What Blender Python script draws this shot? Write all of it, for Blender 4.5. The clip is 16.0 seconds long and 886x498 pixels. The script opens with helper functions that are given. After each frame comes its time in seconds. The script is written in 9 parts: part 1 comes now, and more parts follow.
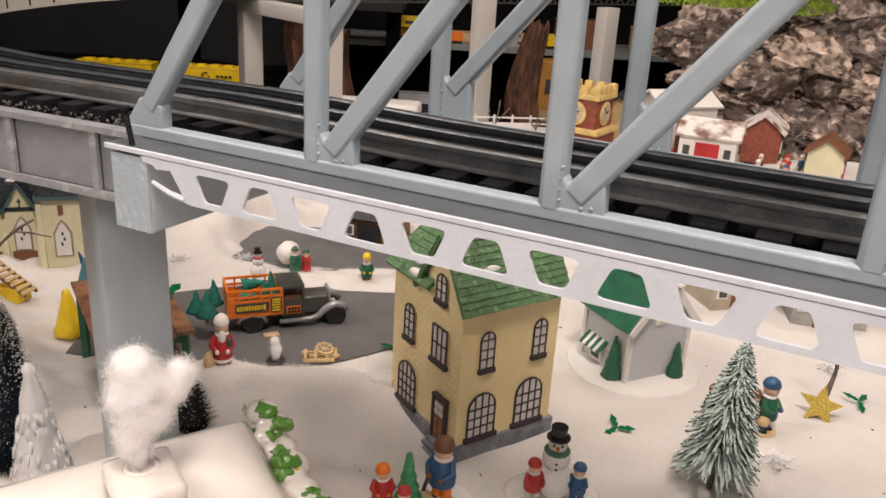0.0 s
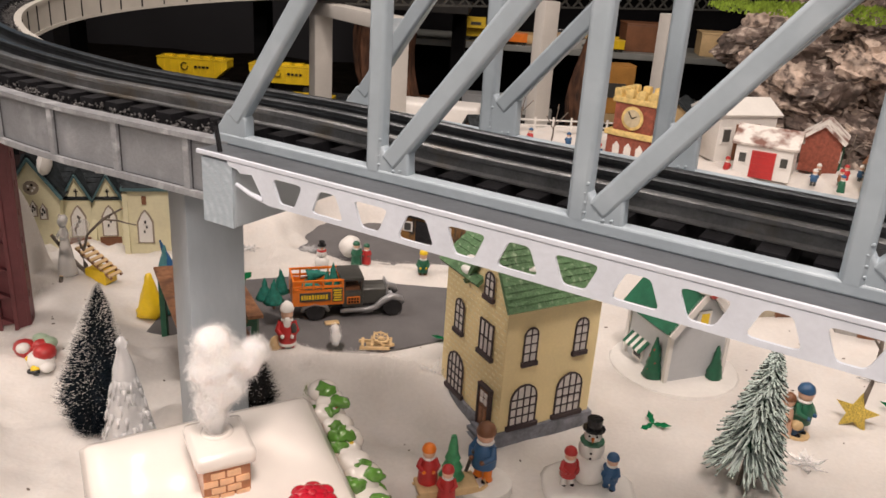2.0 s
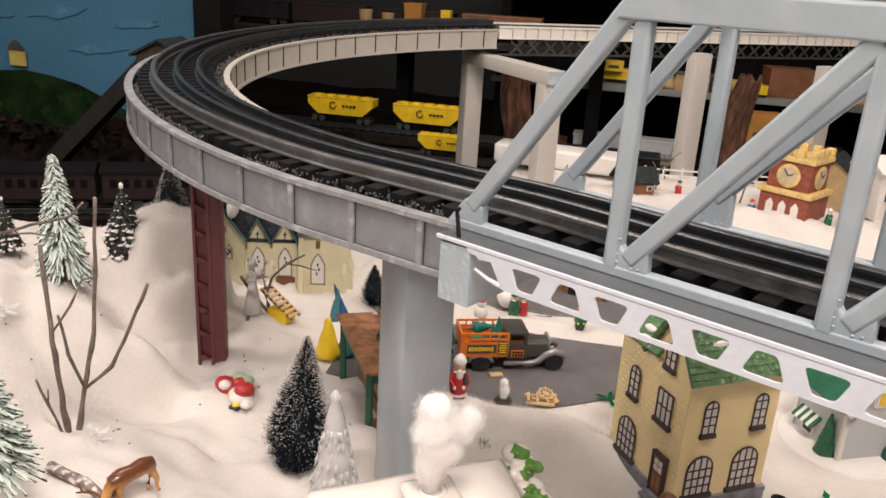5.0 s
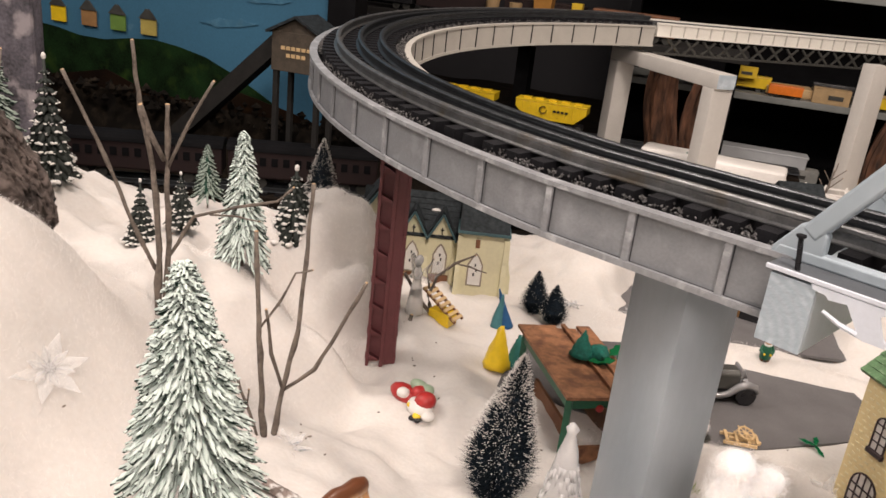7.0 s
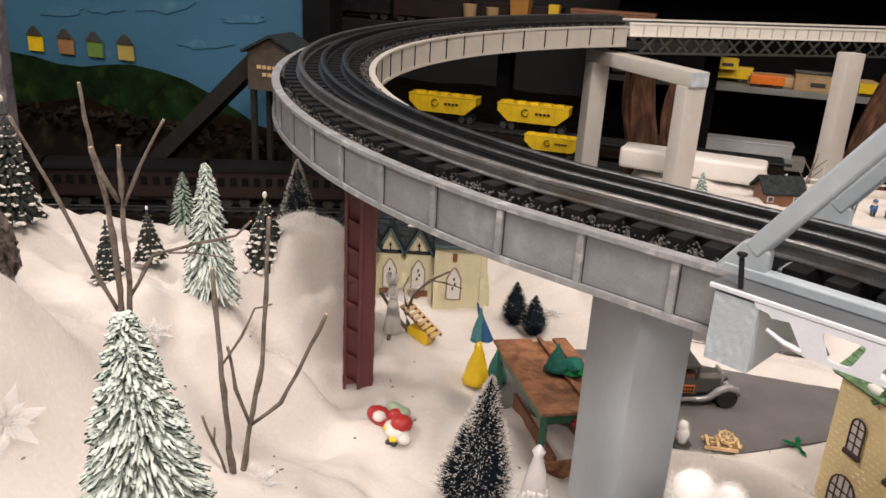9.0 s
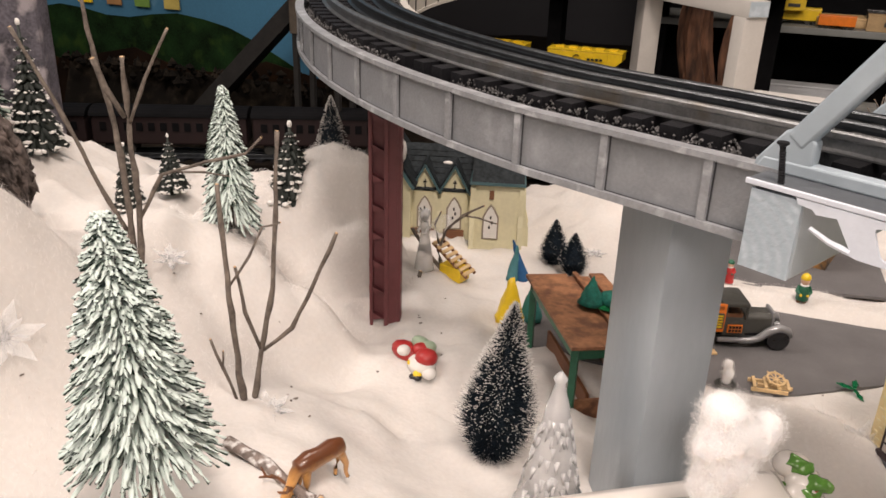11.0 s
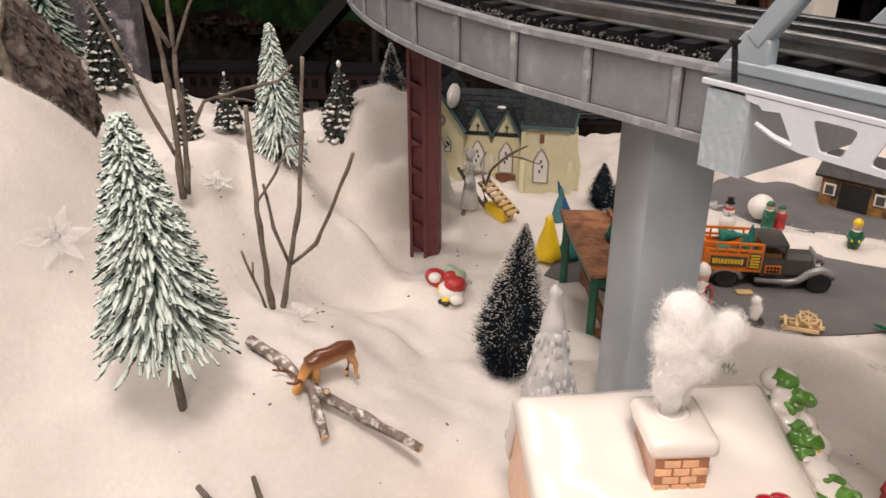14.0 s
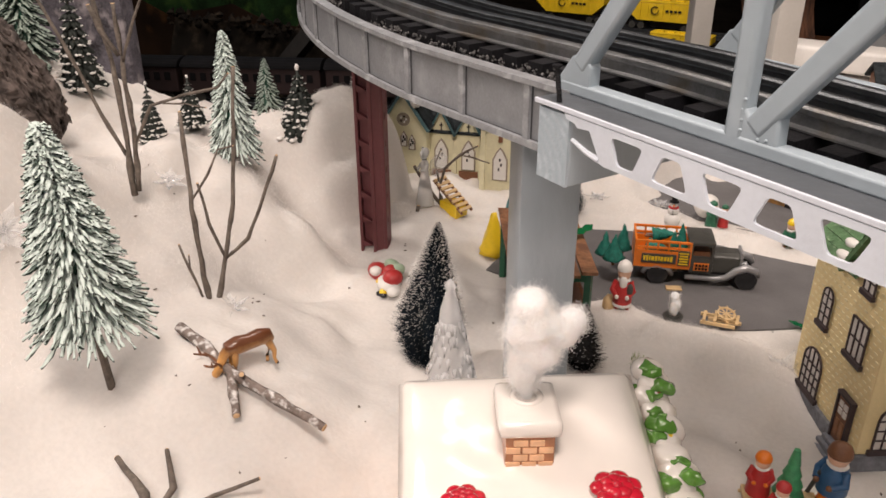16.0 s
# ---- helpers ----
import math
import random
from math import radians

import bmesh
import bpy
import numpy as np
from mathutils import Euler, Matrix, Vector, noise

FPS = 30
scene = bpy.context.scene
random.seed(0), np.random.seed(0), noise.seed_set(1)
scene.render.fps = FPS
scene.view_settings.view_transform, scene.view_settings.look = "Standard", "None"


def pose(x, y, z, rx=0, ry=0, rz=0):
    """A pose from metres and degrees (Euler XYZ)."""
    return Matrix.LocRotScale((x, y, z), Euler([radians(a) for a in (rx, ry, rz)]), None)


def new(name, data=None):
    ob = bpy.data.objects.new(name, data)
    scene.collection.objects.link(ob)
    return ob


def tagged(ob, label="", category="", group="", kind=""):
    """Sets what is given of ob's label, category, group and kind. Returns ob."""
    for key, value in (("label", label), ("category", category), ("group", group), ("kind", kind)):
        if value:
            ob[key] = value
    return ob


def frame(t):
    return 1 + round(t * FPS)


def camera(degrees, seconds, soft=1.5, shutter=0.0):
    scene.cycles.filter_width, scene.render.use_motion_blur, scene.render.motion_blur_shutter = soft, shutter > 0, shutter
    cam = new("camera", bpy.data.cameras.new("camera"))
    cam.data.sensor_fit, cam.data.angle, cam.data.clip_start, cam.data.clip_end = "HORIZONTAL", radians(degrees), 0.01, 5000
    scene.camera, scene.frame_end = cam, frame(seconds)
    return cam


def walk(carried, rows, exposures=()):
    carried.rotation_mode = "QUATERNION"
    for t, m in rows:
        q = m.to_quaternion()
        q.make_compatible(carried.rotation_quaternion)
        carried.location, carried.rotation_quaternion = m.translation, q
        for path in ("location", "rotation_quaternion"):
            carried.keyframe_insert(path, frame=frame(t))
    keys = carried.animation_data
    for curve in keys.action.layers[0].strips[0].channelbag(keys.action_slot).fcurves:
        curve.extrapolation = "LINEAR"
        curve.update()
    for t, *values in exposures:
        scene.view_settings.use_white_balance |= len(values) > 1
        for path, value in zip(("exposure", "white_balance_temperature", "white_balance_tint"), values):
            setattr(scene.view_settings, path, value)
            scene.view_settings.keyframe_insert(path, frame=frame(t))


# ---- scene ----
cam = camera(58.1, 16.0, soft=1.6)
METRES, EYE, TILT, LEAN, TURN = 0.57, 0.273, -20.3, -3.2, 0.0
ROWS = [
    (0.0, 0.0, 0.0, 0.0, 0.0, 0.0, 0.0),
    (0.5, -0.0245, -0.0173, 0.0067, 1.64, 0.06, -1.04),
    (1.0, -0.0331, -0.0377, 0.0088, 2.73, -0.01, -1.62),
    (1.5, -0.0041, -0.053, 0.0003, 3.56, -0.17, -1.84),
    (2.0, 0.0116, -0.0605, 0.003, 4.34, -0.33, -1.92),
    (2.5, -0.0191, -0.0679, 0.0078, 5.63, -0.27, -2.09),
    (3.0, -0.0283, -0.0761, 0.0193, 6.4, -0.12, -2.25),
    (5.5, -0.1078, -0.1172, 0.041, 13.37, 1.27, -6.03),
    (6.0, -0.1804, -0.0608, 0.0416, 14.48, 0.94, -7.68),
    (6.5, -0.2293, -0.0568, 0.0408, 15.98, 0.37, -8.88),
    (7.0, -0.2496, -0.0666, 0.0373, 16.7, 0.15, -9.28),
    (7.5, -0.2388, -0.0659, 0.0537, 17.17, 0.14, -8.81),
    (8.0, -0.2412, -0.0682, 0.0599, 17.14, 0.37, -7.7),
    (10.5, -0.1745, -0.0113, 0.0583, 17.88, -1.19, -4.67),
    (11.0, -0.1968, 0.0039, 0.0277, 20.85, -2.84, -6.18),
    (11.5, -0.2039, 0.0013, 0.0174, 23.32, -4.18, -7.33),
    (12.0, -0.19, -0.0025, 0.0142, 25.06, -5.03, -7.9),
    (12.5, -0.1878, -0.0037, 0.005, 25.77, -5.29, -8.11),
    (13.0, -0.1813, -0.002, 0.0016, 26.17, -5.39, -8.0),
    (13.5, -0.153, 0.0017, 0.0018, 26.86, -5.54, -7.54),
    (14.0, -0.1085, 0.0019, -0.0047, 28.0, -5.84, -6.9),
    (14.5, -0.0462, 0.0213, 0.0041, 29.55, -6.24, -6.34),
    (15.0, 0.0298, 0.0507, 0.0323, 30.31, -6.46, -6.3),
    (15.5, 0.0286, 0.0311, 0.0283, 30.35, -6.59, -6.71),
    (16.0, 0.0085, 0.0027, 0.0197, 29.95, -6.74, -7.33),
]
walk(cam, [(t, pose(0, 0, EYE, TILT, LEAN, TURN) @ pose(METRES * x, METRES * y, METRES * z, 90 + pitch, roll, yaw)) for t, x, y, z, yaw, pitch, roll in ROWS],
     exposures=((0.0, 0.76), (3.2, 0.80), (5.4, 0.94), (8.2, 0.94), (10.4, 0.97), (11.8, 0.80), (16.0, 0.75)))

# ---- light ----
world = bpy.data.worlds.new("room_air")
scene.world = world
world.use_nodes = True
world.node_tree.nodes["Background"].inputs[0].default_value = (1.0, 0.93, 0.86, 1)
world.node_tree.nodes["Background"].inputs[1].default_value = 0.005


def area_lamp(name, x, y, z, sx, sy, watts, colour, tilt=(0, 0)):
    data = bpy.data.lights.new(name, "AREA")
    data.shape, data.size, data.size_y, data.energy, data.color = "RECTANGLE", sx, sy, watts, colour
    ob = new(name, data)
    ob.matrix_world = pose(x, y, z, tilt[0], tilt[1], 0)
    return tagged(ob, "unseen area light assumed above the layout", "lamp", kind="structure")


area_lamp("ceiling_lamp_1", 0.13, -0.22, 1.42, 0.34, 0.26, 10.5, (1.0, 0.85, 0.765), (18, 0))
# Unseen frontal fill, added to lift the pillar and the house fronts.
area_lamp("front_fill_lamp", 0.20, -1.10, 1.25, 1.00, 0.50, 8.2, (1.0, 0.86, 0.785), (42, 0))
# Unseen fill over the back, set to brighten the mural and church.
area_lamp("back_fill_lamp", -0.40, 0.85, 1.45, 0.50, 0.30, 2.8, (1.0, 0.86, 0.78))
# Unseen too, assumed from the brightness of the far right village.
area_lamp("ceiling_lamp_3", 0.80, 0.80, 1.35, 0.50, 0.30, 4.0, (1.0, 0.85, 0.74), (14, 0))
# Unseen fill from the left, added to brighten the house's door side.
area_lamp("left_fill_lamp", -1.50, 0.12, 1.55, 0.60, 0.50, 11.0, (1.0, 0.88, 0.81), (0, -42))


# ---- materials ----
def mat(name, colour, rough=0.6, metal=0.0, var=0.15, size=40.0, bump=0.2, bump_size=300.0, dark=None, spec=0.5, coat=0.0, blotch=None, stretch=None):
    """A surface with variation at two sizes. size, bump_size: noise per metre; stretch: scale of the grain along x, y, z."""
    m = bpy.data.materials.new(name)
    m.use_nodes = True
    nt = m.node_tree
    b = nt.nodes["Principled BSDF"]
    b.inputs["Roughness"].default_value, b.inputs["Metallic"].default_value = rough, metal
    b.inputs["Specular IOR Level"].default_value = spec
    b.inputs["Coat Weight"].default_value = coat
    tc = nt.nodes.new("ShaderNodeTexCoord")
    place = tc.outputs["Object"]
    if stretch:
        mp = nt.nodes.new("ShaderNodeMapping")
        mp.inputs["Scale"].default_value = stretch
        nt.links.new(place, mp.inputs["Vector"])
        place = mp.outputs["Vector"]
    n1, n2 = nt.nodes.new("ShaderNodeTexNoise"), nt.nodes.new("ShaderNodeTexNoise")
    for n, k in ((n1, size), (n2, bump_size)):
        n.inputs["Scale"].default_value, n.inputs["Detail"].default_value = k, 4.0
        nt.links.new(place, n.inputs["Vector"])
    ramp = nt.nodes.new("ShaderNodeValToRGB")
    lo = dark or tuple(c * (1 - var * 1.6) for c in colour)
    hi = tuple(min(1.0, c * (1 + var)) for c in colour)
    ramp.color_ramp.elements[0].position, ramp.color_ramp.elements[1].position = 0.3, 0.7
    ramp.color_ramp.elements[0].color, ramp.color_ramp.elements[1].color = (*lo, 1), (*hi, 1)
    mix = nt.nodes.new("ShaderNodeMix")
    mix.data_type, mix.factor_mode = "FLOAT", "UNIFORM"
    mix.inputs[0].default_value = 0.35
    nt.links.new(n1.outputs["Fac"], mix.inputs[2])
    nt.links.new(n2.outputs["Fac"], mix.inputs[3])
    nt.links.new(mix.outputs[0], ramp.inputs["Fac"])
    last = ramp.outputs["Color"]
    if blotch:
        colour2, amount, k = blotch
        n3 = nt.nodes.new("ShaderNodeTexNoise")
        n3.inputs["Scale"].default_value, n3.inputs["Detail"].default_value = k, 6.0
        nt.links.new(place, n3.inputs["Vector"])
        r3 = nt.nodes.new("ShaderNodeValToRGB")
        r3.color_ramp.elements[0].position, r3.color_ramp.elements[1].position = 1 - amount - 0.08, 1 - amount + 0.08
        mc = nt.nodes.new("ShaderNodeMix")
        mc.data_type = "RGBA"
        nt.links.new(n3.outputs["Fac"], r3.inputs["Fac"])
        nt.links.new(r3.outputs["Color"], mc.inputs[0])
        nt.links.new(last, mc.inputs[6])
        mc.inputs[7].default_value = (*colour2, 1)
        last = mc.outputs[2]
    nt.links.new(last, b.inputs["Base Color"])
    bp = nt.nodes.new("ShaderNodeBump")
    bp.inputs["Strength"].default_value, bp.inputs["Distance"].default_value = bump, 0.001
    nt.links.new(n2.outputs["Fac"], bp.inputs["Height"])
    nt.links.new(bp.outputs["Normal"], b.inputs["Normal"])
    return m


def glass(name, colour=(0.95, 0.97, 0.98), rough=0.08):
    m = mat(name, colour, rough, bump=0.3, var=0.03)
    b = m.node_tree.nodes["Principled BSDF"]
    b.inputs["Transmission Weight"].default_value, b.inputs["IOR"].default_value = 0.85, 1.45
    return m


SNOW = mat("cotton_snow", (0.63, 0.60, 0.57), 0.95, var=0.07, size=22, bump=0.30, bump_size=380, spec=0.1)
FLUFF = mat("cotton_tuft", (0.88, 0.86, 0.85), 0.98, var=0.03, size=120, bump=0.35, bump_size=900, spec=0.05)
for m_, w_, k_ in ((SNOW, 0.25, 0.006), (FLUFF, 0.9, 0.016)):
    m_.node_tree.nodes["Principled BSDF"].inputs["Subsurface Weight"].default_value = w_
    m_.node_tree.nodes["Principled BSDF"].inputs["Subsurface Radius"].default_value = (1.0, 0.85, 0.75)
    m_.node_tree.nodes["Principled BSDF"].inputs["Subsurface Scale"].default_value = k_
NAP = mat("cotton_nap_fibre", (0.86, 0.83, 0.80), 0.95, var=0.03, size=100, bump=0.0, spec=0.05)
GREY = mat("grey_painted_metal", (0.35, 0.41, 0.455), 0.38, 0.0, 0.05, 60, 0.07, 300, spec=0.45, blotch=((0.39, 0.45, 0.495), 0.36, 60))
GIRDER = mat("brushed_girder_panel", (0.24, 0.25, 0.265), 0.40, 0.15, 0.14, 60, 0.3, 700, blotch=((0.32, 0.33, 0.35), 0.32, 75))
RIB = mat("drybrushed_girder_rib", (0.29, 0.30, 0.315), 0.40, 0.15, 0.20, 120, 0.25, 600, blotch=((0.48, 0.495, 0.515), 0.36, 130))
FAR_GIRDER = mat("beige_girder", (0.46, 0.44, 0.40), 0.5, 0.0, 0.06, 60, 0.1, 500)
WHITE_PLATE = mat("pale_lattice_plate", (0.63, 0.67, 0.74), 0.5, 0.0, 0.06, 80, 0.15, 500)
POST = mat("grey_painted_wood", (0.37, 0.42, 0.46), 0.30, 0.0, 0.05, 40, 0.22, 260, blotch=((0.41, 0.46, 0.50), 0.30, 60), stretch=(1.0, 1.0, 0.35))
END_GRAIN = mat("grey_end_grain", (0.40, 0.46, 0.51), 0.6, 0.0, 0.08, 120, 0.4, 500, blotch=((0.50, 0.57, 0.62), 0.40, 120))
STEEL = mat("tubular_steel", (0.25, 0.255, 0.26), 0.38, 0.85, 0.25, 120, 0.12, 900, blotch=((0.17, 0.15, 0.125), 0.36, 60))
def ring_grain(m, dark):
    """Adds growth rings to a cut end."""
    nt = m.node_tree
    b = nt.nodes["Principled BSDF"]
    wave, tc, mix = nt.nodes.new("ShaderNodeTexWave"), nt.nodes.new("ShaderNodeTexCoord"), nt.nodes.new("ShaderNodeMix")
    wave.wave_type, wave.rings_direction = "RINGS", "Y"
    wave.inputs["Scale"].default_value, wave.inputs["Distortion"].default_value, wave.inputs["Detail Scale"].default_value = 95.0, 2.5, 60.0
    shift = nt.nodes.new("ShaderNodeMapping")
    shift.inputs["Location"].default_value = (0.118, 0.0, -0.180)
    nt.links.new(tc.outputs["Object"], shift.inputs["Vector"])
    nt.links.new(shift.outputs["Vector"], wave.inputs["Vector"])
    mix.data_type = "RGBA"
    nt.links.new(wave.outputs["Fac"], mix.inputs[0])
    nt.links.new(b.inputs["Base Color"].links[0].from_socket, mix.inputs[7])
    mix.inputs[6].default_value = (*dark, 1)
    nt.links.new(mix.outputs[2], b.inputs["Base Color"])


ring_grain(END_GRAIN, (0.36, 0.43, 0.48))
DARK_RAIL = mat("blackened_rail", (0.13, 0.14, 0.15), 0.36, 0.9, 0.2, 120, 0.1, 900)
EDGE_LINE = mat("dark_panel_edge_line", (0.045, 0.047, 0.052), 0.6, var=0.3, size=120)
TIE = mat("black_plastic_tie", (0.010, 0.010, 0.012), 0.6, 0.0, 0.3, 200, 0.2, 800, spec=0.2)
BALLAST = mat("grey_ballast", (0.11, 0.107, 0.107), 0.9, 0.0, 0.5, 900, 1.0, 1500, blotch=((0.38, 0.37, 0.37), 0.36, 700))
MAROON = mat("oxide_red_metal", (0.16, 0.045, 0.05), 0.5, 0.0, 0.12, 80, 0.15, 400)
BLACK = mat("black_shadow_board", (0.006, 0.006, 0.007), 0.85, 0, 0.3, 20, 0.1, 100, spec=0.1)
YELLOW_WALL = mat("yellow_painted_card", (0.90, 0.74, 0.40), 0.55, 0.0, 0.06, 40, 0.15, 500)
STONE = mat("grey_stone_base", (0.20, 0.21, 0.24), 0.7, 0.0, 0.3, 120, 0.6, 400)
GREEN_ROOF = mat("green_shingle", (0.10, 0.20, 0.09), 0.55, 0.0, 0.25, 150, 0.4, 700, blotch=((0.28, 0.38, 0.24), 0.35, 300))
DARK_GREEN = mat("dark_green_enamel", (0.02, 0.12, 0.065), 0.4, 0.0, 0.2, 90, 0.2, 400)
TEAL_GREEN = mat("teal_green_flock", (0.01, 0.16, 0.12), 0.7, 0.0, 0.3, 300, 0.6, 900)
WINDOW_FRAME = mat("dark_window_frame", (0.045, 0.030, 0.032), 0.6)
PANE = mat("pale_window_pane", (0.78, 0.74, 0.70), 0.4, bump=0.02)
WHITE_PAINT = mat("white_paint", (0.74, 0.72, 0.69), 0.5, var=0.05)
GLAZE = mat("white_ceramic_glaze", (0.80, 0.75, 0.70), 0.20, var=0.03, size=30, bump=0.10, bump_size=60, coat=0.5)
GLAZE_BRICK = mat("orange_ceramic_brick", (0.70, 0.36, 0.17), 0.3, var=0.15, size=200, coat=0.3)
GLAZE_GREEN = mat("green_ceramic_glaze", (0.12, 0.29, 0.05), 0.15, var=0.25, size=90, coat=0.6)
GLAZE_RED = mat("red_ceramic_glaze", (0.50, 0.012, 0.03), 0.15, var=0.2, size=120, coat=0.6)
RED = mat("red_enamel", (0.45, 0.03, 0.03), 0.4, var=0.2)
ORANGE = mat("orange_enamel", (0.78, 0.20, 0.02), 0.35, var=0.1)
YELLOW = mat("yellow_enamel", (0.80, 0.55, 0.02), 0.35, var=0.1)
BLUE = mat("blue_enamel", (0.03, 0.10, 0.22), 0.45, var=0.2)
BLACK_ENAMEL = mat("black_enamel", (0.02, 0.02, 0.022), 0.25, var=0.3)
GUNMETAL = mat("dark_olive_enamel", (0.06, 0.06, 0.055), 0.3, var=0.2)
SILVER = mat("grey_fender_enamel", (0.30, 0.30, 0.31), 0.3, 0.3, var=0.1)
SKIN = mat("peach_enamel", (0.72, 0.45, 0.32), 0.5)
BROWN = mat("brown_enamel", (0.20, 0.085, 0.04), 0.5, var=0.2)
PLANK = mat("stained_plank", (0.36, 0.17, 0.085), 0.6, var=0.35, size=120, bump=0.4, blotch=((0.16, 0.070, 0.040), 0.42, 90))
PALE_WOOD = mat("pale_laser_cut_wood", (0.62, 0.44, 0.23), 0.6, var=0.15)
BARK = mat("dry_twig_bark", (0.155, 0.128, 0.106), 0.85, var=0.4, size=150, bump=0.8, bump_size=500)
LOG_BARK = mat("whitened_twig_bark", (0.20, 0.16, 0.14), 0.85, var=0.35, size=150, bump=0.9, bump_size=500, blotch=((0.66, 0.64, 0.62), 0.40, 260))
CUT_WOOD = mat("cut_wood_end", (0.62, 0.42, 0.24), 0.8, var=0.2)
NEEDLE = mat("dark_pine_needles", (0.025, 0.09, 0.06), 0.8, var=0.3, size=300)
NAVY_NEEDLE = mat("blue_black_bristles", (0.010, 0.020, 0.032), 0.65, var=0.35, size=300, spec=0.3)
ROAD = mat("grey_felt_road", (0.125, 0.120, 0.122), 0.9, var=0.12, size=40, bump=0.4, bump_size=900)
# Highlights are painted in as pale blotches, crevice shade as the dark base.
ROCK = mat("plaster_rock", (0.15, 0.112, 0.095), 0.7, var=0.6, size=45, bump=1.0, bump_size=160, blotch=((0.58, 0.49, 0.42), 0.38, 60))
BARK_ROCK = mat("cork_bark_rock", (0.14, 0.112, 0.100), 0.9, var=0.6, size=60, bump=1.0, bump_size=200)
GRASS = mat("bright_scatter_grass", (0.22, 0.33, 0.03), 0.9, var=0.4, size=150, bump=0.9, bump_size=500)


def thin_acrylic():
    """Clear thin plastic: mostly see-through, with bright facets."""
    m = bpy.data.materials.new("clear_acrylic")
    m.use_nodes = True
    nt = m.node_tree
    nt.nodes.remove(nt.nodes["Principled BSDF"])
    clear, gloss, mix, lw = (nt.nodes.new("ShaderNode" + k) for k in ("BsdfTransparent", "BsdfGlossy", "MixShader", "LayerWeight"))
    clear.inputs["Color"].default_value = (0.99, 0.99, 0.99, 1)
    gloss.inputs["Roughness"].default_value = 0.16
    lw.inputs["Blend"].default_value = 0.12
    haze, veil = nt.nodes.new("ShaderNodeBsdfDiffuse"), nt.nodes.new("ShaderNodeMixShader")
    haze.inputs["Color"].default_value = (0.95, 0.96, 0.97, 1)
    veil.inputs[0].default_value = 0.16
    nt.links.new(clear.outputs[0], veil.inputs[1])
    nt.links.new(haze.outputs[0], veil.inputs[2])
    nt.links.new(lw.outputs["Fresnel"], mix.inputs[0])
    nt.links.new(veil.outputs[0], mix.inputs[1])
    nt.links.new(gloss.outputs[0], mix.inputs[2])
    nt.links.new(mix.outputs[0], nt.nodes["Material Output"].inputs["Surface"])
    return m


CRYSTAL = thin_acrylic()
CREAM = mat("cream_church_wall", (0.70, 0.66, 0.45), 0.6, var=0.08)
SLATE = mat("dark_slate_roof", (0.024, 0.030, 0.034), 0.75, var=0.4, size=150, spec=0.2)
TEAL_TRIM = mat("grey_teal_trim", (0.07, 0.14, 0.155), 0.5, var=0.25)
PALE_GREY = mat("pale_grey_house_wall", (0.52, 0.54, 0.56), 0.5, var=0.05)
BRICK = mat("dark_red_brick", (0.28, 0.075, 0.045), 0.6, var=0.3, size=200)
# Colour lowered to near black to hold the dimness behind the snow.
EARTH = mat("shade_darkened_earth", (0.016, 0.012, 0.009), 0.95, var=0.6, size=25, bump=0.8, spec=0.1)


# ---- building tools ----
def bm_new():
    return bmesh.new()


def box(bm, c, s, m=None, bevel=0.0):
    """A box of size s about c, turned by m; bevelled where asked."""
    made = bmesh.ops.create_cube(bm, size=1.0)["verts"]
    bmesh.ops.scale(bm, vec=s, verts=made)
    if bevel:
        edges = list({e for v in made for e in v.link_edges})
        made = [v for v in bmesh.ops.bevel(bm, geom=edges, offset=bevel, segments=2, affect="EDGES", profile=0.6)["verts"]]
        made = list(set(made))
    if m is not None:
        bmesh.ops.transform(bm, matrix=m, verts=made)
    bmesh.ops.translate(bm, vec=c, verts=made)
    return made


def rod(bm, a, b, r0, r1=None, seg=8):
    """A tapered rod from a to b."""
    a, b = Vector(a), Vector(b)
    d = b - a
    made = bmesh.ops.create_cone(bm, cap_ends=True, segments=seg, radius1=r0, radius2=r0 if r1 is None else r1, depth=d.length)["verts"]
    bmesh.ops.transform(bm, matrix=Matrix.Translation((a + b) / 2) @ d.to_track_quat("Z", "Y").to_matrix().to_4x4(), verts=made)
    return made


def bar(bm, a, b, w, h, up=(0, 0, 1)):
    """A straight bar of width w (sideways) and height h (along up) from a to b."""
    a, b, up = Vector(a), Vector(b), Vector(up)
    d = (b - a).normalized()
    side = d.cross(up).normalized() * w / 2
    top = side.cross(d).normalized() * h / 2
    v = [bm.verts.new(p + i * side + j * top) for p in (a, b) for i, j in ((-1, -1), (1, -1), (1, 1), (-1, 1))]
    for q in ((0, 1, 2, 3), (7, 6, 5, 4), (0, 4, 5, 1), (1, 5, 6, 2), (2, 6, 7, 3), (3, 7, 4, 0)):
        bm.faces.new([v[i] for i in q])
    return v


def ball(bm, c, r, s=(1, 1, 1), sub=2, m=None):
    made = bmesh.ops.create_icosphere(bm, subdivisions=sub, radius=r)["verts"]
    bmesh.ops.scale(bm, vec=s, verts=made)
    if m is not None:
        bmesh.ops.transform(bm, matrix=m, verts=made)
    bmesh.ops.translate(bm, vec=c, verts=made)
    return made


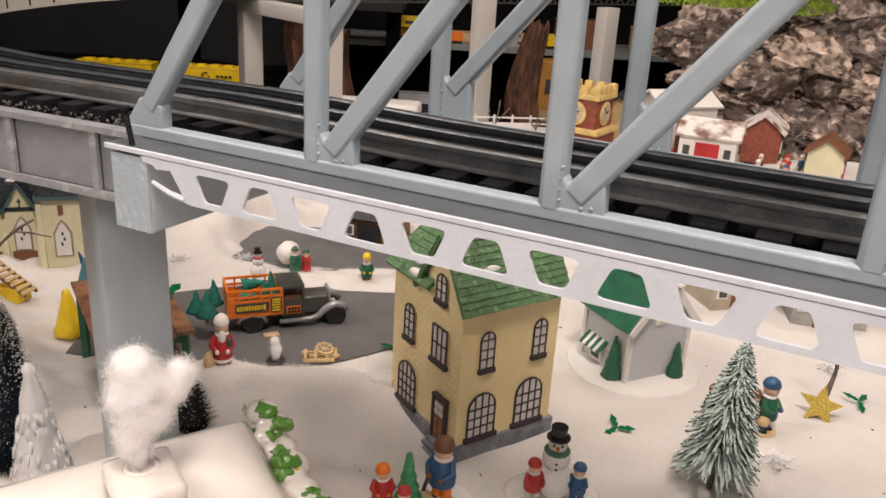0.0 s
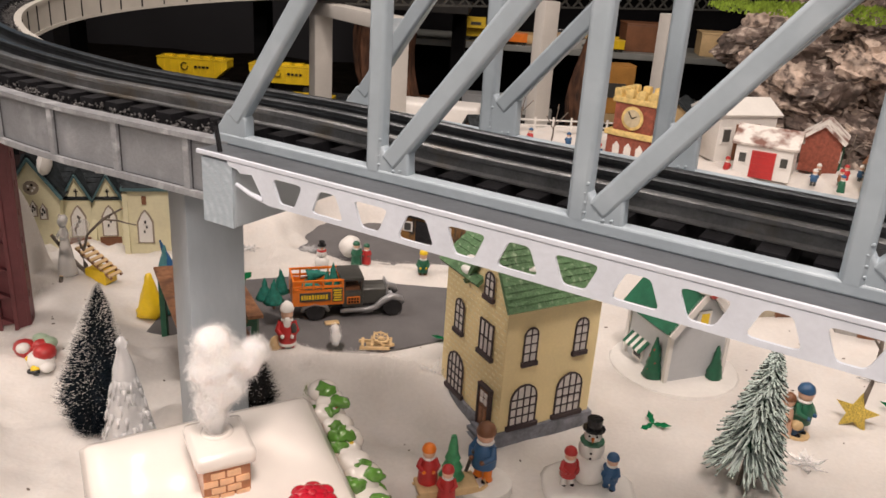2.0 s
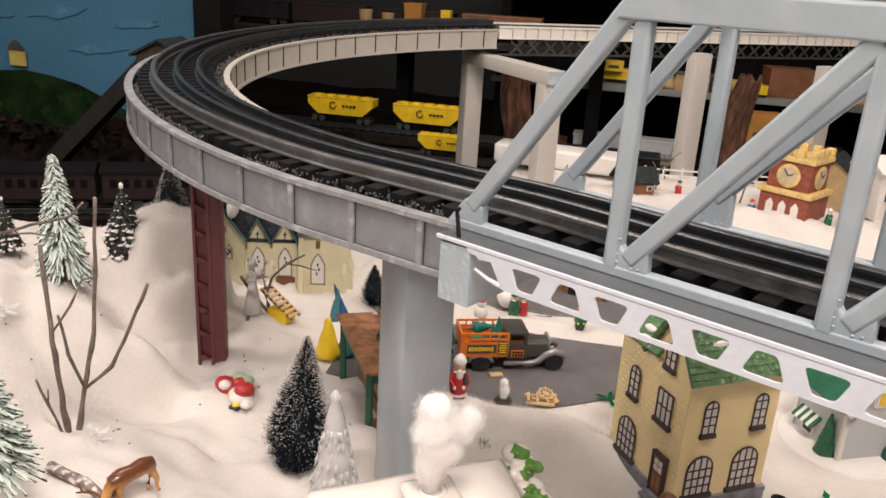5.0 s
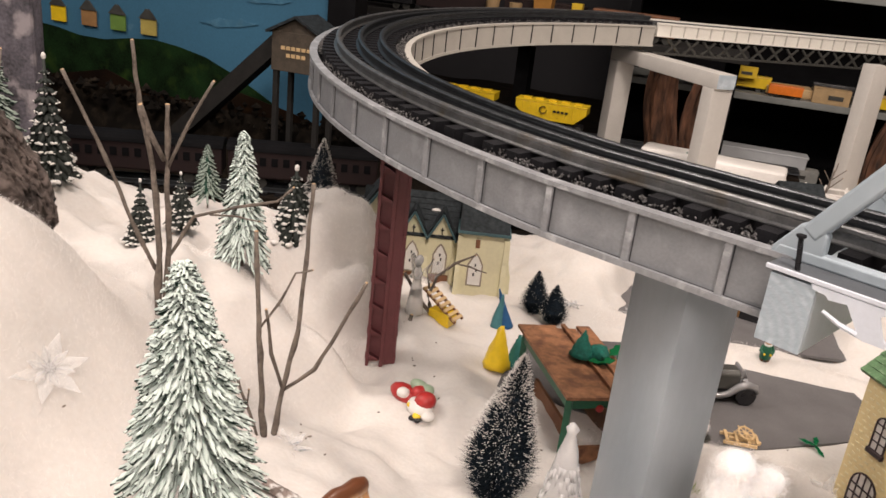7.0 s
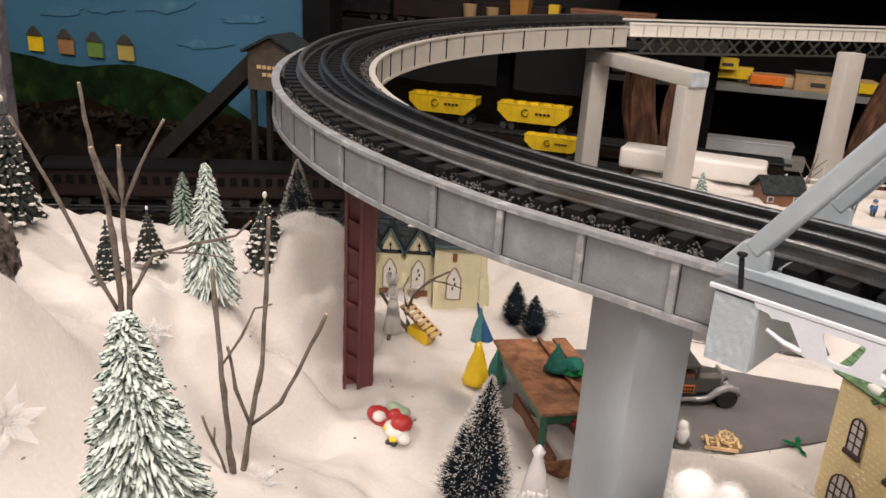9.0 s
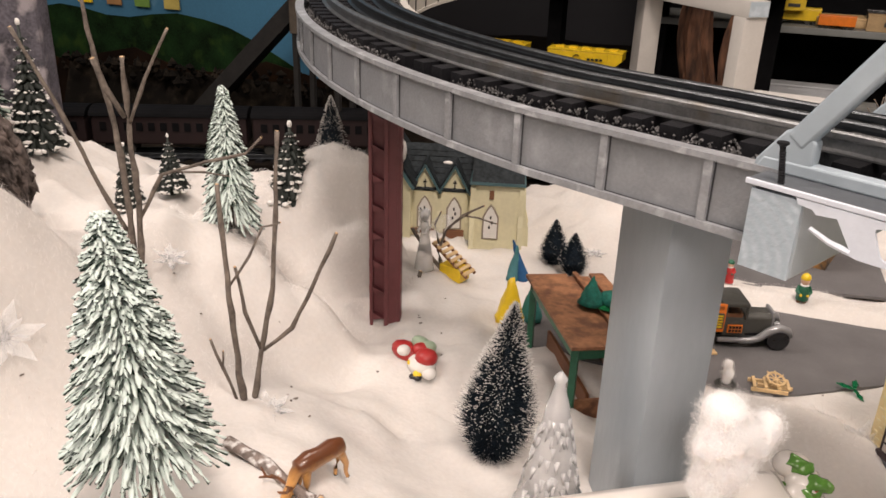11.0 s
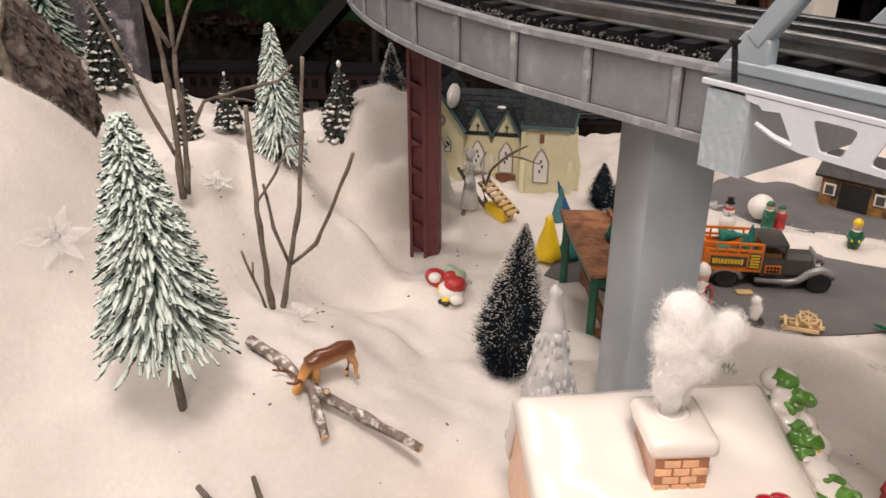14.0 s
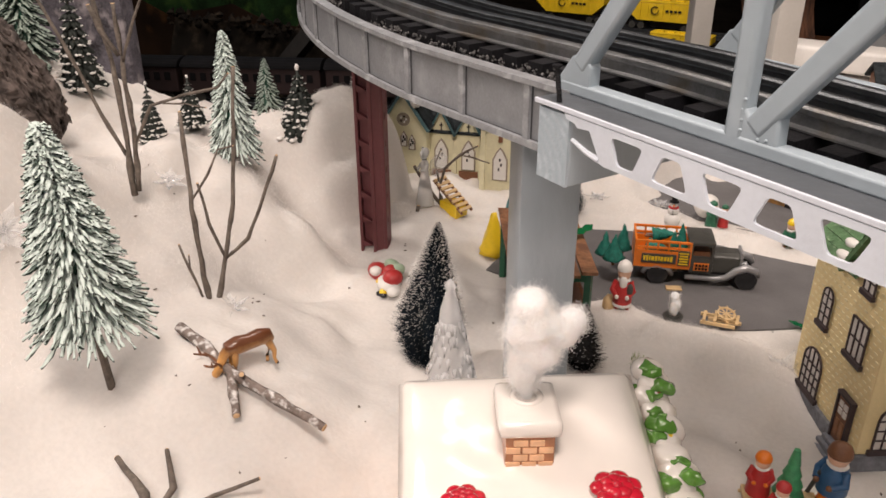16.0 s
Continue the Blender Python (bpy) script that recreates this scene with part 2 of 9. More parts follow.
def lathe(bm, profile, c=(0, 0, 0), seg=20):
    """A turned body: profile of (radius, height)."""
    rings = []
    for r, z in profile:
        rings.append([bm.verts.new((c[0] + r * math.cos(2 * math.pi * i / seg), c[1] + r * math.sin(2 * math.pi * i / seg), c[2] + z)) for i in range(seg)])
    for a, b in zip(rings, rings[1:]):
        for i in range(seg):
            bm.faces.new((a[i], a[(i + 1) % seg], b[(i + 1) % seg], b[i]))
    bm.faces.new(rings[0][::-1])
    bm.faces.new(rings[-1])


def slab(bm, poly, axis_u, axis_v, origin, depth):
    """A flat outline poly of (u, v), pushed out by the vector depth."""
    u, v, o, d = Vector(axis_u), Vector(axis_v), Vector(origin), Vector(depth)
    a = [bm.verts.new(o + u * p + v * q) for p, q in poly]
    b = [bm.verts.new(o + u * p + v * q + d) for p, q in poly]
    n = len(poly)
    bm.faces.new(a[::-1])
    bm.faces.new(b)
    for i in range(n):
        bm.faces.new((a[i], a[(i + 1) % n], b[(i + 1) % n], b[i]))


def sweep(bm, pts, radii, seg=7):
    """A tube through points with a radius at each."""
    rings = []
    for i, p in enumerate(pts):
        d = (Vector(pts[min(i + 1, len(pts) - 1)]) - Vector(pts[max(i - 1, 0)])).normalized()
        q = d.to_track_quat("Z", "Y").to_matrix()
        rings.append([bm.verts.new(Vector(p) + q @ Vector((radii[i] * math.cos(2 * math.pi * k / seg), radii[i] * math.sin(2 * math.pi * k / seg), 0))) for k in range(seg)])
    for a, b in zip(rings, rings[1:]):
        for i in range(seg):
            bm.faces.new((a[i], a[(i + 1) % seg], b[(i + 1) % seg], b[i]))
    bm.faces.new(rings[0][::-1])
    bm.faces.new(rings[-1])


def mesh_of(name, bm, material, smooth=False):
    bmesh.ops.recalc_face_normals(bm, faces=bm.faces[:])
    me = bpy.data.meshes.new(name)
    bm.to_mesh(me)
    bm.free()
    me.materials.append(material)
    if smooth:
        me.polygons.foreach_set("use_smooth", [True] * len(me.polygons))
        if smooth != "all":
            me.set_sharp_from_angle(angle=radians(40))
    return me


def part(name, bm, material, parent=None, label="", smooth=False, m=None):
    ob = new(name, mesh_of(name, bm, material, smooth))
    if parent is not None:
        ob.parent = parent
    if m is not None:
        ob.matrix_basis = m
    return tagged(ob, label)


def thing(name, label, category, m=None, group="", kind=""):
    ob = new(name)
    ob.empty_display_size = 0.01
    if m is not None:
        ob.matrix_basis = m
    return tagged(ob, label, category, group, kind)


def at(x, y, z, turn=0.0, scale=1.0):
    return pose(x, y, z, 0, 0, turn) @ Matrix.Scale(scale, 4)


# ---- the table, snow and road ----
def step(a, b, x):
    t = min(1.0, max(0.0, (x - a) / (b - a)))
    return t * t * (3 - 2 * t)


def lump(x, y, cx, cy, rx, ry, h):
    return h * math.exp(-((x - cx) / rx) ** 2 - ((y - cy) / ry) ** 2)


MOUNDS = (
    (-0.180, 0.228, 0.032, 0.05, -0.024), (-0.305, 0.235, 0.05, 0.06, 0.020), (-0.29, 0.30, 0.05, 0.05, 0.008), (-0.30, 0.44, 0.05, 0.04, 0.008),
    (-0.25, 0.22, 0.11, 0.13, 0.030), (-0.33, 0.29, 0.05, 0.05, 0.012), (-0.07, 0.452, 0.07, 0.026, 0.016),
    (-0.448, 0.230, 0.065, 0.065, 0.086), (-0.307, 0.204, 0.028, 0.028, 0.007), (-0.03, 0.640, 0.10, 0.013, 0.007), (-0.334, 0.548, 0.028, 0.028, 0.014), (-0.64, 0.22, 0.11, 0.09, 0.06), (-0.61, 0.40, 0.06, 0.06, 0.050),
    (-0.22, 0.415, 0.035, 0.02, 0.012), (-0.30, 0.50, 0.05, 0.05, 0.010), (-0.445, 0.375, 0.03, 0.03, 0.010),
    (-0.10, 0.74, 0.15, 0.06, 0.012), (-0.20, 0.80, 0.12, 0.10, 0.02), (0.30, 0.70, 0.12, 0.10, 0.01), (-0.24, 0.76, 0.06, 0.05, 0.015),
)


def pillow(x, y, cx, cy, rx, ry, top, base):
    """A plump cushion of cotton with a crease round its foot."""
    q = ((x - cx) / rx) ** 2 + ((y - cy) / ry) ** 2
    return max(base, top * (1 - q ** 1.5) ** 0.5) if q < 1 else base


def bluff(x, y, base):
    """The plump cotton bluff beside the red tower, and the shoulder before it."""
    base += lump(x, y, -0.392, 0.383, 0.050, 0.022, 0.010) + lump(x, y, -0.345, 0.400, 0.036, 0.026, 0.026) + lump(x, y, -0.380, 0.446, 0.040, 0.020, -0.026)
    wob = 0.010 * noise.noise(Vector((x * 30, y * 30, 1.3)))
    for cx, cy, rx, ry, top in ((-0.404, 0.528, 0.050, 0.060, 0.104), (-0.438, 0.490, 0.040, 0.042, 0.086), (-0.376, 0.492, 0.030, 0.034, 0.066), (-0.445, 0.560, 0.040, 0.050, 0.074)):
        base = pillow(x + wob, y - wob, cx, cy, rx, ry, top, base)
    return base


def billow(x, y):
    """Pillows of cotton with creases between them."""
    p = Vector((x * 24, y * 24, 7.7))
    return 0.0065 * min(1.0, 3.2 * abs(noise.noise(p))) + 0.0028 * min(1.0, 3.0 * abs(noise.noise(p * 2.3)))


def ground_height(x, y):
    h = 0.085 * step(-0.30, -0.44, x + 0.1 * (y - 0.3)) * (1 - step(0.46, 0.64, y))
    for m in MOUNDS:
        h += lump(x, y, *m)
    h = bluff(x, y, h) + 0.047 * step(0.86, 0.95, y) * step(-0.30, -0.22, x)
    calm = 1 - 0.75 * step(-0.16, -0.10, x) * (1 - step(0.62, 0.72, y))
    p = Vector((x * 14, y * 14, 3.1))
    h += calm * (0.011 * noise.noise(p) + 0.0055 * noise.noise(p * 2.7) + 0.0016 * noise.noise(p * 5.5)) + 0.0007 * noise.noise(p * 9)
    puffy = max(step(-0.325, -0.36, x) * step(0.33, 0.39, y), 0.75 * step(0.30, 0.34, y) * (1 - step(0.44, 0.47, y)) * step(-0.33, -0.30, x) * (1 - step(-0.03, 0.0, x)), 0.7 * step(0.66, 0.70, y) * (1 - step(0.84, 0.88, y)))
    h += puffy * billow(x, y)
    on_road = step(0.475, 0.488, y + 0.45 * max(0.0, -0.095 - x) * -1 - 0.65 * max(0.0, x + 0.095)) * step(-0.26, -0.22, x) * (1 - step(0.012, 0.030, x)) * (1 - step(0.608, 0.626, y))
    ragged = 0.012 * noise.noise(Vector((x * 40, y * 40, 5.5)))
    on_road = max(on_road, step(-0.205, -0.165, x + ragged) * (1 - step(0.010, 0.035, x)) * step(0.664, 0.684, y + 0.4 * ragged) * (1 - step(0.765, 0.790, y + ragged)))
    h = h * (1 - on_road) - 0.004 * on_road
    gone = step(0.76, 0.84, y - 0.2 * (x + 0.45)) * (1 - step(-0.44, -0.36, x))
    gone = max(gone, step(0.80, 0.90, y) * (1 - step(-0.26, -0.18, x)), step(1.15, 1.22, y))
    return h * (1 - gone) - 0.16 * gone


def sheet(x0, x1, y0, y1, d, height):
    nx, ny = int((x1 - x0) / d) + 1, int((y1 - y0) / d) + 1
    verts = [(x0 + i * d, y0 + j * d, height(x0 + i * d, y0 + j * d)) for j in range(ny) for i in range(nx)]
    faces = [(j * nx + i, j * nx + i + 1, (j + 1) * nx + i + 1, (j + 1) * nx + i) for j in range(ny - 1) for i in range(nx - 1)]
    return verts, faces


def snow_field():
    me = bpy.data.meshes.new("snow_ground")
    me.from_pydata(*sheet(-0.95, 1.25, -0.25, 1.45, 0.0055, ground_height)[:1], [], sheet(-0.95, 1.25, -0.25, 1.45, 0.0055, lambda x, y: 0)[1])
    me.materials.append(SNOW)
    me.polygons.foreach_set("use_smooth", [True] * len(me.polygons))
    return tagged(new("snow_ground", me), "white cotton batting snow laid over the layout table", "snow", kind="structure")


snow_field()


def snow_specks():
    """Crumbs of bark and ballast lying about."""
    rng = random.Random(78)
    bm = bm_new()
    for i in range(150):
        x, y = rng.uniform(-0.45, 0.30), rng.uniform(0.14, 0.62)
        r = rng.uniform(0.0003, 0.0008)
        ball(bm, (x, y, ground_height(x, y) + r * 0.6), r, (rng.uniform(0.8, 2.2), 1, 0.7), 1, pose(0, 0, 0, 0, 0, rng.uniform(0, 180)))
    return tagged(part("crumb", bm, BARK), "dark crumbs of bark scattered on the snow", "crumbs", kind="stuff")


snow_specks()


def cotton_nap():
    """Short upright fibres that blur the outline of the banks."""
    rng = random.Random(79)
    verts, faces = [], []
    for x0, x1, y0, y1, count in ((-0.60, -0.34, 0.12, 0.36, 24000), (-0.46, -0.33, 0.40, 0.56, 11000), (-0.17, 0.03, 0.435, 0.49, 5000), (-0.20, 0.03, 0.62, 0.68, 4000)):
        for i in range(count):
            x, y = rng.uniform(x0, x1), rng.uniform(y0, y1)
            z = ground_height(x, y)
            if z < 0.0005 and x > -0.3:
                continue
            o = Vector((x, y, z - 0.0003))
            a = rng.uniform(0, 6.283)
            w = Vector((math.cos(a), math.sin(a), 0)) * 0.00005
            lean = Vector((rng.gauss(0, 1), rng.gauss(0, 1), 0)) * 0.0013
            L, b = rng.uniform(0.0008, 0.0036), len(verts)
            verts += [o - w, o + w, o + lean * 0.4 + Vector((0, 0, L * 0.6)) - w, o + lean * 0.4 + Vector((0, 0, L * 0.6)) + w, o + lean * 1.6 + Vector((0, 0, L))]
            faces += [(b, b + 1, b + 3, b + 2), (b + 2, b + 3, b + 4)]
    me = bpy.data.meshes.new("cotton_nap")
    me.from_pydata(verts, [], faces)
    me.materials.append(NAP)
    return tagged(new("cotton_nap", me), "fine white nap standing on the cotton banks", "cotton", kind="stuff")


cotton_nap()


def earth_height(x, y):
    return -0.122 + 0.006 * noise.noise(Vector((x * 9, y * 9, 0))) + 0.02 * noise.noise(Vector((x * 3, y * 3, 4)))


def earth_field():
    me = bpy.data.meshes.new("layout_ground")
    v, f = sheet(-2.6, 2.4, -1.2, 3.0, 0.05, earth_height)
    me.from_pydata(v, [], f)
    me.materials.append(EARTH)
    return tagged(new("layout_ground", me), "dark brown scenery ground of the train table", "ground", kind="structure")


earth_field()


def felt_road():
    bm = bm_new()
    slab(bm, ((-0.245, 0.49), (-0.163, 0.484), (-0.095, 0.472), (0.012, 0.545), (0.030, 0.60), (0.018, 0.628), (-0.075, 0.625), (-0.16, 0.62), (-0.25, 0.58)),
         (1, 0, 0), (0, 1, 0), (0, 0, -0.001), (0, 0, 0.0025))
    return tagged(part("road", bm, ROAD), "dark grey felt road through the snow village", "road", kind="structure")


felt_road()


def far_road():
    bm = bm_new()
    slab(bm, ((-0.215, 0.70), (-0.190, 0.668), (-0.080, 0.664), (0.030, 0.690), (0.040, 0.770), (-0.050, 0.790), (-0.160, 0.810), (-0.215, 0.770)), (1, 0, 0), (0, 1, 0), (0, 0, -0.001), (0, 0, 0.0025))
    return tagged(part("road", bm, ROAD), "dark grey felt road passing behind the snowman", "road", kind="structure")


far_road()


# ---- the elevated loop ----
START, HEADING, GIRDER_TOP, GRADE = (-0.089, 0.272), 156.4, 0.2083, 0.028
DS, LENGTH = 0.002, 1.17


def loop_path():
    x, y, a = START[0], START[1], radians(HEADING)
    out = []
    for i in range(int(LENGTH / DS) + 2):
        s = i * DS
        out.append((x, y, a, GIRDER_TOP + GRADE * max(0.0, s - 0.114)))
        k = 0.0 if s < 0.114 else float(np.interp(s, (0.266, 0.608, 0.988), (1.956, 2.208, 1.819)))
        a -= k * DS
        x, y = x + math.cos(a) * DS, y + math.sin(a) * DS
    return out


PATH = loop_path()


def on_loop(s, off=0.0, dz=0.0):
    """A point of the loop: s along it, off to its inner side from the outer girder, dz above the girder's top."""
    f = s / DS
    i = max(0, min(int(f), len(PATH) - 2))
    x, y, a, z = PATH[i]
    x, y = x + math.cos(a) * (s - i * DS), y + math.sin(a) * (s - i * DS)
    return Vector((x + off * math.sin(a), y - off * math.cos(a), z + dz))


def strip(bm, where, s0, s1, o0, o1, z0, z1, d=0.01):
    """A bar of rectangular section that follows where(s, off, dz)."""
    n = max(1, round((s1 - s0) / d))
    rings = [[bm.verts.new(where(s0 + (s1 - s0) * i / n, o, z)) for o, z in ((o0, z0), (o1, z0), (o1, z1), (o0, z1))] for i in range(n + 1)]
    for a, b in zip(rings, rings[1:]):
        for i in range(4):
            bm.faces.new((a[i], a[(i + 1) % 4], b[(i + 1) % 4], b[i]))
    bm.faces.new(rings[0][::-1])
    bm.faces.new(rings[-1])


def rail(bm, where, s0, s1, off, z, d=0.008):
    """A tubular rail: round head, narrow web, flat foot."""
    prof = [(-0.0038, 0), (0.0038, 0), (0.0038, 0.0008), (0.0012, 0.0016), (0.0012, 0.0058), (0.0023, 0.0070), (0.0023, 0.0088), (0.0012, 0.0098), (-0.0012, 0.0098), (-0.0023, 0.0088), (-0.0023, 0.0070), (-0.0012, 0.0058), (-0.0012, 0.0016), (-0.0038, 0.0008)]
    n = max(1, round((s1 - s0) / d))
    m = len(prof)
    rings = [[bm.verts.new(where(s0 + (s1 - s0) * i / n, off + o * 0.85, z + h * 0.74)) for o, h in prof] for i in range(n + 1)]
    for a, b in zip(rings, rings[1:]):
        for i in range(m):
            bm.faces.new((a[i], a[(i + 1) % m], b[(i + 1) % m], b[i]))


TRACK_WIDTH = 0.076
GAUGE = 0.0175
CENTRE = 0.036


def track_on(where, s0, s1, label, deck=True):
    t = thing("railway_track", label, "track")
    for i, (off, m) in enumerate(((CENTRE - GAUGE, STEEL), (CENTRE, DARK_RAIL), (CENTRE + GAUGE, DARK_RAIL))):
        bm = bm_new()
        rail(bm, where, s0, s1, off, 0.0040)
        part("rail", bm, m, t, "bright steel tubular rail" if i == 0 else "", smooth=True)
    s = s0 + 0.006
    while s < s1 - 0.006:
        bm = bm_new()
        j = random.uniform(-0.0008, 0.0008)
        strip(bm, where, s + j, s + j + 0.0085, CENTRE - 0.0295, CENTRE + 0.0295, -0.0065, 0.0037, 0.01)
        part("tie", bm, TIE, t)
        s += 0.0158
    return t


def girder_viaduct():
    g = thing("girder_viaduct", "grey drybrushed plate girder viaduct curving over the snow", "bridge", kind="")
    s0, s1 = 0.012, LENGTH - 0.004
    h = 0.0268
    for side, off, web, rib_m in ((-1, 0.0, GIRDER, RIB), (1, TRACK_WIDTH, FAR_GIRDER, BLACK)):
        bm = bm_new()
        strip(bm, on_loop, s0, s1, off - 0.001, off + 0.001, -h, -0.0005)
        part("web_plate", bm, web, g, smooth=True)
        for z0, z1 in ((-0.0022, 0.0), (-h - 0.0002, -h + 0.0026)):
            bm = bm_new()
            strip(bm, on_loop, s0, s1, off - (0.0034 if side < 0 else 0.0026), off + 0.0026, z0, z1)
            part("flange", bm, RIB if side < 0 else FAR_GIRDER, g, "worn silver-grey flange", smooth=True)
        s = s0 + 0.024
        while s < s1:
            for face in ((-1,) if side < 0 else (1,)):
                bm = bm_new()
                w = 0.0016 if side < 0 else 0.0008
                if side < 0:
                    line_bm = bm_new()
                    strip(line_bm, on_loop, s - w - 0.0006, s + w + 0.0006, off - 0.0013, off - 0.0008, -h + 0.0022, -0.002)
                    part("rib_edge_line", line_bm, EDGE_LINE, g, "dark outline strip round the rib")
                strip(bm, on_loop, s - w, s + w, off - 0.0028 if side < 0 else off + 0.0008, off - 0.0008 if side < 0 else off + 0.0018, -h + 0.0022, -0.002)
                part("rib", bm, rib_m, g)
            s += 0.0425
    # thin dark strips outline the panels along both flanges
    for z in (-0.0026, -h + 0.0024):
        bm = bm_new()
        strip(bm, on_loop, s0, s1, -0.0013, -0.0008, z, z + 0.0005)
        part("flange_edge_line", bm, EDGE_LINE, g, "dark outline strip along the flange")
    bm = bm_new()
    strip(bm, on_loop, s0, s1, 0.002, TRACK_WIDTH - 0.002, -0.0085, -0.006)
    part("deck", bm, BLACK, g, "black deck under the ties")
    return g


girder_viaduct()
track_on(on_loop, 0.0, LENGTH, "three-rail tubular track on black ties along the girder viaduct")


def ballast():
    """Loose gravel along both sides of the curve."""
    verts, faces = [], []
    rng = random.Random(4)
    for k in range(15000):
        s = rng.uniform(0.02, LENGTH)
        side = rng.random() < 0.62
        off = rng.uniform(0.003, 0.0165) if side else rng.uniform(0.058, 0.073)
        if side and math.sin(s * 55) + math.sin(s * 23 + 1) < -0.9:
            continue
        c = on_loop(s, off, -0.0045 + rng.uniform(0, 0.0062))
        r = rng.uniform(0.0004, 0.0010)
        b = len(verts)
        for d in ((1, 0, 0), (-1, 0, 0), (0, 1, 0), (0, -1, 0), (0, 0, 1), (0, 0, -1)):
            verts.append(c + Vector([r * rng.uniform(0.6, 1.2) * q for q in d]))
        faces += [(b + i, b + j, b + k2) for i, j, k2 in ((0, 2, 4), (2, 1, 4), (1, 3, 4), (3, 0, 4), (2, 0, 5), (1, 2, 5), (3, 1, 5), (0, 3, 5))]
    me = bpy.data.meshes.new("ballast")
    me.from_pydata(verts, [], faces)
    me.materials.append(BALLAST)
    return tagged(new("ballast", me), "loose grey gravel between the ties of the curve", "gravel", kind="stuff")


ballast()


# ---- the truss bridge ----
ORIGIN, ALONG, ACROSS = Vector((0.030, 0.2135, 0)), Vector((0.886, -0.464, 0)), Vector((0.464, 0.886, 0))
DECK_Z, PANEL, TRUSS_GAP, TRUSS_TOP = 0.206, 0.078, 0.069, 0.312
NEAR_TRUSS, FAR_TRUSS, FIRST_POST = -0.0075, 0.0775, 0.0059


def on_bridge(s, off=0.0, dz=0.0):
    return ORIGIN + s * ALONG + off * ACROSS + Vector((0, 0, DECK_Z + dz))


BRIDGE_END, BRIDGE_FAR = -0.150, 0.46


def bridge_poly(bm, poly, off, depth):
    """An outline of (s, height) in a plane along the bridge."""
    slab(bm, poly, ALONG, (0, 0, 1), on_bridge(0, off, 0), ACROSS * depth)


def diagonal(bm, a, b, w, off, depth):
    (s0, z0), (s1, z1) = a, b
    d = Vector((s1 - s0, z1 - z0)).normalized() * w / 2
    bridge_poly(bm, ((s0 + d.y, z0 - d.x), (s1 + d.y, z1 - d.x), (s1 - d.y, z1 + d.x), (s0 - d.y, z0 + d.x)), off, depth)


def soften(ob, width=0.0008, segments=2):
    b = ob.modifiers.new("soft_edges", "BEVEL")
    b.width, b.segments, b.limit_method, b.angle_limit = width, segments, "ANGLE", radians(35)
    return ob


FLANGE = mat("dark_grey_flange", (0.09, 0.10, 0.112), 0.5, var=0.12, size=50)


